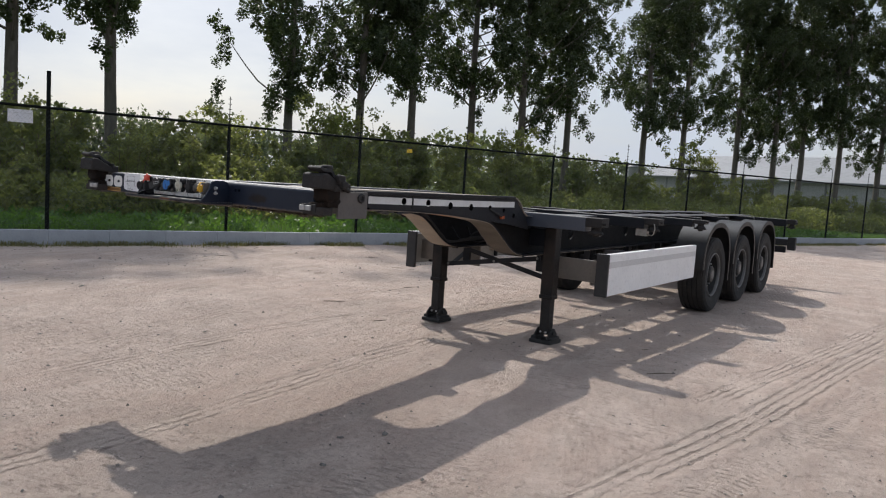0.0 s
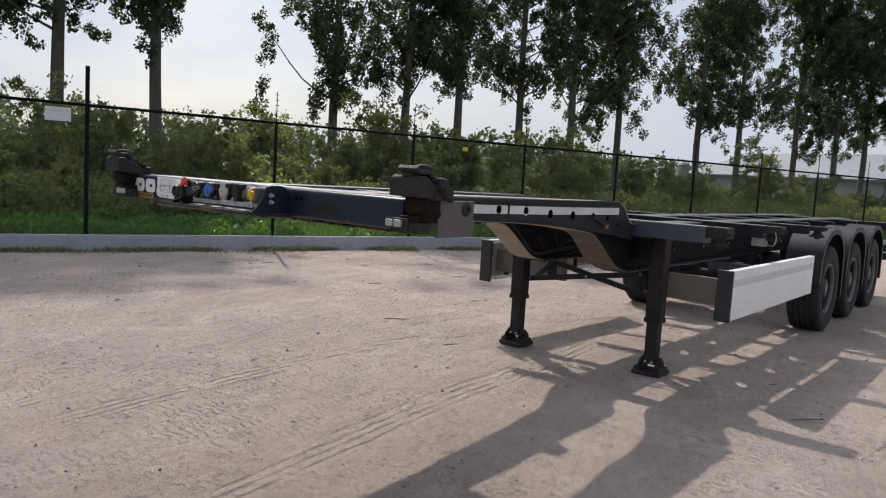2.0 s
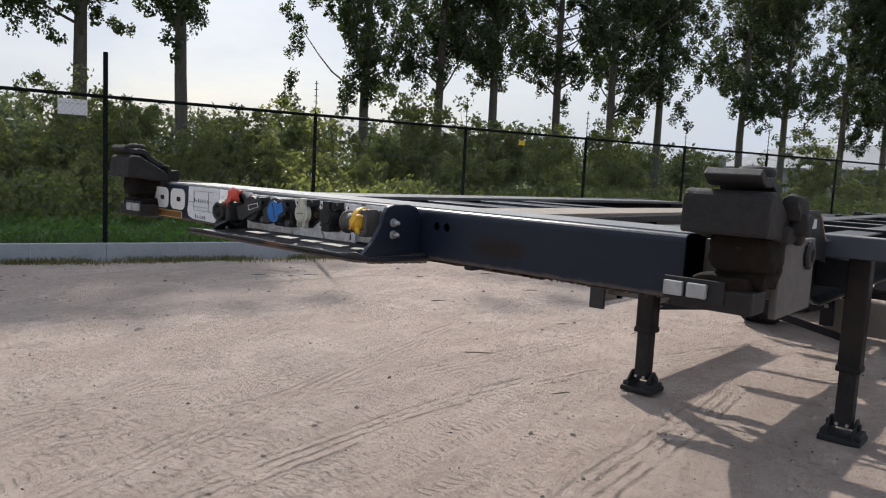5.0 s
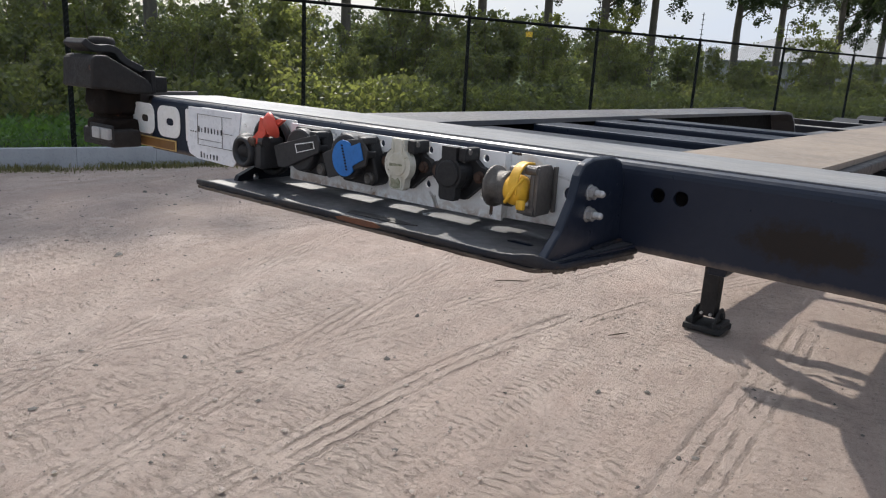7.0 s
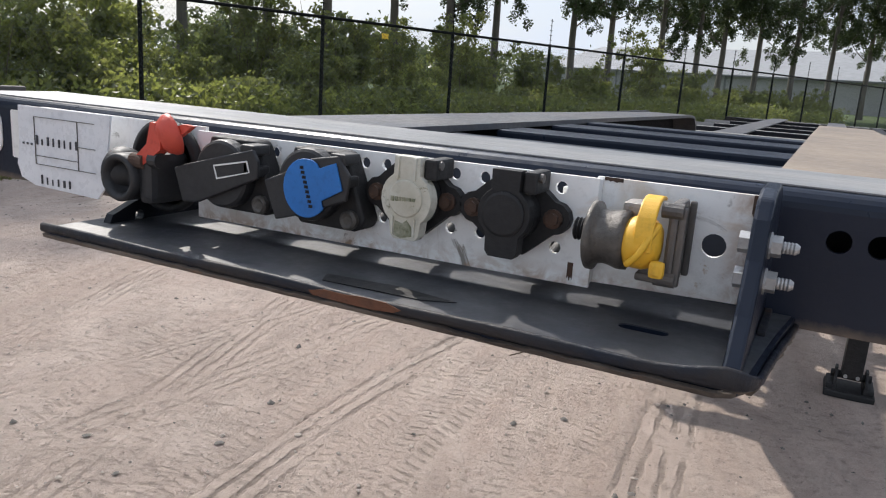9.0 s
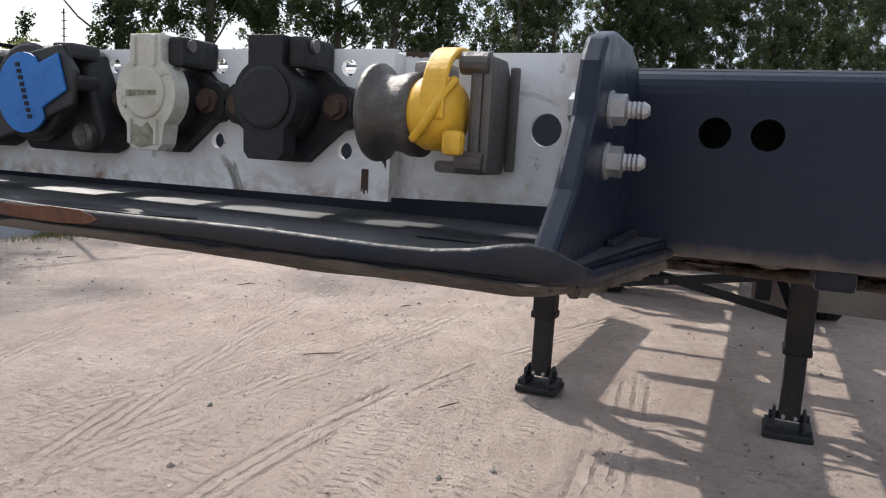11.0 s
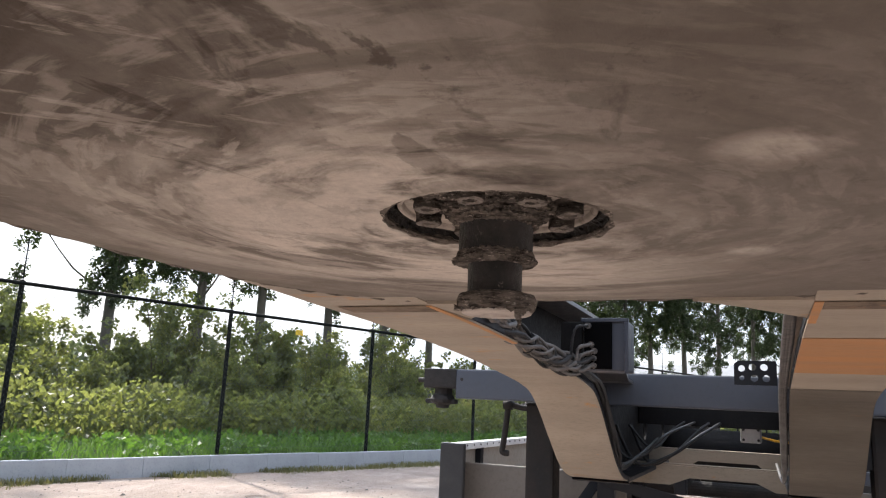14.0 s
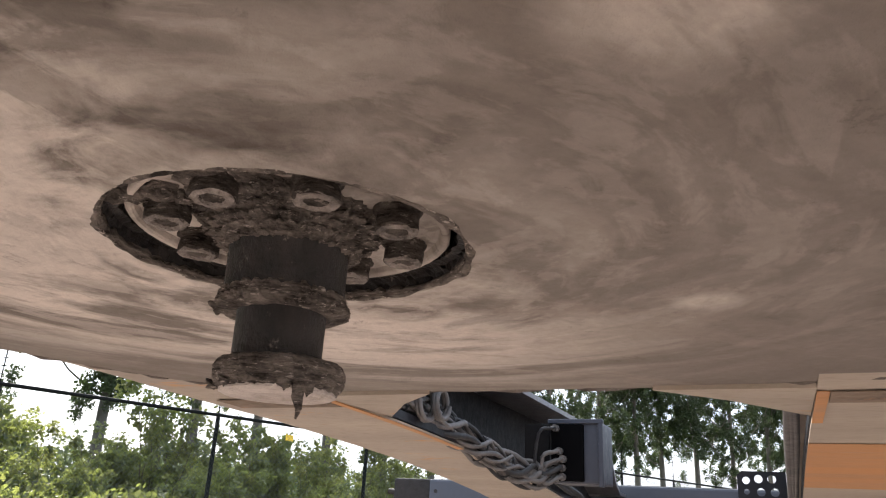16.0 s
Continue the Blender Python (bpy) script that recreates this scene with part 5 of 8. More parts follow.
def lumpy(boxes, seed):
    """Rounded blocks with the uneven skin of caked mud."""
    bm = bmesh.new()
    for k, (xs, ys, zs) in enumerate(boxes):
        piece = bmesh.new()
        box(piece, *xs, *ys, *zs, 0.30 * min(c[1] - c[0] for c in (xs, ys, zs)))
        bmesh.ops.triangulate(piece, faces=piece.faces)
        bmesh.ops.subdivide_edges(piece, edges=piece.edges, cuts=2, use_grid_fill=True)
        for v in piece.verts:
            q = v.co * 38 + Vector((seed, k, 0))
            v.co += Vector((noise.noise(q), noise.noise(q + Vector((9, 0, 0))), noise.noise(q + Vector((0, 9, 0))))) * 0.007
        low = [bm.verts.new(v.co) for v in piece.verts]
        piece.verts.index_update()
        for f in piece.faces:
            bm.faces.new([low[v.index] for v in f.verts])
        piece.free()
    return bm


def corner(side):
    """A front corner: the ramp that guides the container, the lock, the outer plate and the marker."""
    s = side

    def span(a, c):
        return sorted((s * a, s * c))
    ramp = [(-0.135, 1.500), (-0.130, 1.572), (-0.118, 1.582), (-0.09, 1.582), (0.010, 1.528), (0.026, 1.515), (0.028, 1.487), (-0.03, 1.487), (-0.075, 1.496)]
    w = on_trailer("corner_guide", sheeted(ramp, [], "x", *span(1.080, 1.240)), M["dirt_steel"], "muddy steel corner guide ramp")
    bev = w.modifiers.new("edges", "BEVEL")
    bev.width, bev.segments, bev.limit_method = 0.010, 2, "ANGLE"
    on_trailer("back_plate", boxed(*span(1.085, 1.225), 0.0285, 0.042, 1.487, 1.548, bev=0.004), M["dirt_steel"], under=w)
    bm = lumpy([(span(1.115, 1.235), (-0.085, 0.02), (1.425, 1.505)), (span(1.130, 1.225), (-0.070, 0.03), (1.395, 1.450)), (span(1.10, 1.20), (-0.095, 0.0), (1.385, 1.420))], 3)
    on_trailer("lock_body", bm, M["lock_brown"], "lumpy rusty brown lock body", True, w)
    line = [(-0.136, 1.609), (-0.124, 1.598), (-0.106, 1.590), (-0.086, 1.588), (-0.066, 1.590), (-0.050, 1.585), (-0.038, 1.570), (-0.020, 1.557), (0.008, 1.545), (0.020, 1.538)]
    line = [(p.x, p.y) for p in smooth_line([Vector((u, w, 0)) for u, w in line], 3)]
    pad = on_trailer("rubber_pad", strip(bmesh.new(), line, *span(1.118, 1.222), 0.019), M["black"], "cracked black rubber pad", under=w)
    bv = pad.modifiers.new("edges", "BEVEL")
    bv.width, bv.segments, bv.limit_method = 0.007, 2, "ANGLE"
    bm = bmesh.new()
    lathe(bm, [(0.016, 1.594), (0.030, 1.602), (0.035, 1.616), (0.029, 1.626), (0.018, 1.628), (0.012, 1.622)], (s * 1.185, -0.052, 0), "z", 20, 0.03, 3)
    on_trailer("twist_lock", bm, M["dirt_steel"], "worn round head of the twist lock", True, w)
    bm = lumpy([(span(1.228, 1.262), (-0.030, 0.025), (1.530, 1.578)), (span(1.232, 1.272), (-0.012, 0.040), (1.500, 1.545)), (span(1.20, 1.25), (-0.045, 0.0), (1.485, 1.522))], 8)
    on_trailer("lock_knuckle", bm, M["dirt_steel"], "mud-caked knuckles of the lock lever", True, w)
    on_trailer("stop_block", boxed(*span(1.135, 1.225), 0.050, 0.105, 1.4875, 1.530, bev=0.006), M["dirt_steel"], "small muddy stop block", under=w)
    bm = bmesh.new()
    box(bm, *span(1.21, 1.225), 0.012, 0.25, 1.335, 1.487, 0.004)
    box(bm, *span(1.045, 1.212), 0.09, 0.245, 1.36, 1.475, 0.006)
    outer = on_trailer("corner_plate", bm, M["grey_steel"], "dusty grey outer corner plate")
    bm = bmesh.new()
    lathe(bm, [(0.012, 1.2245), (0.028, 1.2245), (0.030, 1.230), (0.026, 1.235), (0.016, 1.236), (0.013, 1.231), (0.010, 1.2265)], (0, 0.192, 1.452), "x", 8, 0.03, 2)
    for v in bm.verts:
        v.co.x *= s
    bmesh.ops.recalc_face_normals(bm, faces=bm.faces)
    on_trailer("lock_eye", bm, M["black"], under=outer)
    bm = bmesh.new()
    box(bm, *span(1.06, 1.215), -0.100, -0.02, 1.352, 1.396, 0.006)
    m = on_trailer("marker_box", bm, M["dirt_steel"], "dark marker housing")
    for k in range(2):
        x0 = 1.050 + k * 0.046
        on_trailer("reflector", boxed(*span(x0, x0 + 0.038), -0.116, -0.104, 1.374, 1.402, bev=0.003), M["dull_lens"], "dull grey-white square reflector", under=m)
    on_trailer("marker_back", boxed(*span(1.046, 1.165), -0.1045, -0.099, 1.366, 1.410, bev=0.002), M["black"], under=m)
    for k, pts in enumerate(([(1.20, 0.00, 1.552), (1.222, 0.03, 1.545), (1.226, 0.06, 1.528), (1.21, 0.085, 1.51)], [(1.205, -0.03, 1.50), (1.238, 0.0, 1.512), (1.243, 0.04, 1.505), (1.235, 0.075, 1.49)])):
        on_trailer("lock_lever", tube(bmesh.new(), smooth_line([(s * a, c, d) for a, c, d in pts], 5), 0.015 - 0.002 * k, 8), M["dirt_steel"], "bent muddy lock lever", True, w)


M["lock_brown"] = worn("lock_brown", (0.010, 0.008, 0.007), (0.026, 0.017, 0.012), 0.85, 0, 8, 60, 0.9, 0.4, 0.64, bump=0.4, spec=0.15)
M["grey_steel"] = worn("dusty_grey_steel", (0.085, 0.078, 0.075), (0.12, 0.105, 0.095), 0.7, 0, 5, 60, 0.8, 0.3, 0.68, bump=0.3)
corner(1)
corner(-1)


M["cast_mid"] = worn("cast_alloy_mid", (0.15, 0.138, 0.125), (0.06, 0.054, 0.048), 0.5, 0.5, 30, 180, 0.9, 0.3, 0.66, bump=0.4)

# -- connectors on the front
PANEL_Y = -0.100


def socket_panel():
    holes = [circle(*c, 0.0062, 10) for c in ((-0.235, 1.468), (-0.110, 1.470), (-0.083, 1.471), (0.0, 1.471), (0.033, 1.471), (0.114, 1.471),
                                              (-0.002, 1.414), (0.032, 1.414), (0.113, 1.412), (-0.085, 1.413))]
    bm = sheeted([(-0.357, 1.374), (0.150, 1.378), (0.150, 1.484), (-0.357, 1.482)], holes, "y", PANEL_Y, PANEL_Y + 0.005)
    p = on_trailer("socket_panel", bm, M["white"], "white painted sheet panel with drilled holes and rust streaks")
    bm = sheeted([(0.143, 1.380), (0.2875, 1.384), (0.2875, 1.484), (0.143, 1.484)], [circle(0.256, 1.434, 0.011, 16)], "y", PANEL_Y + 0.018, PANEL_Y + 0.023)
    box(bm, 0.1452, 0.1490, PANEL_Y + 0.0055, PANEL_Y + 0.0175, 1.381, 1.482, 0)
    on_trailer("panel_step", bm, M["white"], under=p)
    bm = sheeted([(-0.675, 1.392), (-0.355, 1.392), (-0.355, 1.486), (-0.675, 1.486)], [], "y", PANEL_Y + 0.012, PANEL_Y + 0.016)
    on_trailer("panel_wing", bm, M["white"], under=p)
    for x in (-0.66, -0.36, 0.11):
        on_trailer("panel_stay", boxed(x, x + 0.03, PANEL_Y + 0.0165, 0.0, 1.44, 1.47, bev=0.001), M["white"], under=p)
    for x in (-0.275, -0.262, -0.158, -0.14, -0.05, 0.066, 0.08):
        on_trailer("cable_tail", tube(bmesh.new(), smooth_line([(x, -0.090, 1.42), (x + 0.01, -0.06, 1.385), (x + 0.02, -0.03, 1.40), (x + 0.03, -0.002, 1.42)], 3), 0.010, 6), M["black"], smooth=True, under=p)


    for x0, x1, z0, z1, y in ((0.150, 0.168, 1.4808, 1.4845, PANEL_Y + 0.0172), (0.2835, 0.2872, 1.468, 1.4842, PANEL_Y + 0.0172), (0.1445, 0.1475, 1.405, 1.432, PANEL_Y - 0.0008), (0.128, 0.1335, 1.384, 1.400, PANEL_Y - 0.0008)):
        n = 9
        low = [(x0 + (x1 - x0) * i / n, z0 + 0.35 * (z1 - z0) * noise.noise(Vector((i * 1.7, x0 * 90, 0)))) for i in range(n + 1)]
        on_trailer("rust_mark", sheeted(low + [(x1, z1), (x0, z1)], [], "y", y, y + 0.0006), M["rusty"], "ragged rust mark", under=p)


socket_panel()


def document_sleeve():
    pts = [(-0.690, 1.488), (-0.692, 1.430), (-0.698, 1.405), (-0.690, 1.386), (-0.66, 1.377), (-0.53, 1.374), (-0.515, 1.39), (-0.50, 1.488)]
    s = on_trailer("document_sleeve", sheeted(pts, [], "y", PANEL_Y - 0.012, PANEL_Y - 0.009), M["paper"], "white paper form in a clear sleeve")
    y0, y1 = PANEL_Y - 0.0135, PANEL_Y - 0.0125
    for x0, x1, z in ((-0.655, -0.53, 1.474), (-0.655, -0.565, 1.420), (-0.655, -0.53, 1.408), (-0.565, -0.53, 1.44)):
        on_trailer("printed_line", boxed(x0, x1, y0, y1, z, z + 0.0008, bev=0), M["cable"], under=s)
    for x in (-0.655, -0.565):
        on_trailer("printed_line", boxed(x, x + 0.0008, y0, y1, 1.409, 1.474, bev=0), M["cable"], under=s)
    rnd = random.Random(2)
    for z, x0, n in ((1.436, -0.652, 8), (1.381, -0.645, 6)):
        for i in range(n):
            h = rnd.uniform(0.008, 0.013)
            on_trailer("pen_bar", boxed(x0 + i * 0.0118, x0 + i * 0.0118 + rnd.uniform(0.0015, 0.0040), y0, y1, z, z + h, bev=0), M["ink"], under=s)
    for k in range(3):
        on_trailer("pen_bar", boxed(-0.682 + k * 0.009, -0.679 + k * 0.009, y0, y1, 1.434, 1.437, bev=0), M["ink"], under=s)


document_sleeve()


def maker_marks():
    """The maker's mark as plain shapes: pale blocks over a brown bar with a gold edge."""
    for x0, x1, hole in ((-1.128, -1.025, True), (-1.008, -0.905, True), (-0.878, -0.850, False)):
        xm, r = (x0 + x1) / 2, 0.026 if hole else 0.004
        pts = [(cx + r * math.cos(a), cz + r * math.sin(a)) for cx, cz, a0 in ((x1 - r, 1.466 - r, 0), (x0 + r, 1.466 - r, 1), (x0 + r, 1.387 + r, 2), (x1 - r, 1.387 + r, 3))
               for a in [(a0 + k / 5) * math.pi / 2 for k in range(6)]]
        on_trailer("mark_block", sheeted(pts, [slot(xm + 0.006, 1.4265, 0.034, 0.018)] if hole else [], "y", -0.003, -0.001), M["letter"], "pale block of the worn maker's mark")
    bar = on_trailer("mark_bar", boxed(-1.135, -0.925, -0.0035, -0.001, 1.354, 1.381, bev=0), M["gold"], "gold-edged brown bar")
    on_trailer("mark_fill", boxed(-1.131, -0.929, -0.006, -0.004, 1.357, 1.378, bev=0), M["brown"], under=bar)


maker_marks()


def hexagon(bm, p, axis, r, h):
    a = Vector(p)
    d = {"x": Vector((h, 0, 0)), "y": Vector((0, h, 0)), "z": Vector((0, 0, h))}[axis]
    return cyl(bm, a, a + d, r, 6)


def socket_base(x, z, w=0.042, tilt=0.0):
    """The diamond-shaped flange of a socket, with its two bolts."""
    pts = []
    for cx, r in ((w, 0.016), (-w, 0.016)):
        for k in range(7):
            a = -math.pi / 2 + math.pi * k / 6 if cx > 0 else math.pi / 2 + math.pi * k / 6
            pts.append((cx + r * math.cos(a), r * math.sin(a)))
    mid = [(0.0, 0.042), (0.0, -0.042)]
    loop = pts[:7] + [(0.014, 0.04), (-0.014, 0.04)] + pts[7:] + [(-0.014, -0.04), (0.014, -0.04)]
    c, s = math.cos(tilt), math.sin(tilt)
    loop = [(x + u * c - v * s, z + u * s + v * c) for u, v in loop]
    bm = sheeted(loop, [], "y", PANEL_Y - 0.012, PANEL_Y)
    base = on_trailer("socket", bm, M["black"], "electrical socket with a hinged lid")
    for k in (-1, 1):
        bm = bmesh.new()
        q = (x + k * w * c, PANEL_Y - 0.012, z + k * w * s)
        cyl(bm, q, (q[0], q[1] - 0.004, q[2]), 0.0095, 12)
        hexagon(bm, (q[0], q[1] - 0.004, q[2]), "y", 0.0068, -0.004)
        on_trailer("bolt", bm, M["rusty"], "rusty bolt", under=base)
    return base


def soft_plate(name, pts, y0, y1, mat, under, label="", width=0.0025):
    """A moulded plate with rounded edges."""
    ob = on_trailer(name, sheeted(pts, [], "y", y0, y1), mat, label, under=under)
    bv = ob.modifiers.new("edges", "BEVEL")
    bv.width, bv.segments, bv.limit_method = width, 3, "ANGLE"
    return ob


def lid_outline(cx, cz, r, top, foot, neck, tail):
    """A round lid with a straight hinge tongue above and a tapered grip below."""
    right = [(cx + r * math.cos(a), cz + r * math.sin(a)) for a in [math.radians(58 - i * 12) for i in range(10)]]
    left = [(2 * cx - x, z) for x, z in reversed(right)]
    return [(cx - neck, top), (cx + neck, top)] + right + [(cx + tail, foot + 0.005), (cx + tail * 0.75, foot), (cx - tail * 0.75, foot), (cx - tail, foot + 0.005)] + left


def corner_bolt(x, z, under, mat="cast_mid"):
    bm = bmesh.new()
    lathe(bm, [(0.0105, -0.030), (0.0108, -0.036), (0.0080, -0.0385), (0.0045, -0.037), (0.002, -0.037)], (x, PANEL_Y, z), "y", 16)
    return on_trailer("bolt", bm, M[mat], "dull grey socket bolt", under=under)


def sockets():
    y = PANEL_Y
    # black round socket
    b = socket_base(0.071, 1.442)
    bm = bmesh.new()
    lathe(bm, [(0.027, -0.012), (0.027, -0.028), (0.025, -0.03)], (0.073, y, 1.443), "y", 24)
    on_trailer("barrel", bm, M["black"], under=b)
    lid = soft_plate("lid", lid_outline(0.074, 1.445, 0.0265, 1.487, 1.403, 0.0145, 0.0165), y - 0.044, y - 0.029, M["black"], b, "black plastic lid")
    on_trailer("lid_rim", lathe(bmesh.new(), [(0.0215, -0.0438), (0.0215, -0.0458), (0.019, -0.0468), (0.004, -0.047)], (0.074, y, 1.445), "y", 24), M["black"], under=lid)
    on_trailer("hinge", boxed(0.0895, 0.103, y - 0.040, y - 0.001, 1.466, 1.487, bev=0.003), M["black"], under=b)
    on_trailer("hinge_pin", cyl(bmesh.new(), (0.056, y - 0.030, 1.481), (0.106, y - 0.030, 1.481), 0.0045, 10), M["cast_dark"], under=b)
    # white round socket
    b = socket_base(-0.043, 1.443)
    bm = bmesh.new()
    lathe(bm, [(0.028, -0.012), (0.029, -0.03), (0.027, -0.032)], (-0.036, y, 1.444), "y", 24)
    on_trailer("barrel", bm, M["black"], under=b)
    lid = soft_plate("lid", lid_outline(-0.031, 1.445, 0.0285, 1.488, 1.404, 0.0145, 0.0165), y - 0.046, y - 0.031, M["white_plastic"], b, "yellowed white plastic lid", 0.004)
    on_trailer("lid_disc", lathe(bmesh.new(), [(0.0195, -0.0455), (0.0190, -0.0475), (0.0175, -0.0482), (0.003, -0.0482)], (-0.031, y, 1.446), "y", 28), M["white_plastic"], under=lid)
    for x in (-0.0445, -0.0195):
        on_trailer("lid_rib", boxed(x - 0.0014, x + 0.0014, y - 0.0485, y - 0.0455, 1.408, 1.427, bev=0.001), M["white_plastic"], under=lid)
    for x in (-0.0405, -0.0215):
        on_trailer("lid_rib", boxed(x - 0.0014, x + 0.0014, y - 0.0485, y - 0.0455, 1.465, 1.487, bev=0.001), M["white_plastic"], under=lid)
    on_trailer("algae_patch", sheeted([(-0.0425, 1.4075), (-0.034, 1.4055), (-0.0215, 1.4085), (-0.0225, 1.418), (-0.028, 1.4245), (-0.033, 1.4205), (-0.0415, 1.4225)], [], "y", y - 0.0470, y - 0.0463), M["algae"], "green algae stain", under=lid)
    for k, (x0, w) in enumerate(((-0.0465, 0.004), (-0.0415, 0.003), (-0.0375, 0.003), (-0.0335, 0.004), (-0.0285, 0.005), (-0.0225, 0.004))):
        on_trailer("lettering_bar", boxed(x0, x0 + w, y - 0.0490, y - 0.0478, 1.4425 + 0.0004 * k, 1.4475, bev=0), M["algae"], "worn dark lettering bar", under=lid)
    on_trailer("hinge", boxed(-0.0155, -0.001, y - 0.040, y - 0.001, 1.466, 1.487, bev=0.003), M["black"], under=b)
    on_trailer("hinge_pin", cyl(bmesh.new(), (-0.049, y - 0.032, 1.481), (0.001, y - 0.032, 1.481), 0.0045, 10), M["cast_dark"], under=b)
    # the two square sockets with wide lids, one blue
    for x, z, blue in ((-0.155, 1.444, True), (-0.277, 1.441, False)):
        base = [(x - 0.030, 1.482), (x + 0.034, 1.482), (x + 0.040, 1.476), (x + 0.066, 1.412), (x + 0.062, 1.402), (x + 0.052, 1.398), (x - 0.020, 1.398), (x - 0.045, 1.43)]
        b = soft_plate("socket", base, y - 0.030, y, M["black"], None, "electrical socket with a hinged lid", 0.004)
        corner_bolt(x + 0.049, 1.411, b)
        bm = bmesh.new()
        lathe(bm, [(0.0395, -0.028), (0.0395, -0.040), (0.0385, -0.044), (0.0355, -0.046), (0.003, -0.046)], (x, y, z), "y", 32)
        lid = on_trailer("lid", bm, M["grey_plastic"], "dark grey round lid", under=b)
        if blue:
            bar = [(x - 0.052, z + 0.000), (x - 0.036, z - 0.042), (x - 0.008, z - 0.034), (x + 0.056, z - 0.010), (x + 0.060, z + 0.016), (x + 0.044, z + 0.036), (x + 0.010, z + 0.030), (x - 0.028, z + 0.010)]
        else:
            bar = [(x - 0.066, z + 0.001), (x - 0.053, z - 0.038), (x - 0.030, z - 0.036), (x + 0.060, z + 0.002), (x + 0.060, z + 0.022), (x + 0.052, z + 0.034), (x + 0.030, z + 0.028), (x - 0.052, z + 0.006)]
        bar = soft_plate("lid_bar", bar, y - 0.052, y - 0.0462, M["grey_plastic"], b, "dark grey latch bar", 0.002)
        for dz in (0.014, 0.038):
            on_trailer("hinge", boxed(x + 0.032, x + 0.052, y - 0.049, y - 0.020, z + dz - 0.012, z + dz, bev=0.003), M["grey_plastic"], under=b)
        on_trailer("hinge_pin", boxed(x + 0.040, x + 0.046, y - 0.052, y - 0.046, z + 0.004, z + 0.020, bev=0.001), M["cast"], "pale metal pin", under=b)
        if blue:
            pts = [(x + 0.006 + 0.0295 * math.cos(a), z - 0.002 + 0.0315 * math.sin(a)) for a in [math.radians(62 + i * 13) for i in range(21)]]
            pts += [(x + 0.027, z - 0.013), (x + 0.053, z + 0.001), (x + 0.044, z + 0.029), (x + 0.023, z + 0.021)]
            plate = soft_plate("blue_plate", pts, y - 0.0545, y - 0.0522, M["blue"], b, "bright blue lid plate", 0.0008)
            for k in range(9):
                q = (x + 0.001 + 0.0016 * k, z + 0.020 - 0.0050 * k)
                on_trailer("lettering_bar", boxed(q[0] - 0.0022, q[0] + 0.0022, y - 0.0552, y - 0.0543, q[1] - 0.0018, q[1] + 0.0014, bev=0), M["frame"], "small dark lettering bar", under=plate)
        else:
            o = [(x - 0.004, z + 0.011), (x + 0.046, z + 0.021), (x + 0.050, z + 0.008), (x + 0.001, z - 0.005)]
            i = [(x - 0.0024, z + 0.0094), (x + 0.0448, z + 0.0190), (x + 0.0482, z + 0.0086), (x + 0.0022, z - 0.0030)]
            on_trailer("label_frame", sheeted(o, [i], "y", y - 0.0528, y - 0.0520), M["letter"], "thin pale label frame", under=bar)


sockets()


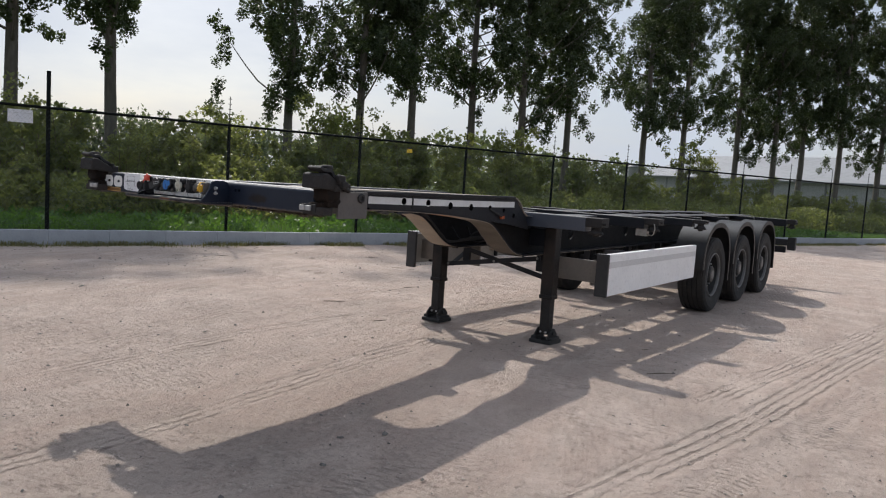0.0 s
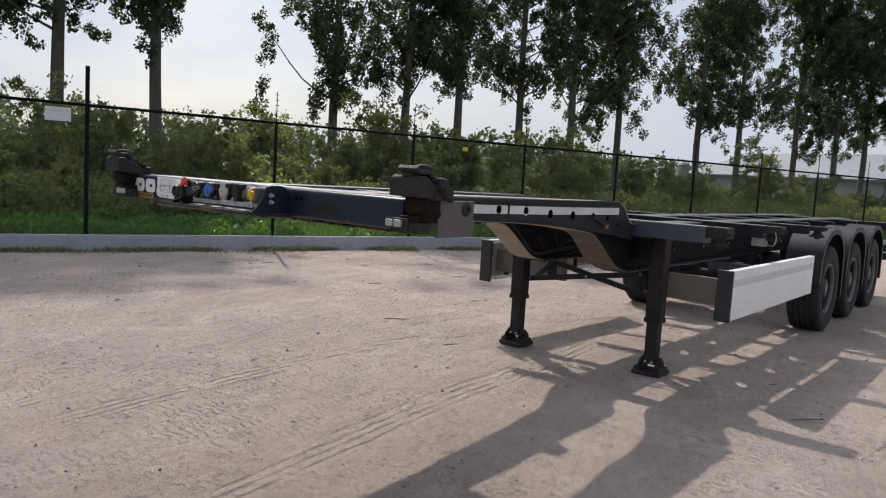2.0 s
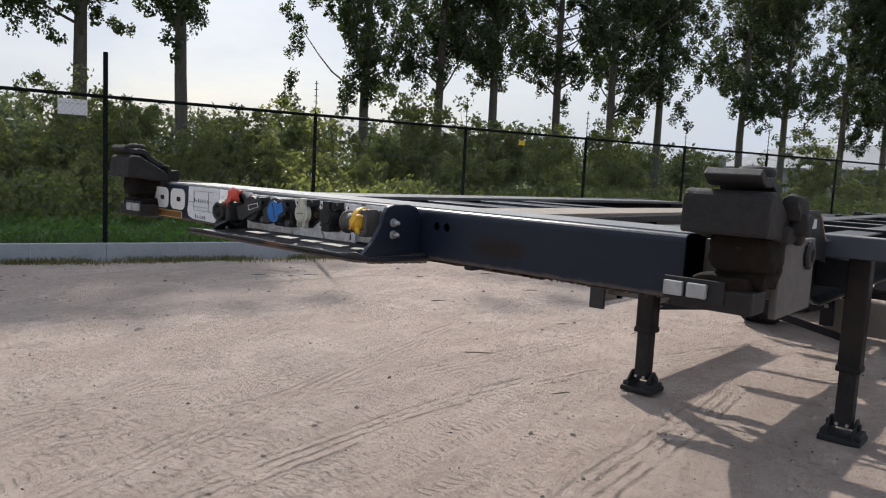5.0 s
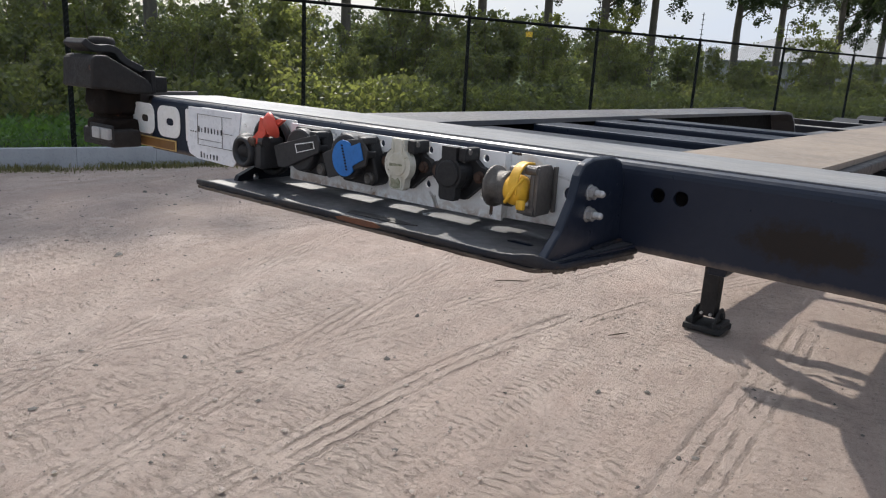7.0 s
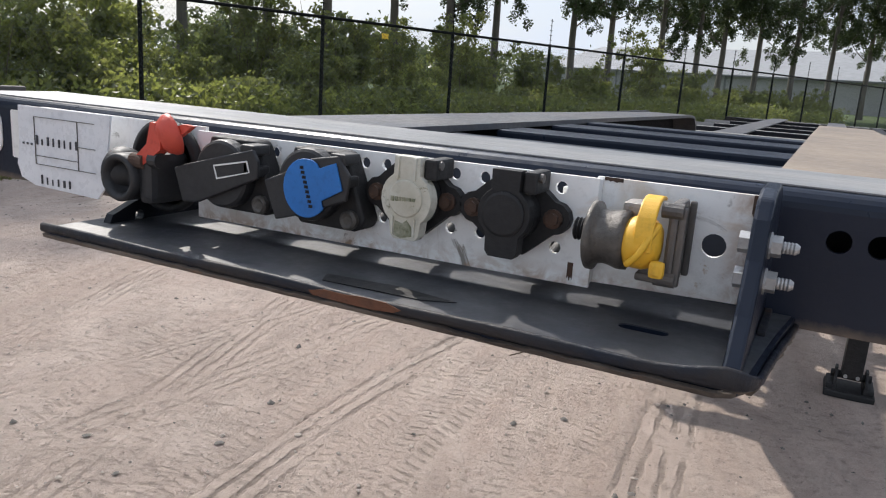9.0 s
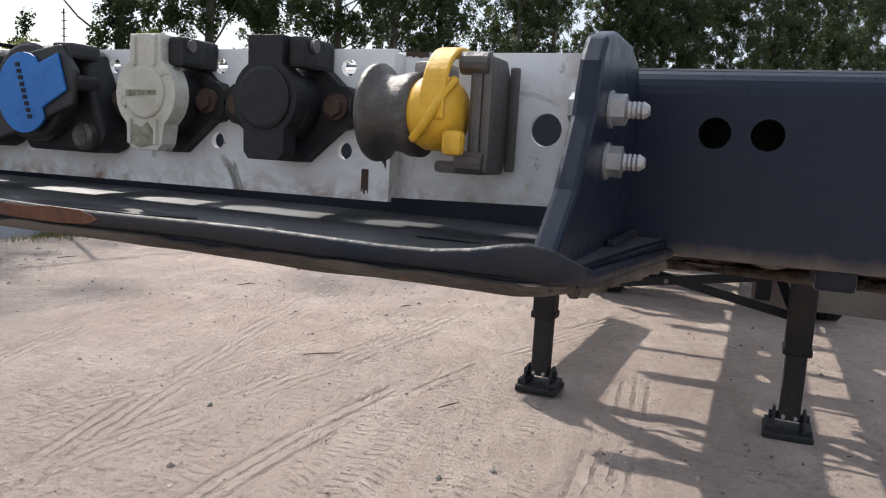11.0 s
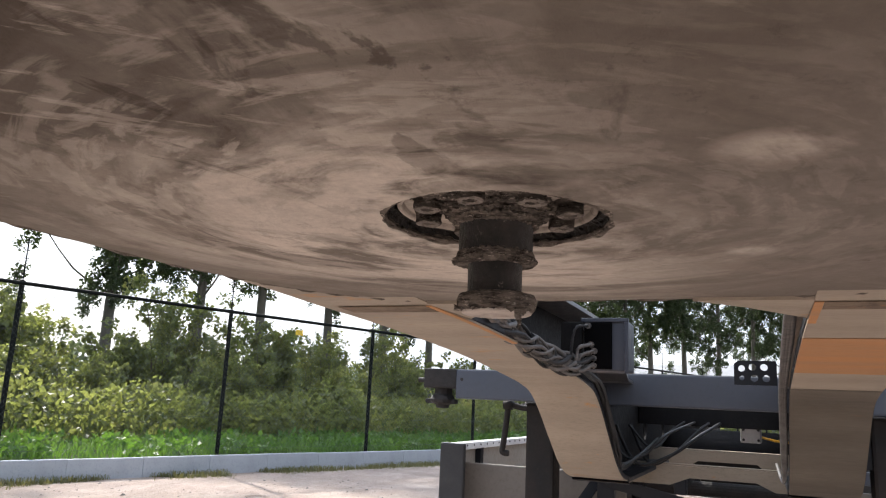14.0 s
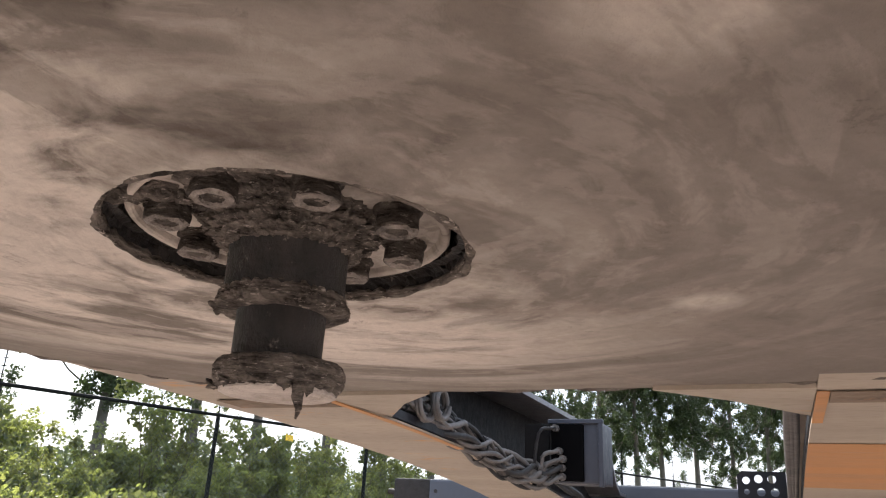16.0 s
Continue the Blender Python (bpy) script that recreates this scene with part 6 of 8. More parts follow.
def coupling(x, z, hue, label):
    """An air coupling: alloy flange and neck, a coloured cap, the claw that grips it, and the hose stub."""
    y = PANEL_Y - 0.040
    bm = bmesh.new()
    lathe(bm, [(0.010, -0.051), (0.030, -0.052), (0.0335, -0.050), (0.0335, -0.045), (0.0275, -0.043), (0.0255, -0.036), (0.0265, -0.028), (0.0285, -0.022), (0.0285, -0.014), (0.012, -0.013)], (x, y, z), "x", 28, 0.012, 5)
    c = on_trailer("air_coupling", bm, M["cast_mid"], label, True)
    on_trailer("elbow", cyl(bmesh.new(), (x - 0.030, PANEL_Y + 0.022, z), (x - 0.030, y, z), 0.014, 14), M["cast_dark"], under=c)
    bm = bmesh.new()
    lathe(bm, [(0.006, -0.068)] + [(r, h) for k in range(5) for r, h in ((0.0095, -0.067 + 0.0035 * k), (0.0115, -0.0655 + 0.0035 * k))] + [(0.010, -0.050)], (x, y, z + 0.004), "x", 14)
    on_trailer("hose_stub", bm, M["black"], "black threaded stub", under=c)
    u = PANEL_Y - 0.018
    bm = bmesh.new()
    pts = [(u - 0.030, z - 0.026), (u - 0.020, z - 0.038), (u + 0.022, z - 0.038), (u + 0.030, z - 0.028), (u + 0.032, z + 0.026), (u + 0.020, z + 0.041), (u - 0.014, z + 0.041), (u - 0.030, z + 0.028)]
    sheet(bm, pts, [], "x", x + 0.0205, x + 0.030)
    cl = on_trailer("claw", bm, M["cast_dark"], "dark worn alloy claw", under=c)
    bv = cl.modifiers.new("edges", "BEVEL")
    bv.width, bv.segments, bv.limit_method = 0.003, 2, "ANGLE"
    for zz in (z - 0.030, z + 0.034):
        on_trailer("claw_eye", cyl(bmesh.new(), (x + 0.014, u - 0.026, zz), (x + 0.033, u - 0.026, zz), 0.0075, 12), M["cast_dark"], under=cl)
    bm = bmesh.new()
    lathe(bm, [(0.010, -0.017), (0.021, -0.0155), (0.0245, -0.008), (0.0250, 0.002), (0.0225, 0.010), (0.016, 0.016), (0.004, 0.0175)], (x, y - 0.006, z + 0.001), "x", 26)
    on_trailer("cap", bm, M[hue], smooth=True, under=c)
    band = [(y - 0.030, z - 0.004), (y - 0.0305, z + 0.012), (y - 0.025, z + 0.028), (y - 0.012, z + 0.041), (y + 0.004, z + 0.045), (y + 0.020, z + 0.043)]
    band = [(p.x, p.y) for p in smooth_line([Vector((u, w, 0)) for u, w in band], 4)]
    st = on_trailer("strap", strip(bmesh.new(), band, x - 0.004, x + 0.013, -0.004), M[hue], under=c)
    bv = st.modifiers.new("edges", "BEVEL")
    bv.width, bv.segments, bv.limit_method = 0.0015, 2, "ANGLE"
    rib = smooth_line([(x - 0.008, y - 0.0285, z - 0.017), (x + 0.002, y - 0.0325, z - 0.006), (x + 0.010, y - 0.0285, z + 0.010), (x + 0.015, y - 0.018, z + 0.022)], 5)
    on_trailer("cap_rib", tube(bmesh.new(), rib, [0.0032] * len(rib), 8), M[hue], smooth=True, under=c)
    on_trailer("ear", boxed(x - 0.024, x - 0.002, u - 0.022, u + 0.010, z + 0.022, z + 0.036, bev=0.004), M["cast"], "pale worn alloy ear", under=c)
    on_trailer("lower_arm", boxed(x - 0.006, x + 0.022, u - 0.020, u + 0.016, z - 0.038, z - 0.030, bev=0.003), M["cast_dark"], under=cl)
    for dy in (-0.029, 0.024):
        on_trailer("claw_lip", boxed(x + 0.0295, x + 0.036, u + dy, u + dy + 0.007, z - 0.036, z + 0.038, bev=0.002), M["cast_dark"], under=cl)
    on_trailer("tab", boxed(x + 0.012, x + 0.026, y - 0.030, y - 0.020, z - 0.026, z - 0.010, bev=0.004), M[hue], under=c)
    return c


def shrink(c, x, z, k):
    m = Matrix.Translation((x, PANEL_Y, z)) @ Matrix.Scale(k, 4) @ Matrix.Translation((-x, -PANEL_Y, -z))
    for ob in (c, *c.children_recursive):
        ob.data.transform(m)
    return c


shrink(coupling(0.205, 1.438, "yellow", "alloy air coupling with a yellow dust cap"), 0.205, 1.438, 0.93)


def red_coupling():
    y = PANEL_Y
    x, z = -0.400, 1.428
    bm = bmesh.new()
    lathe(bm, [(0.020, 0.030), (0.030, 0.026), (0.030, 0.004), (0.022, -0.002), (0.021, -0.018), (0.030, -0.024), (0.035, -0.034), (0.036, -0.044), (0.032, -0.047), (0.020, -0.046), (0.014, -0.030)], (x - 0.012, y - 0.045, z - 0.004), "x", 24)
    c = on_trailer("air_coupling", bm, M["grey_plastic"], "dark air coupling with a red cap folded up", True)
    bm = bmesh.new()
    box(bm, x + 0.012, x + 0.040, y - 0.076, y - 0.006, z - 0.040, z + 0.032, 0.012)
    cl = on_trailer("claw", bm, M["grey_plastic"], under=c)
    on_trailer("claw_eye", cyl(bmesh.new(), (x + 0.036, y - 0.070, z + 0.024), (x + 0.052, y - 0.070, z + 0.024), 0.011, 12), M["grey_plastic"], under=cl)
    bm = bmesh.new()
    lathe(bm, [(0.004, -0.016), (0.014, -0.015), (0.022, -0.010), (0.0285, 0.0), (0.0290, 0.006), (0.024, 0.008), (0.004, 0.006)], (0, 0, 0), "y", 24)
    bmesh.ops.transform(bm, matrix=Matrix.Translation((x + 0.064, y - 0.064, z + 0.060)) @ Matrix.Rotation(radians(-25), 4, "Z") @ Matrix.Rotation(radians(18), 4, "X"), verts=bm.verts)
    cap = on_trailer("cap", bm, M["red"], "red plastic cap folded up", True, c)
    on_trailer("cap_tab", sheeted([(x + 0.050, z + 0.040), (x + 0.088, z + 0.060), (x + 0.112, z + 0.076), (x + 0.094, z + 0.077), (x + 0.072, z + 0.070)], [], "y", y - 0.070, y - 0.062), M["red"], "pointed grip of the cap", under=cap)
    on_trailer("cap_hinge", sheeted([(x + 0.006, z + 0.022), (x + 0.026, z + 0.016), (x + 0.060, z + 0.040), (x + 0.062, z + 0.074), (x + 0.042, z + 0.076), (x + 0.034, z + 0.046)], [], "y", y - 0.078, y - 0.060), M["red"], "red hinge arm", under=cap)
    on_trailer("spring", cyl(bmesh.new(), (x + 0.002, y - 0.072, z + 0.020), (x + 0.026, y - 0.072, z + 0.020), 0.011, 14), M["rusty"], under=c)
    bm = bmesh.new()
    lathe(bm, [(0.034, 0.026), (0.034, -0.002), (0.031, -0.006), (0.026, -0.005), (0.022, 0.004), (0.021, 0.024)], (x - 0.018, y - 0.080, z - 0.006), "y", 26)
    on_trailer("mouth", bm, M["grey_plastic"], "dark open mouth of the coupling", True, c)
    bm = bmesh.new()
    lathe(bm, [(0.058, 0.0), (0.068, -0.002), (0.068, -0.014), (0.058, -0.016), (0.058, 0.0)], (x - 0.004, y, z + 0.006), "y", 36)
    on_trailer("ring", bm, M["black"], "black rubber ring", True, c)
    shrink(c, x, z, 0.86)


red_coupling()


def strip_v(line, t):
    """An upright band of thickness t along (x, y, bottom, top)."""
    bm = bmesh.new()
    rows = []
    for i, (x, y, z0, z1) in enumerate(line):
        a, c = Vector(line[max(0, i - 1)][:2]), Vector(line[min(len(line) - 1, i + 1)][:2])
        d = (c - a).normalized()
        n = Vector((d.y, -d.x)) * t / 2
        rows.append([bm.verts.new((x + k * n.x, y + k * n.y, z)) for k, z in ((1, z0 + 0.002), (1, z1 - 0.002), (0.4, z1), (-0.4, z1), (-1, z1 - 0.002), (-1, z0 + 0.002), (-0.4, z0), (0.4, z0))])
    for A, B in zip(rows, rows[1:]):
        for i in range(8):
            bm.faces.new((A[i], A[(i + 1) % 8], B[(i + 1) % 8], B[i]))
    bm.faces.new(rows[0])
    bm.faces.new(rows[-1])
    bmesh.ops.recalc_face_normals(bm, faces=bm.faces)
    return bm


M["edge"] = worn("worn_edge", (0.011, 0.015, 0.025), (0.040, 0.034, 0.030), 0.5, 0, 11, 80, 0.9, 0.8, 0.61, (0.13, 0.06, 0.03), bump=0.4, spec=0.25)


def crust(front_only):
    """Caked sand under the tray: the rolled front edge that climbs the lip, or the flat behind it."""
    front = []
    for i in range(76):
        x = -0.47 + 0.0101 * i
        front.append((x, -0.2352 - 0.0010 * noise.noise(Vector((x * 40, 1, 0))), 1.3560 + 0.0030 * noise.noise(Vector((x * 14, 4, 0))) + 0.0018 * noise.noise(Vector((x * 70, 7, 0)))))
    front += [(0.300, -0.228, 1.356), (0.311, -0.207, 1.3545), (0.319, -0.10, 1.3515), (0.331, -0.003, 1.3515)]
    bm = bmesh.new()
    rows = []
    for x, y, z in front:
        q = noise.noise(Vector((x * 30, 2, 5)))
        e = noise.noise(Vector((x * 9, 6, 2)))
        xi = x if x < 0.3 else 0.298
        yb = min(-0.004, y + 0.034 + 0.016 * e + 0.004 * q)
        low = (xi, yb, 1.3476 + 0.0008 * q)
        if front_only:
            pts = ((x, y + 0.0045, z), (x, y, z - 0.001), (x, y + 0.0012, 1.3512), (x, y + 0.006, 1.3490 + 0.0005 * q), ((x + xi) / 2, (y + yb) / 2, 1.3474 + 0.0012 * e), low, (xi, yb + 0.0015, 1.3494))
        else:
            pts = ((xi, yb, 1.3490 + 0.0006 * q), (xi, min(-0.003, yb + 0.08), 1.3492 + 0.0012 * q), (xi, -0.003, 1.3492))
        rows.append([bm.verts.new(p) for p in pts])
    for A, B in zip(rows, rows[1:]):
        for k in range(len(A) - 1):
            bm.faces.new((A[k], A[k + 1], B[k + 1], B[k]))
    bmesh.ops.recalc_face_normals(bm, faces=bm.faces)
    return bm


def coupling_tray():
    pts = [(-0.476, -0.228), (-0.46, -0.232), (0.285, -0.229), (0.303, -0.222), (0.312, -0.20), (0.320, -0.10), (0.332, -0.001), (-0.476, -0.001)]
    t = on_trailer("coupling_tray", sheeted(pts, [slot(0.215, -0.14, 0.045, 0.016)], "z", 1.352, 1.360), M["beam"], "bent dusty dark steel tray under the connectors")
    inner = [(-0.474, -0.2265), (0.283, -0.2255), (0.299, -0.219), (0.307, -0.198), (0.316, -0.10), (0.328, -0.002), (-0.474, -0.002)]
    on_trailer("tray_floor", sheeted(inner, [slot(0.215, -0.14, 0.045, 0.016)], "z", 1.3604, 1.3614), M["tray_dust"], "dusty tray floor", under=t)
    edge = [(-0.474 + 0.03 * i, -0.2315, 1.3570 + 0.0008 * math.sin(i * 1.1), 1.3675 + 0.0008 * math.sin(i * 0.7)) for i in range(24)]
    edge += [(0.246, -0.2315, 1.3575, 1.368), (0.266, -0.232, 1.358, 1.3705), (0.282, -0.232, 1.358, 1.374), (0.294, -0.231, 1.358, 1.3755), (0.305, -0.226, 1.357, 1.373), (0.312, -0.214, 1.355, 1.367), (0.316, -0.19, 1.352, 1.360), (0.323, -0.10, 1.349, 1.357), (0.334, -0.002, 1.347, 1.355)]
    lip = on_trailer("front_lip", strip_v(edge, 0.006), M["edge"], smooth=True, under=t)
    bm = bmesh.new()
    tube(bm, [(0.310 + 0.0005 * i, -0.20 + 0.005 * i, 1.350 - 0.0002 * i) for i in range(40)], [0.0045 + 0.0035 * noise.noise(Vector((i * 0.5, 2, 0))) for i in range(40)], 7)
    on_trailer("mud_crust", bm, M["caked_brown"], "crumbly crust of sand", under=t)
    bm = sheeted([(-0.075, 1.3582), (-0.045, 1.3574), (-0.010, 1.3572), (0.014, 1.3590), (0.022, 1.3625), (0.006, 1.3668), (-0.020, 1.3672), (-0.040, 1.3655), (-0.062, 1.3660), (-0.080, 1.3620)], [], "y", -0.2354, -0.2347)
    on_trailer("rust_patch", bm, M["rust_lip"], "patch of orange-brown rust on the lip", under=lip)
    on_trailer("crust_edge", crust(True), M["caked_brown"], "ragged roll of caked brown mud", under=t)
    on_trailer("tray_underside", crust(False), M["underside"], "sand-caked underside", under=t)
    bm = sheeted([(-0.09, -0.2), (0.02, -0.195), (0.05, -0.18), (-0.02, -0.17), (-0.1, -0.178)], [], "z", 1.3618, 1.3626)
    on_trailer("worn_sticker", bm, M["rim"], under=t)


coupling_tray()


def tray_bracket():
    x = 0.293
    pts = [(0.0, 1.346), (-0.19, 1.350), (-0.218, 1.354), (-0.214, 1.368), (-0.178, 1.400), (-0.152, 1.440), (-0.142, 1.472), (-0.128, 1.488), (-0.105, 1.494), (-0.05, 1.494), (-0.02, 1.486), (-0.008, 1.47), (0.0, 1.45)]
    b = on_trailer("tray_bracket", sheeted(pts, [], "x", x - 0.004, x + 0.010), M["beam"], "bolted dark blue-grey bracket plate")
    bv = b.modifiers.new("edges", "BEVEL")
    bv.width, bv.segments, bv.limit_method = 0.003, 2, "ANGLE"
    on_trailer("foot_flange", boxed(x + 0.0105, x + 0.018, -0.09, -0.001, 1.3605, 1.366, bev=0.002), M["edge"], under=b)
    for z in (1.447, 1.416):
        bm = bmesh.new()
        lathe(bm, [(0.004, 0.0101), (0.0115, 0.0102), (0.0115, 0.0118), (0.0052, 0.0119)] + [(r, h) for k in range(7) for r, h in ((0.0054, 0.013 + k * 0.0028), (0.0046, 0.0144 + k * 0.0028))] + [(0.003, 0.0335)], (x, -0.11, z), "x", 14)
        bolt = on_trailer("bolt", bm, M["zinc"], "zinc hexagon bolt", under=b)
        on_trailer("nut", hexagon(bmesh.new(), (x + 0.0119, -0.11, z), "x", 0.0095, 0.008), M["zinc"], under=bolt)
        on_trailer("bolt_head", hexagon(bmesh.new(), (x - 0.0141, -0.11, z), "x", 0.0095, 0.010), M["zinc"], under=bolt)
    pts = [(0.0, 1.352), (-0.17, 1.352), (-0.16, 1.372), (-0.11, 1.392), (-0.07, 1.44), (0.0, 1.46)]
    b = on_trailer("tray_bracket", sheeted(pts, [circle(-0.12, 1.367, 0.007, 10)], "x", -0.452, -0.440), M["frame"], "dark bracket plate")


tray_bracket()


# -- the gooseneck
M["rust_band"] = worn("orange_rust", (0.47, 0.215, 0.075), (0.36, 0.20, 0.105), 0.85, 0, 4, 60, 0.9, 0.5, 0.6, (0.34, 0.22, 0.14), bump=0.3, stretch=(0.5, 4, 4))
M["rust_thin"] = worn("rusty_dirt", (0.22, 0.16, 0.11), (0.07, 0.045, 0.03), 0.9, 0, 16, 90, 0.95, 0.6, 0.6, (0.36, 0.16, 0.05), bump=0.5)
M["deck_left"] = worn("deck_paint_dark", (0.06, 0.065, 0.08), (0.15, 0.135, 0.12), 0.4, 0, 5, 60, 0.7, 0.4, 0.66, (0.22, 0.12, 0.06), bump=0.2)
def kingpin_plate():
    half = [(0.50, 0.125), (0.50, 0.80), (0.497, 1.02), (0.47, 1.18), (0.425, 1.29), (0.34, 1.37), (0.22, 1.403), (0.10, 1.408)]
    outline = half + [(-x, y) for x, y in reversed(half)]
    holes = [slot(-0.277, 0.445, 0.178, 0.070), slot(0.285, 0.418, 0.155, 0.070), circle(0.347, 0.233, 0.018), circle(-0.334, 0.256, 0.018),
             circle(0.347, 0.60, 0.018), circle(-0.345, 0.60, 0.023), circle(0, KP_Y, 0.104, 40)]
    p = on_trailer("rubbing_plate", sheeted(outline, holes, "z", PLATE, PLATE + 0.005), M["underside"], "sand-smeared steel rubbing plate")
    for x in (-0.27, 0.27):
        on_trailer("stiffener", boxed(x - 0.008, x + 0.008, 0.2, 1.38, PLATE + 0.0055, 1.40, bev=0), M["web_under"], under=p)
    for y in (0.431, 0.72, 1.15):
        on_trailer("cross_stiffener", boxed(-0.261, 0.261, y - 0.006, y + 0.006, PLATE + 0.0055, 1.40, bev=0), M["frame"], under=p)
    for x0, x1 in ((-0.44, -0.279), (0.279, 0.44)):
        on_trailer("cross_stiffener", boxed(x0, x1, 0.405, 0.420, PLATE + 0.0055, 1.40, bev=0), M["frame"], under=p)
    # added walls, out of sight, that stop sky light leaking through the slots
    for x0, x1 in ((-0.466, -0.461), (0.461, 0.466)):
        on_trailer("pan_side", boxed(x0, x1, 0.2, 1.30, PLATE + 0.0055, 1.404, bev=0), M["frame"], under=p)
    on_trailer("pan_end", boxed(-0.40, 0.40, 1.345, 1.35, PLATE + 0.0055, 1.3995, bev=0), M["frame"], under=p)
    on_trailer("pan", boxed(-0.46, 0.46, 0.2, 1.39, 1.400, 1.404, bev=0), M["frame"], "dark plate above the rubbing plate", under=p)
    bmw = bmesh.new()
    pts = smooth_line([(0.498, 0.80, PLATE + 0.006), (0.497, 1.02, PLATE + 0.006), (0.47, 1.18, PLATE + 0.006), (0.425, 1.29, PLATE + 0.006), (0.34, 1.37, PLATE + 0.006), (0.22, 1.405, PLATE + 0.006), (0.0, 1.41, PLATE + 0.006),
                       (-0.22, 1.405, PLATE + 0.006), (-0.34, 1.37, PLATE + 0.006), (-0.425, 1.29, PLATE + 0.006), (-0.47, 1.18, PLATE + 0.006), (-0.497, 1.02, PLATE + 0.006), (-0.498, 0.8, PLATE + 0.006)], 8)
    tube(bmw, pts, [0.007 + 0.003 * math.sin(i * 1.9) * math.sin(i * 0.37) for i in range(len(pts))], 6)
    on_trailer("weld_edge", bmw, M["mud"], "rough dirty weld round the plate", under=p)
    bmw = bmesh.new()
    n = 260
    line, radii = [], []
    for i in range(n + 1):
        x = -0.62 + 1.24 * i / n
        f, g = noise.noise(Vector((x * 7, 3.1, 0))), noise.noise(Vector((x * 38, 1.7, 0)))
        line.append((x, 0.126 + 0.006 * f + 0.004 * g, PLATE + 0.001 + 0.001 * g))
        radii.append(max(0.0015, 0.0040 + 0.003 * f + 0.003 * g))
    tube(bmw, line, radii, 7)
    on_trailer("mud_seam", bmw, M["crumbs_dark"], "crumbly seam of caked mud", under=p)


KP_Y = 0.915
kingpin_plate()


def kingpin():
    c, low = (0, KP_Y, 0), (0.0015, KP_Y + 0.003, -0.002)
    bm = bmesh.new()
    lathe(bm, [(0.0915, 1.3440), (0.0912, 1.3362), (0.0900, 1.3350), (0.0875, 1.3352), (0.0862, 1.3366), (0.0850, 1.3402), (0.03, 1.3415)], c, "z", 48)
    k = on_trailer("kingpin", bm, M["underside"], "greasy steel kingpin on its bolted flange")
    bm = bmesh.new()
    lathe(bm, [(0.1050, 1.3296), (0.1036, 1.3300), (0.1022, 1.3340), (0.1012, 1.3370), (0.0960, 1.3385), (0.0955, 1.3430)], c, "z", 160, 0.012, 5, False)
    on_trailer("recess_wall", bm, M["grease"], "black greasy edge of the recess", under=k)
    bm = bmesh.new()
    lathe(bm, [(0.040, 1.345), (0.039, 1.330), (0.0335, 1.326), (0.0335, 1.292), (0.032, 1.288), (0.0245, 1.286), (0.0243, 1.262), (0.025, 1.256)], c, "z", 40)
    on_trailer("pin", bm, M["grease"], smooth=True, under=k)
    bm = bmesh.new()
    lathe(bm, [(0.024, 1.263), (0.033, 1.2605), (0.0355, 1.256), (0.035, 1.251), (0.033, 1.2475), (0.031, 1.2455)], low, "z", 90, 0.03, 8)
    head = on_trailer("pin_head", bm, M["crumbs"], "flange caked with dark grease", under=k)
    bm = bmesh.new()
    lathe(bm, [(0.031, 1.2462), (0.0312, 1.2442), (0.029, 1.2432), (0.014, 1.2430), (0.012, 1.2445), (0.004, 1.2445)], low, "z", 60, 0.006, 3)
    on_trailer("end_face", bm, M["light_grease"], "pale dry end face of the pin", under=head)
    bm = bmesh.new()
    lathe(bm, [(0.0560, 1.3425), (0.0545, 1.3385), (0.0490, 1.3370), (0.0505, 1.3345), (0.0450, 1.3325), (0.0462, 1.3300), (0.0405, 1.3280), (0.0415, 1.3255), (0.0370, 1.3235), (0.0372, 1.3215), (0.0345, 1.3205), (0.032, 1.33)], c, "z", 130, 0.06, 2)
    on_trailer("grease_collar", bm, M["crumbs"], "crumbling collars of old grease", under=k)
    bm = bmesh.new()
    lathe(bm, [(0.0325, 1.2975), (0.0345, 1.2955), (0.0348, 1.2925), (0.0368, 1.2905), (0.0365, 1.2875), (0.0345, 1.2860), (0.028, 1.2855)], c, "z", 110, 0.04, 6)
    on_trailer("grease_collar", bm, M["crumbs"], "crumbling collar of old grease", under=k)
    rnd = random.Random(3)
    drips = [(-0.62, 0.033, 0.0195, 0.0042), (-0.50, 0.034, 0.008, 0.005), (-0.85, 0.033, 0.006, 0.005), (-1.3, 0.033, 0.0035, 0.006), (-1.9, 0.033, 0.0045, 0.004), (2.7, 0.034, 0.004, 0.006), (3.6, 0.034, 0.003, 0.006), (1.2, 0.033, 0.005, 0.005)]
    for a, r, h, w in drips:
        q = Vector((r * math.cos(a), KP_Y + r * math.sin(a), 1.2485)) + Vector((0.0015, 0.003, -0.002))
        bm = bmesh.new()
        tube(bm, [q, q - Vector((0.0008, 0, h * 0.45)), q - Vector((-0.0008, 0, h * 0.75)), q - Vector((0.0004, 0, h))], [w, w * 0.75, w * 0.42, w * 0.12], 8)
        on_trailer("grease_drip", bm, M["crumbs"], under=head)
    for i in range(7):
        a = rnd.uniform(-3.3, 0.2)
        q = Vector((0.0365 * math.cos(a), KP_Y + 0.0365 * math.sin(a), 1.289))
        w, h = rnd.uniform(0.002, 0.004), rnd.uniform(0.002, 0.005)
        on_trailer("grease_crumb", tube(bmesh.new(), [q, q - Vector((0, 0, h * 0.6)), q - Vector((0, 0, h))], [w, w * 0.7, w * 0.2], 6), M["crumbs"], under=k)
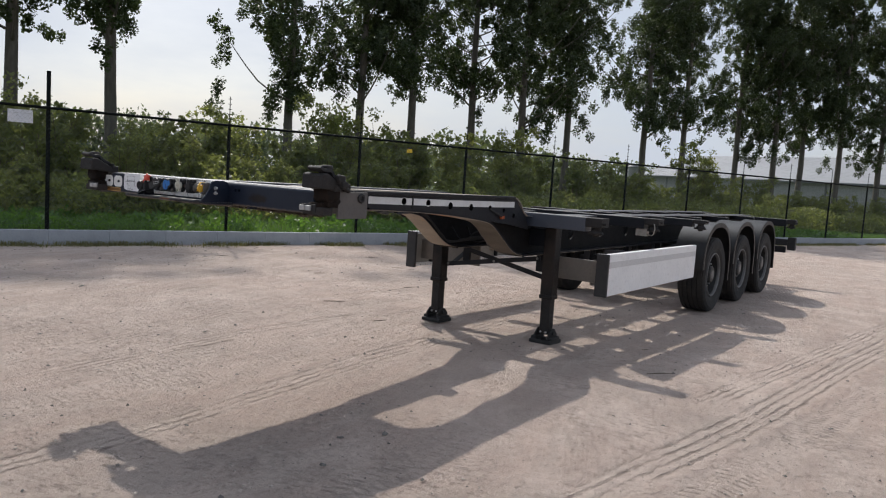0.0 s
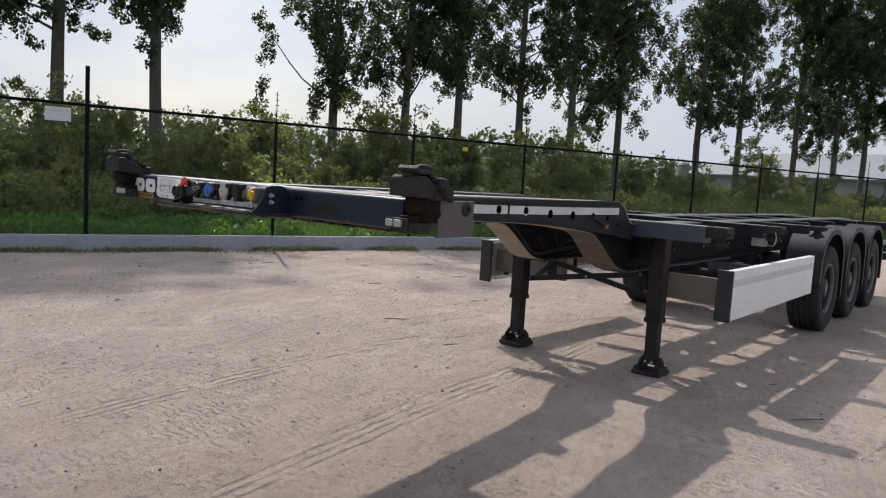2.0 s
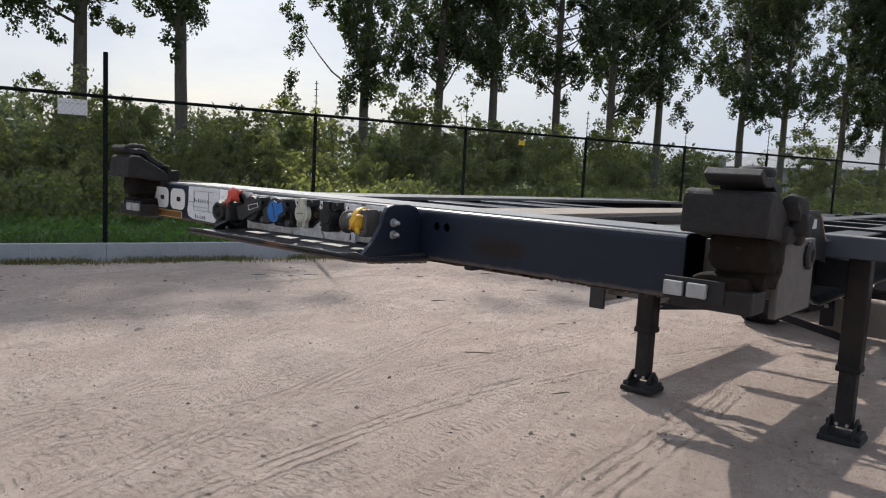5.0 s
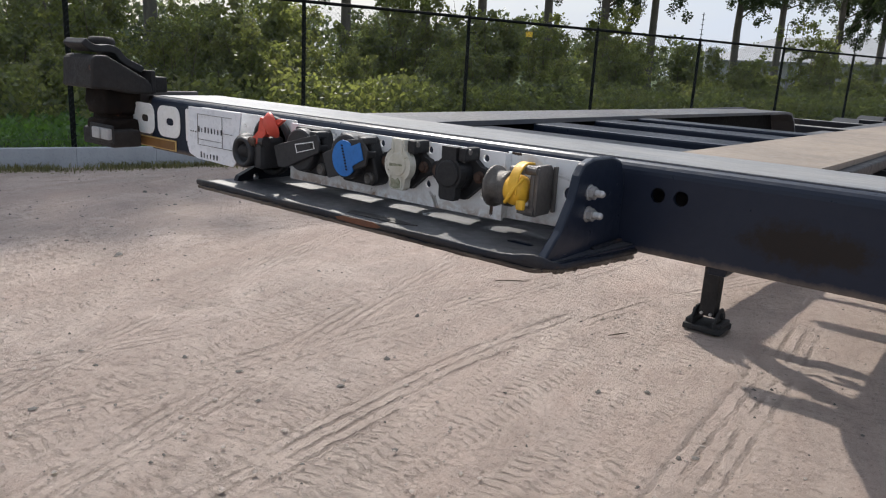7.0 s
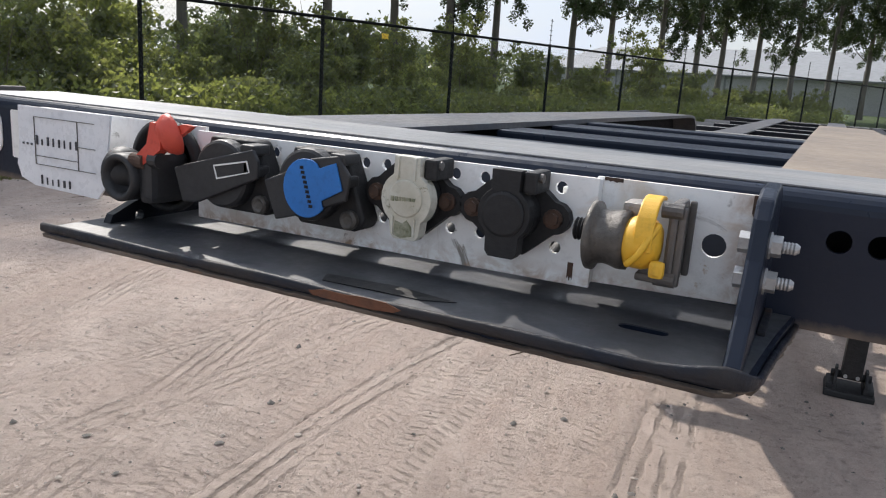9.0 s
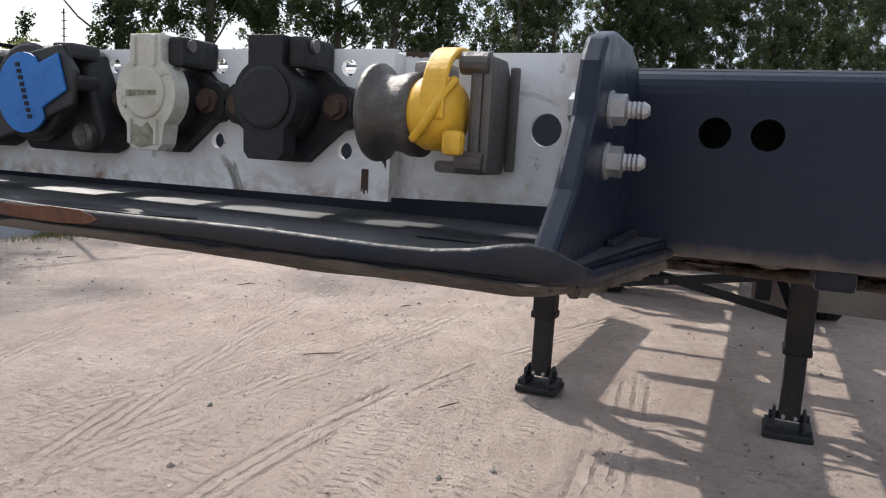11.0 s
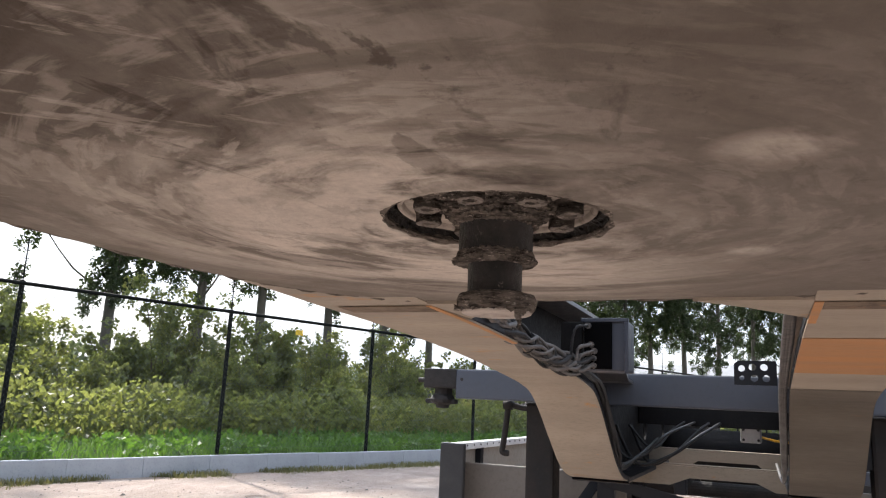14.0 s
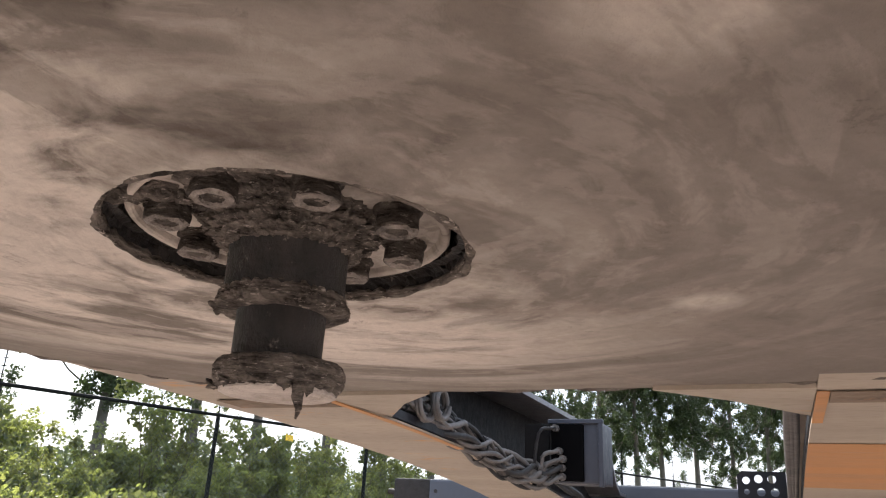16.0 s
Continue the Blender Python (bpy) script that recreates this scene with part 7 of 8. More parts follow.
    for i in range(8):
        a = math.radians(45 * i)
        x, y = 0.068 * math.cos(a), KP_Y + 0.068 * math.sin(a)
        bm = bmesh.new()
        lathe(bm, [(0.0140, 1.3420), (0.0134, 1.3385), (0.0118, 1.3375), (0.0122, 1.3330), (0.0120, 1.3290), (0.0112, 1.3280), (0.0060, 1.3282)], (x, y, 0), "z", 20, 0.05, i)
        on_trailer("bolt", bm, M["bolt_mud"], "grease-caked socket-head bolt", False, k)
        bm = bmesh.new()
        lathe(bm, [(0.0116, 1.3283), (0.0108, 1.3272), (0.0080, 1.3268), (0.0062, 1.3285), (0.002, 1.3288)], (x, y, 0), "z", 20, 0.10, i + 20)
        on_trailer("bolt_end", bm, M["scuffed_end"], "scuffed pale bolt end", False, k)
    rnd = random.Random(11)
    for i in range(15):
        a = math.radians(-90 + rnd.uniform(-48, 48))
        r = rnd.uniform(0.052, 0.098)
        w = rnd.uniform(0.005, 0.011)
        bm = bmesh.new()
        lathe(bm, [(w * 1.2, 1.342), (w * 1.05, 1.3375), (w * 0.8, 1.3355), (w * 0.3, 1.3345)], (r * math.cos(a), KP_Y + r * math.sin(a), 0), "z", 14, 0.3, i)
        on_trailer("mud_lump", bm, M["crumbs"], "lump of dried mud", False, k)
    bm = bmesh.new()
    n = 220
    line, radii = [], []
    for i in range(n + 1):
        a = 2 * math.pi * i / n
        u = Vector((4 * math.cos(a), 4 * math.sin(a), 0))
        f, g = noise.noise(u * 1.0), noise.noise(u * 4.5)
        r = 0.1035 + 0.0016 * f + 0.0008 * g
        line.append((r * math.cos(a), KP_Y + r * math.sin(a), PLATE + 0.0025 + 0.002 * g))
        radii.append(max(0.0014, 0.0034 + 0.0034 * f + 0.0016 * g))
    tube(bm, line, radii, 6)
    on_trailer("mud_ring", bm, M["crumbs"], "crumbly ring of mud", under=k)


kingpin()

NECK = [(1.08, 1.338), (1.25, 1.334), (1.42, 1.327), (1.70, 1.317), (2.10, 1.293), (2.45, 1.260), (2.65, 1.236), (2.76, 1.208), (2.86, 1.152), (2.95, 1.090), (3.03, 1.035), (3.12, 0.975), (3.24, 0.922), (3.40, 0.894), (3.60, 0.888), (6.0, 0.888), (12.2, 0.888)]


def main_beam(s):
    line = [(p.x, p.y) for p in smooth_line([Vector((y, z, 0)) for y, z in NECK], 4)]
    lo, hi = sorted((s * 0.285, s * 0.515))

    def edge(far, inset=0.0):
        def at(y):
            w = (0.508 - inset) if far else (0.285 + inset)
            return s * w
        return at
    near, far = (edge(False), edge(True)) if s > 0 else (edge(True), edge(False))
    near_in, far_in = (edge(False, 0.002), edge(True, 0.002)) if s > 0 else (edge(True, 0.002), edge(False, 0.002))
    f = on_trailer("lower_flange", strip(bmesh.new(), line, near, far, 0.014), M["frame"], "curved lower flange of the main beam")
    skin = [(y, z - 0.005) for y, z in line if 1.1 < y < 6.1]
    on_trailer("sandy_face", strip(bmesh.new(), skin, near_in, far_in, 0.003), M["rust_flange"] if s > 0 else M["web_under"], "sand-stained underside with rust", under=f)
    if s > 0:
        band = [(y, z - 0.0065) for y, z in line if 1.79 < y < 2.36]
        on_trailer("rust_band", strip(bmesh.new(), band, near_in, far_in, 0.0006), M["rust_band"], "band of orange rust", under=f)
        film = [(y, z - 0.0065) for y, z in line if 2.52 < y < 6.0]
        on_trailer("mud_film", strip(bmesh.new(), film, near_in, far_in, 0.0006), M["mud_film"], "dark film of dried mud on the steep part", under=f)
    seam = [(y, z - 0.0072) for y, z in line if 1.40 < y < (1.66 if s > 0 else 2.0)]
    inner = sorted((s * 0.287, s * 0.299))
    on_trailer("rust_streak", strip(bmesh.new(), seam, *inner, 0.0012), M["rust_band"], "streak of rust along the inner edge", under=f)
    drip = [(y, z - 0.0074) for y, z in line if 1.405 < y < 1.50]
    outer = sorted((s * 0.30, s * 0.47))
    on_trailer("rust_streak", strip(bmesh.new(), drip, *outer, 0.001), M["rust_thin"], "dark rusty dirt behind the plate", under=f)
    gus = sheeted([(s * 0.13, 1.395), (s * 0.20, 1.47), (s * 0.286, 1.60), (s * 0.286, 1.395)], [], "z", 1.320, 1.330)
    on_trailer("gusset", gus, M["web_under"], "sandy gusset behind the plate", under=f)
    web = [(0.2, 1.345)] + [(y, z + 0.010) for y, z in line] + [(12.2, 1.262), (3.42, 1.262), (3.30, 1.300), (3.20, 1.43), (3.17, 1.452), (0.2, 1.468)]
    wx = s * 0.40
    on_trailer("web", sheeted(web, [circle(4.6, 1.08, 0.07), circle(5.4, 1.08, 0.07), circle(6.2, 1.08, 0.07)], "x", wx - 0.006, wx + 0.006), M["web_dirt"], "dirt-blackened web plate")
    top = [(0.2, 1.470), (1.5, 1.464), (3.10, 1.452), (3.18, 1.444), (3.24, 1.41), (3.33, 1.31), (3.40, 1.278), (3.55, 1.272), (12.3, 1.262)]
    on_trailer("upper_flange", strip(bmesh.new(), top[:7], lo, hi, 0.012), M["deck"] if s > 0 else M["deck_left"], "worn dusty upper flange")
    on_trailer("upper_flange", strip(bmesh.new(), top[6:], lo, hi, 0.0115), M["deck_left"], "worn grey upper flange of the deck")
    a0, a1 = sorted((s * 0.500, s * 0.508))
    def dz(y):
        return -0.019 - 0.012 * (y - 1.6) + 0.011 * ((y - 1.6) / 1.54) ** 2
    holes = [(1.47, 1.402), (1.78, 1.392), (2.088, 1.373), (2.40, 1.363), (2.71, 1.362)]
    pts = [(1.02, 1.352), (1.02, 1.466), (3.14, 1.452 + dz(3.14) * 0.3), (3.19, 1.430), (3.24, 1.385), (3.38, 1.275), (3.44, 1.15), (3.10, 1.20), (2.75, 1.235), (2.45, 1.272), (2.10, 1.305), (1.70, 1.329), (1.3, 1.345)]
    side = on_trailer("side_plate", sheeted(pts, [circle(y, z, 0.026, 18) for y, z in holes[:4]] + [circle(2.71, 1.362, 0.018, 12), circle(2.957, 1.337, 0.022, 14), circle(3.143, 1.286, 0.022, 14)], "x", a0, a1), M["frame"], "dark side plate with round holes")
    t0, t1 = sorted((s * 0.5105, s * 0.512))
    for y0, y1, cut in ((1.06, 1.566, holes[:1]), (1.588, 3.138, holes[1:])):
        ys = [y0 + (y1 - y0) * k / 8 for k in range(9)]
        low, high = [(y, 1.392 + dz(y)) for y in ys], [(y, 1.445 + dz(y)) for y in reversed(ys)]
        on_trailer("tape_strip", sheeted(low + high, [circle(y, z, 0.029 if y < 2.6 else 0.014, 18) for y, z in cut if z > 1.370 and y < 1.9], "x", t0, t1),
                   M["tape"], "dirty white reflective strip", under=side)
    # black discs over the tape: the dark of the holes is painted
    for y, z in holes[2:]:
        on_trailer("hole_rim", sheeted(circle(y, z, 0.030 if y < 2.6 else 0.020, 18), [], "x", *sorted((s * 0.5122, s * 0.5132))), M["void"], "black disc painted as the dark inside of a round hole", under=side)
    b0, b1 = sorted((s * 0.5085, s * 0.516))
    on_trailer("strap", boxed(b0, b1, 1.570, 1.584, 1.345, 1.447, bev=0.002), M["black"], under=side)
    c0, c1 = sorted((s * 0.509, s * 0.535))
    lamp = on_trailer("marker_lamp", boxed(c0, c1, 2.888, 2.938, 1.258, 1.287, bev=0.005), M["amber"], "small reddish amber side lamp")
    on_trailer("lamp_arm", cyl(bmesh.new(), (s * 0.512, 2.70, 1.350), (s * 0.530, 2.89, 1.283), 0.009, 8), M["black"], under=lamp)
    r0, r1 = sorted((s * 0.500, s * 0.535))
    on_trailer("top_rail", boxed(r0, r1, 0.22, 3.12, 1.448, 1.470, bev=0.004), M["frame"])


main_beam(1)
main_beam(-1)


def neck_ladder():
    for y, w in ((0.34, 0.13), (0.66, 0.14), (1.00, 0.14), (1.30, 0.09)):
        on_trailer("neck_rung", boxed(-0.285, 0.285, y, y + w, 1.405, 1.468, bev=0.006), M["beam"], "worn cross rung of the neck")
    for s in (-1, 1):
        on_trailer("beam_stay", boxed(*sorted((s * 0.515, s * 1.03)), 0.202, 0.25, 1.40, 1.478, bev=0.004), M["frame"])
    for k in range(4):
        y = 0.40 + k * 0.15
        on_trailer("side_rib", boxed(0.515, 0.56, y, y + 0.012, 1.36, 1.448, bev=0), M["frame"])


neck_ladder()


M["navy"] = worn("navy_paint", (0.020, 0.025, 0.040), (0.040, 0.045, 0.060), 0.45, 0, 8, 60, 0.7, bump=0.12)


def cables():
    box_ = on_trailer("junction_box", boxed(-0.200, -0.092, 2.18, 2.30, 1.258, 1.386, bev=0.005), M["navy"], "dark navy junction box")
    on_trailer("box_lip", boxed(-0.206, -0.086, 2.172, 2.184, 1.380, 1.390, bev=0.002), M["navy"], under=box_)
    on_trailer("box_lip", boxed(-0.096, -0.086, 2.168, 2.184, 1.252, 1.380, bev=0.002), M["navy"], under=box_)
    ends = [(-0.186, 1.370), (-0.178, 1.322), (-0.184, 1.300), (-0.170, 1.306), (-0.186, 1.284), (-0.172, 1.288), (-0.186, 1.268), (-0.172, 1.270)]
    for x, z in ends:
        on_trailer("cable_gland", cyl(bmesh.new(), (x, 2.158, z), (x, 2.182, z), 0.008, 8), M["cable"], under=box_)
    # black sheet in place of the shade inside the box's open front
    on_trailer("box_front", boxed(-0.197, -0.128, 2.170, 2.182, 1.262, 1.378, bev=0.002), M["void"], "black sheet painted as the dark open front of the box", under=box_)
    on_trailer("box_stay", boxed(-0.262, -0.206, 2.19, 2.20, 1.290, 1.382, bev=0.002), M["web_dirt"], "dark stay plate beside the box", under=box_)
    trunk_line = smooth_line([Vector(p) for p in ((-0.312, 1.36, 1.400), (-0.308, 1.55, 1.378), (-0.302, 1.72, 1.350), (-0.294, 1.88, 1.325), (-0.278, 2.00, 1.300), (-0.250, 2.08, 1.278), (-0.215, 2.13, 1.268))], 6)
    n = len(trunk_line)
    for k in range(17):
        x, z = ends[k % len(ends)]
        pts = []
        for i, p in enumerate(trunk_line):
            a = 2 * math.pi * k / 11 + 0.13 * i + 0.9 * math.sin(i * 0.31 + 1.7 * k)
            r = (0.021 if k < 11 else 0.010) * (1 + 0.35 * math.sin(i * 0.5 + 2.3 * k))
            pts.append(p + Vector((0.75 * r * math.cos(a), 0.25 * r * math.sin(a + k), r * math.sin(a))))
        if k < len(ends):
            pts += smooth_line([pts[-1], Vector((x - 0.025, 2.125, z - 0.016)), Vector((x - 0.004, 2.145, z - 0.003)), Vector((x, 2.162, z))], 4)[1:]
        else:
            pts += smooth_line([pts[-1], Vector((-0.235, 2.17, 1.262 + 0.002 * k)), Vector((-0.255, 2.26, 1.270)), Vector((-0.262, 2.34, 1.285))], 4)[1:]
        on_trailer("cable", tube(bmesh.new(), pts, 0.0036 + 0.0011 * (k % 3), 7), M["cable"] if k % 5 else M["black"], "dusty grey cable" if k % 5 else "black cable", True)
    for dx, y0, r in ((0.0, 1.70, 0.030), (0.012, 1.735, 0.024)):
        m = 40
        bm = tube(bmesh.new(), [(-0.282 + dx + 0.010 * (i / m), y0 + r * math.cos(4 * math.pi * i / m), 1.358 + r * math.sin(4 * math.pi * i / m)) for i in range(m + 1)], 0.0045, 7)
        on_trailer("cable_loop", bm, M["cable"], "coiled loop of cable", True)
    for k in range(5):
        p = trunk_line[min(n - 1, 4 + 6 * k)]
        bm = tube(bmesh.new(), [(p.x + 0.020 * math.cos(a), p.y + 0.008 * math.sin(a), p.z + 0.025 * math.sin(a)) for a in [2 * math.pi * i / 14 for i in range(15)]], 0.0018, 5)
        on_trailer("cable_tie", bm, M["black"], "black cable tie")
    for k in range(4):
        w = 0.010 * math.sin(2.1 * k)
        pts = [(-0.262, 2.28, 1.30), (-0.286 + 0.005 * k, 2.62, 1.266 + w), (-0.288 + 0.006 * k, 2.78, 1.236 - w), (-0.286 + 0.005 * k, 2.95, 1.128 + w), (-0.290 + 0.006 * k, 3.10, 1.018 - w), (-0.290, 3.26, 0.955 + w), (-0.31 + 0.015 * k, 3.6, 0.955 + 0.012 * k), (-0.35 + 0.012 * k, 4.5, 0.98 + 0.015 * k)]
        on_trailer("cable", tube(bmesh.new(), smooth_line(pts, 5), 0.0065, 7), M["black"], "black air hose", True)
    for k, (y, drop, reach) in enumerate(((3.42, 0.05, -0.17), (3.70, 0.09, -0.05), (4.05, 0.03, -0.22), (4.10, 0.11, -0.10))):
        pts = [(-0.392, y, 1.10), (-0.31, y + 0.04, 1.03 - drop), ((reach - 0.3) / 2, y + 0.09, 1.02 - drop / 2), (reach, y + 0.20, 1.07), (reach + 0.06, 4.34, 1.12)]
        on_trailer("cable", tube(bmesh.new(), smooth_line(pts, 6), 0.006 + 0.002 * (k % 2), 7), M["black"], "black hose sagging inside the frame", True)
    for k in range(3):
        pts = [(0.270, 1.45, 1.40), (0.262 + 0.006 * k, 1.9, 1.335), (0.264 + 0.006 * k, 2.45, 1.285), (0.264 + 0.006 * k, 2.78, 1.225), (0.266 + 0.005 * k, 3.03, 1.05), (0.27, 3.26, 0.94), (0.26, 4.2, 0.95)]
        on_trailer("cable", tube(bmesh.new(), smooth_line(pts, 5), 0.0065, 7), M["cable"], "dusty grey air hose", True)
    bm = sheeted([(0.125, 1.268), (0.262, 1.268), (0.262, 1.352), (0.14, 1.352), (0.125, 1.34)],
                 [circle(0.15, 1.325, 0.011), circle(0.185, 1.33, 0.012), (circle(0.222, 1.33, 0.012)), circle(0.15, 1.292, 0.008), circle(0.19, 1.292, 0.012), circle(0.228, 1.292, 0.012)], "y", 3.10, 3.106)
    on_trailer("hole_plate", bm, M["frame"], "small steel plate with round holes")
    v = on_trailer("brake_valve", boxed(0.10, 0.20, 4.45, 4.55, 1.03, 1.11, bev=0.008), M["alu"], "pale alloy brake valve")
    for k in range(4):
        on_trailer("screw", cyl(bmesh.new(), (0.115 + 0.07 * (k % 2), 4.445, 1.045 + 0.05 * (k // 2)), (0.115 + 0.07 * (k % 2), 4.452, 1.045 + 0.05 * (k // 2)), 0.007, 8), M["black"], under=v)
    on_trailer("air_line", tube(bmesh.new(), smooth_line([(0.2, 4.5, 1.06), (0.27, 4.5, 1.045), (0.34, 4.55, 1.04)], 5), 0.006, 6), M["yellow"], "yellow air line", True)
    t = bmesh.new()
    lathe(t, [(0.03, -0.35), (0.10, -0.33), (0.125, -0.28), (0.125, 0.28), (0.10, 0.33), (0.03, 0.35)], (0.0, 5.0, 0.95), "x", 24)
    on_trailer("air_tank", t, M["web_dirt"], "black air tank", True)


cables()


# -- deck of the chassis
def bolster(y, half, z0, z1, depth, lock, mat):
    b = on_trailer("bolster", boxed(-half, half, y, y + depth, z0, z1, bev=0.008), mat, "blue-grey painted cross beam")
    if lock:
        for s in (-1, 1):
            bm = bmesh.new()
            box(bm, *sorted((s * half, s * (half + 0.165))), y + 0.004, y + depth + 0.03, z0 + 0.045, z1 + 0.002, 0.008)
            c = on_trailer("lock_housing", bm, M["dirt_steel"], "rusty twist-lock housing", under=b)
            bm = bmesh.new()
            x = s * (half + 0.09)
            lathe(bm, [(0.040, z0 + 0.06), (0.042, z0 + 0.02), (0.052, z0 + 0.012), (0.060, z0 - 0.006), (0.056, z0 - 0.022), (0.034, z0 - 0.030), (0.030, z0 - 0.044), (0.012, z0 - 0.048)], (x, y + 0.07, 0), "z", 16, 0.05, 5)
            box(bm, x - 0.082, x + 0.070, y + 0.045, y + 0.092, z0 - 0.026, z0 - 0.004, 0.009)
            cyl(bm, (x + s * 0.06, y + 0.03, z0 + 0.08), (x + s * 0.11, y + 0.03, z0 + 0.08), 0.012, 10)
            on_trailer("lock_nut", bm, M["dirt_steel"], under=b)
    on_trailer("hole_mark", cyl(bmesh.new(), (-half + 0.03, y - 0.002, z1 - 0.045), (-half + 0.03, y + 0.002, z1 - 0.045), 0.008, 10), M["black"], under=b)
    return b


# lit copy of the frame paint: light from the ground is in the colour
M["frame_lit"] = worn("frame_paint_lit", (0.044, 0.053, 0.074), (0.066, 0.070, 0.083), 0.45, 0, 3, 50, 0.7, 0.4, 0.72, bump=0.12)
# dust tone raised so that sunlight on the tops is in the colour
M["beam_top"] = worn("sunlit_beam_top", (0.20, 0.195, 0.19), (0.33, 0.31, 0.285), 0.5, 0, 5, 50, 0.9, 0.5, 0.64, (0.10, 0.07, 0.05), bump=0.2)


def deck_beam(y, half, z1, height, depth, mat, lock):
    """A cross beam of the deck with a dusty top painted as sunlit, and a lock at each end."""
    b = bolster(y, half, z1 - height, z1, depth, lock, mat)
    on_trailer("dusty_top", boxed(-half + 0.004, half - 0.004, y + 0.008, y + depth - 0.008, z1 + 0.0006, z1 + 0.0024, bev=0), M["beam_top"], "dusty top of the beam, sunlight put into its colour", under=b)
    return b


deck_beam(3.50, 1.085, 1.315, 0.132, 0.15, M["frame_lit"], True)
deck_beam(5.03, 1.085, 1.300, 0.115, 0.14, M["frame"], True)
deck_beam(6.70, 1.10, 1.275, 0.095, 0.12, M["frame"], True)
for yy, zz in ((7.95, 1.268), (9.40, 1.264), (11.1, 1.262)):
    deck_beam(yy, 0.82, zz, 0.07, 0.10, M["frame"], False)
deck_beam(12.55, 1.09, 1.235, 0.135, 0.16, M["frame"], True)
for yy in (4.35, 5.75, 8.2, 9.65, 11.0):
    on_trailer("cross_member", boxed(-0.39, 0.39, yy, yy + 0.07, 1.10, 1.225, bev=0.005), M["web_dirt"])
bm = bmesh.new()
box(bm, 0.98, 1.11, 5.06, 5.14, 1.10, 1.184, 0.008)
valve = on_trailer("shut_off_valve", bm, M["cast"], "pale alloy valve under the beam end")
on_trailer("valve_hose", tube(bmesh.new(), smooth_line([(1.20, 5.03, 1.245), (1.215, 5.02, 1.19), (1.19, 5.03, 1.12), (1.11, 5.07, 1.125)], 6), 0.006, 8), M["cast"], "thin pale hose", True, valve)
M["arm"] = worn("arm_paint", (0.20, 0.175, 0.15), (0.13, 0.115, 0.10), 0.6, 0, 4, 50, 0.8, bump=0.2)
for y, z0, z1, zc in ((4.20, 0.819, 0.912, 0.856), (4.75, 0.850, 0.962, 0.908)):
    pts = [(-0.40, z0), (-0.22, z0), (-0.13, zc), (0.17, zc), (0.25, z0), (0.40, z0), (0.40, z1), (-0.40, z1)]
    on_trailer("lower_cross_member", sheeted(pts, [], "y", y, y + 0.012), M["web_under"], "sandy pressed cross member with a cut-away")
    on_trailer("lower_lip", boxed(-0.40, 0.40, y, y + 0.05, z1 + 0.001, z1 + 0.008, bev=0.001), M["web_under"])
for s in (-1, 1):
    on_trailer("guard_arm", boxed(*sorted((s * 0.40, s * 1.224)), 4.00, 4.03, 0.64, 0.865, bev=0.006), M["arm"], "dusty grey-beige arm plate of the side guard")
    on_trailer("guard_arm", boxed(*sorted((s * 0.40, s * 1.22)), 5.6, 5.66, 0.78, 0.86, bev=0.006), M["frame_lit"], "grey square arm of the side guard")


# shade on the white panel's inside, put into a greyer colour
M["guard_inner"] = worn("shaded_guard_inside", (0.34, 0.32, 0.29), (0.26, 0.235, 0.20), 0.6, 0, 3, 40, 0.8, bump=0.1)


# -- landing legs
def landing_leg(x, crank):
    y = 3.70
    bm = bmesh.new()
    box(bm, x - 0.065, x + 0.065, y - 0.065, y + 0.065, 0.47, 1.180, 0.014)
    box(bm, x - 0.072, x + 0.072, y - 0.072, y + 0.072, 0.455, 0.50, 0.012)
    leg = on_trailer("landing_leg", bm, M["leg"], "dark square landing leg standing on the sand")
    bm = bmesh.new()
    box(bm, x - 0.052, x + 0.052, y - 0.052, y + 0.052, 0.10, 0.47, 0.012)
    on_trailer("inner_leg", bm, M["dirt_steel"], "grimy inner leg", under=leg)
    bm = bmesh.new()
    box(bm, x - 0.125, x + 0.125, y - 0.115, y + 0.115, 0.006, 0.045, 0.010)
    for s in (-1, 1):
        pts = [(y - 0.10, 0.03), (y + 0.10, 0.03), (y + 0.09, 0.10), (y + 0.03, 0.155), (y - 0.03, 0.155), (y - 0.09, 0.10)]
        sheet(bm, pts, [], "x", x + s * 0.075 - 0.006, x + s * 0.075 + 0.006)
        box(bm, *sorted((x + s * 0.06, x + s * 0.118)), y - 0.09, y + 0.09, 0.04, 0.075, 0.010)
    cyl(bm, (x - 0.10, y, 0.11), (x + 0.10, y, 0.11), 0.022, 12)
    on_trailer("foot", bm, M["black"], "black tilting foot", under=leg)
    for s in (-1, 1):
        on_trailer("foot_bolt", cyl(bmesh.new(), (x + s * 0.03, y - 0.050, 0.12), (x + s * 0.03, y - 0.066, 0.12), 0.010, 10), M["zinc"], "pale worn bolt", under=leg)
    bm = bmesh.new()
    box(bm, *sorted((x, math.copysign(0.41, x))), y - 0.05, y + 0.05, 0.98, 1.16, 0.006)
    on_trailer("leg_mount", bm, M["frame"], under=leg)
    if crank:
        bm = bmesh.new()
        tube(bm, smooth_line([(x - 0.05, y, 1.150), (x - 0.12, y, 1.158), (x - 0.165, y, 1.170), (x - 0.172, y, 1.155), (x - 0.180, y, 1.08), (x - 0.190, y, 1.0), (x - 0.196, y, 0.955), (x - 0.185, y, 0.945), (x - 0.165, y, 0.945)], 5), 0.0145, 8)
        cyl(bm, (x - 0.150, y, 1.166), (x - 0.192, y, 1.166), 0.024, 10)
        on_trailer("crank", bm, M["dirt_steel"], "bent steel crank handle", True, leg)
    return leg


landing_leg(-0.722, True)
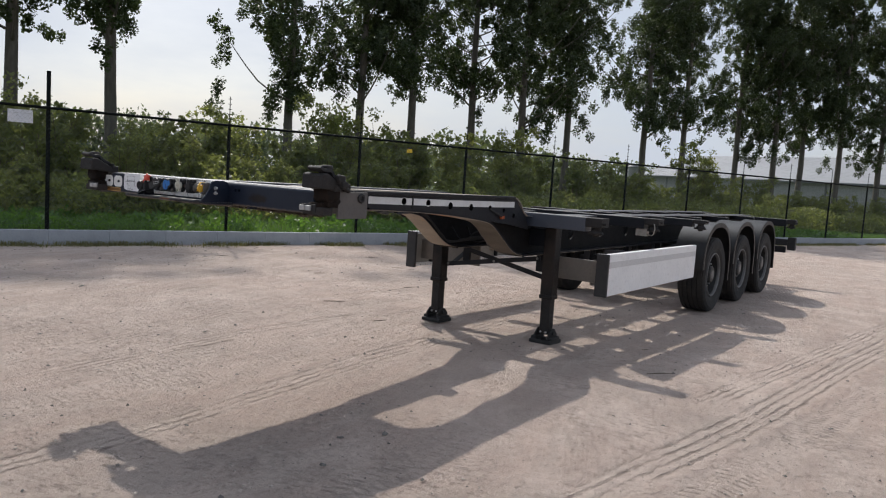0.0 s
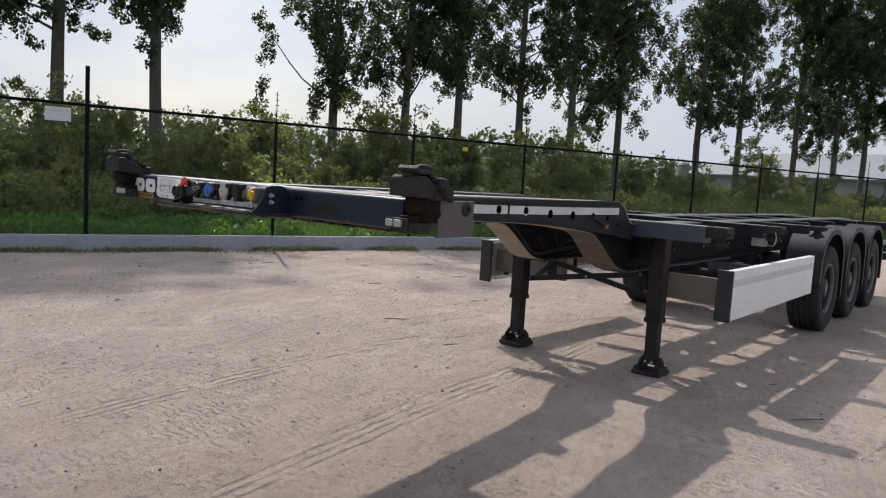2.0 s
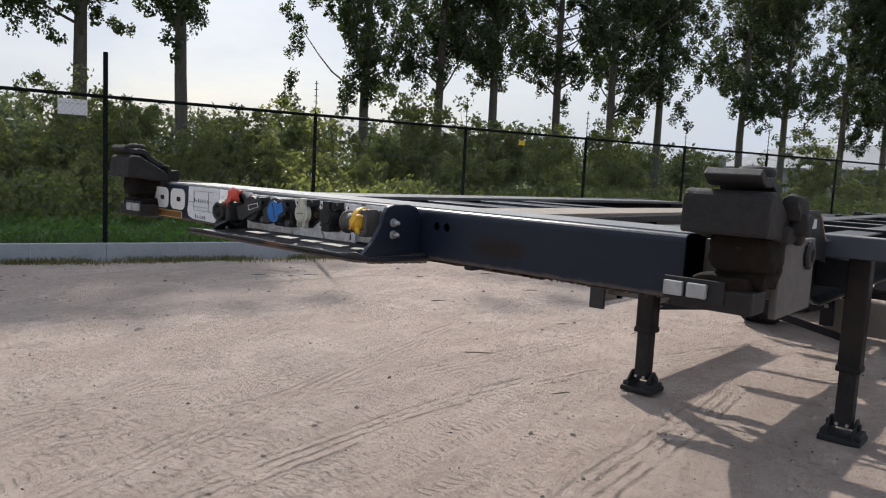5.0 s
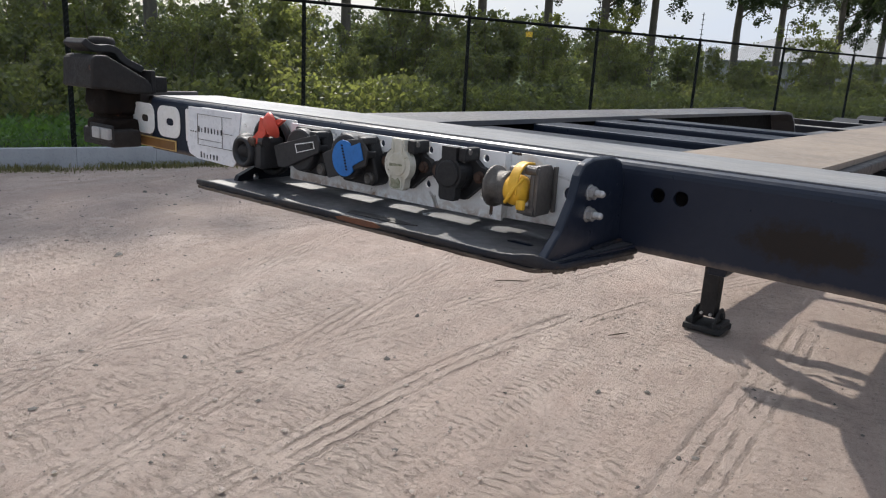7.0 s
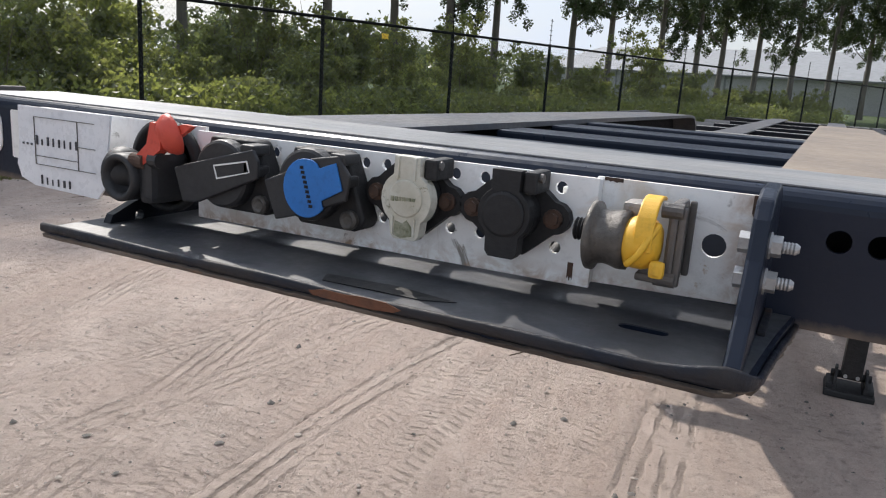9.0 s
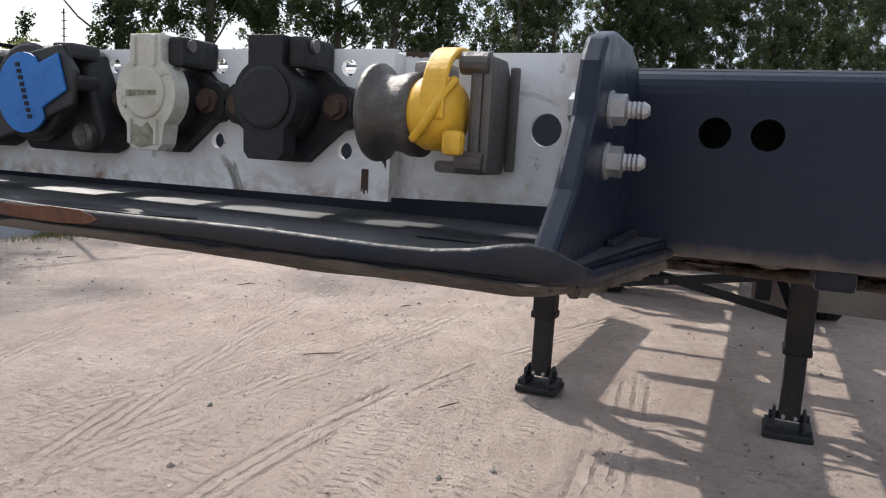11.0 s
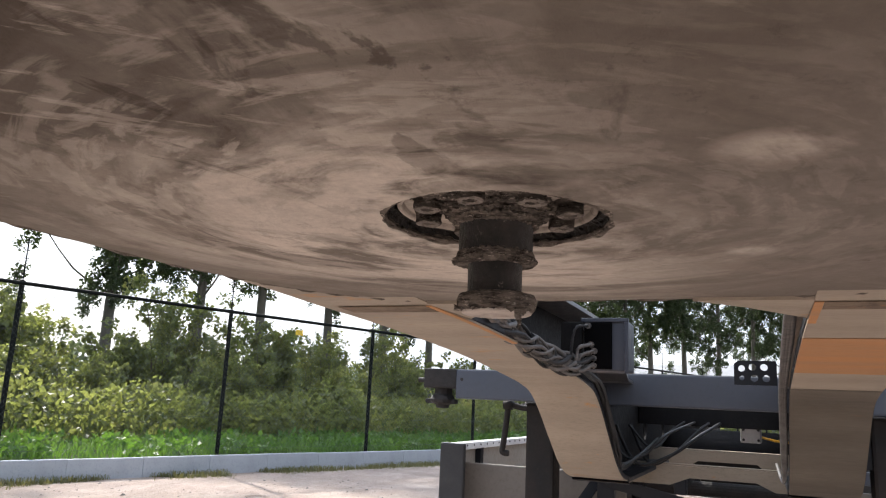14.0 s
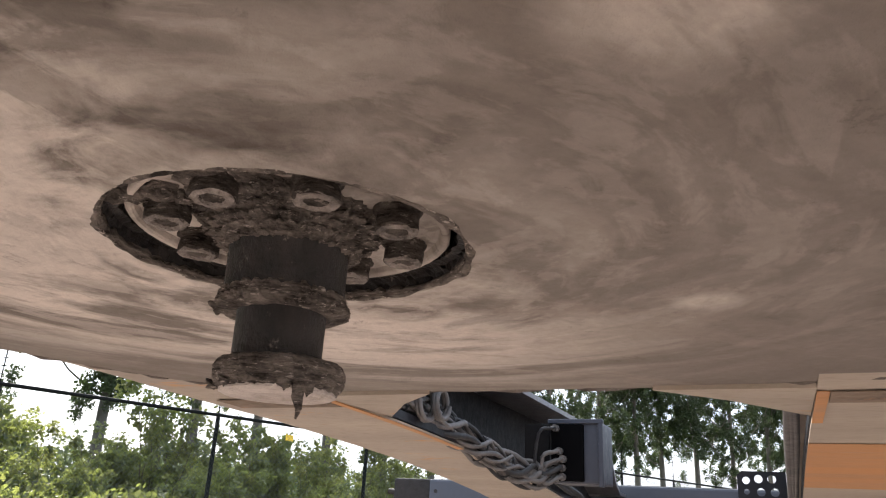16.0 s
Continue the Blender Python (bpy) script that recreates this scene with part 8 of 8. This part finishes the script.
landing_leg(0.655, False)


def brace(a, b, w=0.05, t=0.010):
    a, b = Vector(a), Vector(b)
    d = (b - a).normalized()
    n = d.cross(Vector((0, 1, 0))).normalized()
    bm = bmesh.new()
    box(bm, 0, (b - a).length, -t / 2, t / 2, -w / 2, w / 2, 0.002)
    for v in bm.verts:
        v.co = a + d * v.co.x + Vector((0, 1, 0)) * v.co.y + n * v.co.z
    return bm


on_trailer("brace", brace((-0.66, 3.75, 0.655), (0.50, 3.76, 0.845)), M["frame"], "flat steel brace between the legs")
on_trailer("brace", brace((-0.45, 3.80, 0.845), (0.60, 3.79, 0.64)), M["frame"], "flat steel brace between the legs")
for p in ((-0.64, 3.747, 0.66), (-0.05, 3.757, 0.752), (0.47, 3.757, 0.84)):
    on_trailer("brace_bolt", cyl(bmesh.new(), p, (p[0], p[1] - 0.015, p[2]), 0.013, 10), M["rim_ring"])
for s in (-1, 1):
    bm = bmesh.new()
    box(bm, *sorted((s * 0.42, s * 0.50)), 3.82, 3.86, 0.70, 0.89, 0.004)
    on_trailer("brace_plate", bm, M["frame"])
    on_trailer("leg_stay", brace((s * 0.62, 3.79, 0.66), (s * 0.50, 4.1, 0.90), 0.05, 0.012), M["frame"])


# -- side guards
def side_guard(s):
    y0, y1 = (3.75, 6.47) if s > 0 else (3.80, 6.42)
    z0, z1 = 0.556, 0.966
    bm = bmesh.new()
    box(bm, *sorted((s * 1.225, s * 1.250)), y0, y1, z0, z1, 0.004)
    for z in (z0, z1 - 0.035):
        box(bm, *sorted((s * 1.19, s * 1.226)), y0, y1, z, z + 0.035, 0.003)
    for k in range(3):
        box(bm, *sorted((s * 1.249, s * 1.2515)), y0, y1, z0 + 0.13 + 0.12 * k, z0 + 0.134 + 0.12 * k, 0)
    g = on_trailer("side_guard", bm, M["white_panel"] if s > 0 else M["white_panel"], "white aluminium side guard panel")
    # added grey skin that carries the shade of the inner face
    on_trailer("inner_sheet", boxed(*sorted((s * 1.2205, s * 1.2245)), y0 + 0.002, y1 - 0.002, z0 + 0.036, z1 - 0.036, bev=0), M["guard_inner"], under=g)
    t0, t1 = sorted((s * 1.2505, s * 1.2525))
    on_trailer("guard_stripe", boxed(t0, t1, y0 + 0.02, y1 - 0.02, z1 - 0.135, z1 - 0.075, bev=0), M["stripe"], "pale grey reflective stripe", under=g)
    bm = bmesh.new()
    box(bm, *sorted((s * 1.135, s * 1.262)), y0 - 0.035, y0, z0 - 0.006, z1 + 0.004, 0.010)
    on_trailer("end_cap", bm, M["grey_plastic"], "dark grey plastic end cap", under=g)
    for z in (z0 + 0.006, z1 - 0.02):
        for k in range(26):
            y = y0 + 0.05 + k * 0.1
            on_trailer("rivet", cyl(bmesh.new(), (s * 1.19, y, z + 0.006), (s * 1.187, y, z + 0.006), 0.005, 6), M["rim"], under=g)
    for y in (4.15, 5.63):
        on_trailer("guard_post", boxed(*sorted((s * 1.190, s * 1.2195)), y, y + 0.05, z0 + 0.03, z1 - 0.03, bev=0.003), M["frame"], under=g)


M["stripe"] = worn("stripe_grey", (0.58, 0.58, 0.58), (0.48, 0.48, 0.48), 0.4, 0, 3, 40, 0.5, bump=0.05)
side_guard(1)
side_guard(-1)


# -- wheels, axles, mudguards
def wheel(s, y):
    r = 0.515
    w = on_trailer("wheel", bmesh.new(), M["tyre"], "dusty truck wheel with a wide tyre")
    xi, xo = 0.87, 1.225
    bm = bmesh.new()
    prof = [(0.30, xi + 0.03), (0.36, xi), (0.46, xi - 0.005), (0.50, xi + 0.02)]
    for k in range(5):
        a = xi + 0.045 + k * 0.063
        prof += [(r, a - 0.02), (r, a + 0.028), (r - 0.014, a + 0.031), (r - 0.014, a + 0.039)]
    prof += [(0.50, xo - 0.012), (0.46, xo + 0.008), (0.36, xo), (0.30, xo - 0.03)]
    lathe(bm, [(q, s * h) for q, h in prof], (0, y, r), "x", 48, caps=False)
    on_trailer("tyre", bm, M["tyre"], under=w)
    bm = bmesh.new()
    ring = [(0.300, xo - 0.035), (0.302, xo - 0.018), (0.297, xo - 0.012), (0.288, xo - 0.014), (0.282, xo - 0.028), (0.280, xo - 0.05)]
    lathe(bm, [(q, s * h) for q, h in ring], (0, y, r), "x", 40, caps=False)
    on_trailer("rim_flange", bm, M["rim_ring"], "worn grey rim flange", under=w)
    bm = bmesh.new()
    rim = [(0.285, xo - 0.045), (0.2845, xo - 0.046), (0.275, xo - 0.09), (0.262, xo - 0.15), (0.24, xo - 0.165), (0.175, xo - 0.150), (0.16, xo - 0.13), (0.125, xo - 0.12), (0.118, xo - 0.05), (0.10, xo - 0.035), (0.02, xo - 0.03)]
    lathe(bm, [(q, s * h) for q, h in rim], (0, y, r), "x", 36, caps=False)
    on_trailer("rim", bm, M["rim"], "dark steel rim", under=w)
    on_trailer("hub_cap", cyl(bmesh.new(), (s * (xo - 0.06), y, r), (s * (xo - 0.027), y, r), 0.06, 20), M["rim_ring"], under=w)
    # black discs on the closed dish paint the dark of the hand holes
    for k in range(10):
        a = 2 * math.pi * k / 10
        cyy, cz = y + 0.21 * math.cos(a), r + 0.21 * math.sin(a)
        bm = bmesh.new()
        cyl(bm, (s * (xo - 0.158), cyy, cz), (s * (xo - 0.148), cyy, cz), 0.03, 10)
        on_trailer("rim_hole", bm, M["black"], under=w)
    for k in range(10):
        a = 2 * math.pi * (k + 0.5) / 10
        bm = bmesh.new()
        cyl(bm, (s * (xo - 0.15), y + 0.165 * math.cos(a), r + 0.165 * math.sin(a)), (s * (xo - 0.085), y + 0.165 * math.cos(a), r + 0.165 * math.sin(a)), 0.014, 6)
        on_trailer("wheel_nut", bm, M["zinc"], under=w)


def mudguard(s, y):
    line = [(y - 0.625, 0.62), (y - 0.625, 0.70)]
    line += [(y + 0.625 * math.copysign(abs(math.cos(a)) ** 0.85, math.cos(a)), 0.70 + 0.525 * math.sin(a) ** 0.9) for a in [math.radians(172 - i * 8.2) for i in range(21)]]
    line += [(y + 0.63, 0.66), (y + 0.635, 0.40)]
    lo, hi = sorted((s * 0.85, s * 1.24))
    f = on_trailer("mudguard", strip(bmesh.new(), line, lo, hi, 0.012), M["fender"], "dusty black plastic mudguard", True)
    k0, k1 = sorted((s * 1.232, s * 1.244))
    on_trailer("guard_lip", strip(bmesh.new(), line, k0, k1, -0.050), M["fender"], under=f, smooth=True)
    for ob in (f, f.children[0]):
        ob.data.set_sharp_from_angle(angle=radians(40))
    return f


for yy in AXLES:
    for s in (-1, 1):
        wheel(s, yy)
        mudguard(s, yy)
    bm = bmesh.new()
    cyl(bm, (-1.0, yy, 0.515), (1.0, yy, 0.515), 0.065, 16)
    for s in (-1, 1):
        cyl(bm, (s * 0.80, yy, 0.515), (s * 0.87, yy, 0.515), 0.21, 24)
    ax = on_trailer("axle", bm, M["dirt_steel"], "dirty axle tube with brake drums")
    for s in (-1, 1):
        bm = bmesh.new()
        lathe(bm, [(0.09, 0.60), (0.125, 0.64), (0.115, 0.70), (0.13, 0.76), (0.115, 0.82), (0.10, 0.86)], (s * 0.45, yy + 0.30, 0), "z", 20)
        on_trailer("air_bag", bm, M["black"], "black rubber air bag", True, ax)
        on_trailer("trailing_arm", boxed(*sorted((s * 0.41, s * 0.49)), yy - 0.48, yy + 0.40, 0.55, 0.62, bev=0.01), M["dirt_steel"], under=ax)
        on_trailer("hanger", boxed(*sorted((s * 0.40, s * 0.50)), yy - 0.55, yy - 0.42, 0.50, 0.89, bev=0.01), M["frame"], under=ax)


# -- tail of the chassis
bm = bmesh.new()
box(bm, -1.15, 1.15, 12.42, 12.50, 0.60, 0.72, 0.008)
rb = on_trailer("rear_bumper", bm, M["frame"], "dark under-run bar at the tail")
for s in (-1, 1):
    on_trailer("tail_lamp", boxed(*sorted((s * 0.80, s * 1.22)), 12.40, 12.56, 0.74, 0.86, bev=0.012), M["black"], "black tail lamp housing", under=rb)
    on_trailer("bumper_arm", boxed(*sorted((s * 0.44, s * 0.52)), 12.1, 12.44, 0.62, 0.95, bev=0.008), M["frame"], under=rb)
    on_trailer("lamp_bracket", boxed(*sorted((s * 1.18, s * 1.32)), 12.38, 12.5, 0.66, 0.90, bev=0.01), M["black"], under=rb)

build_kerb()
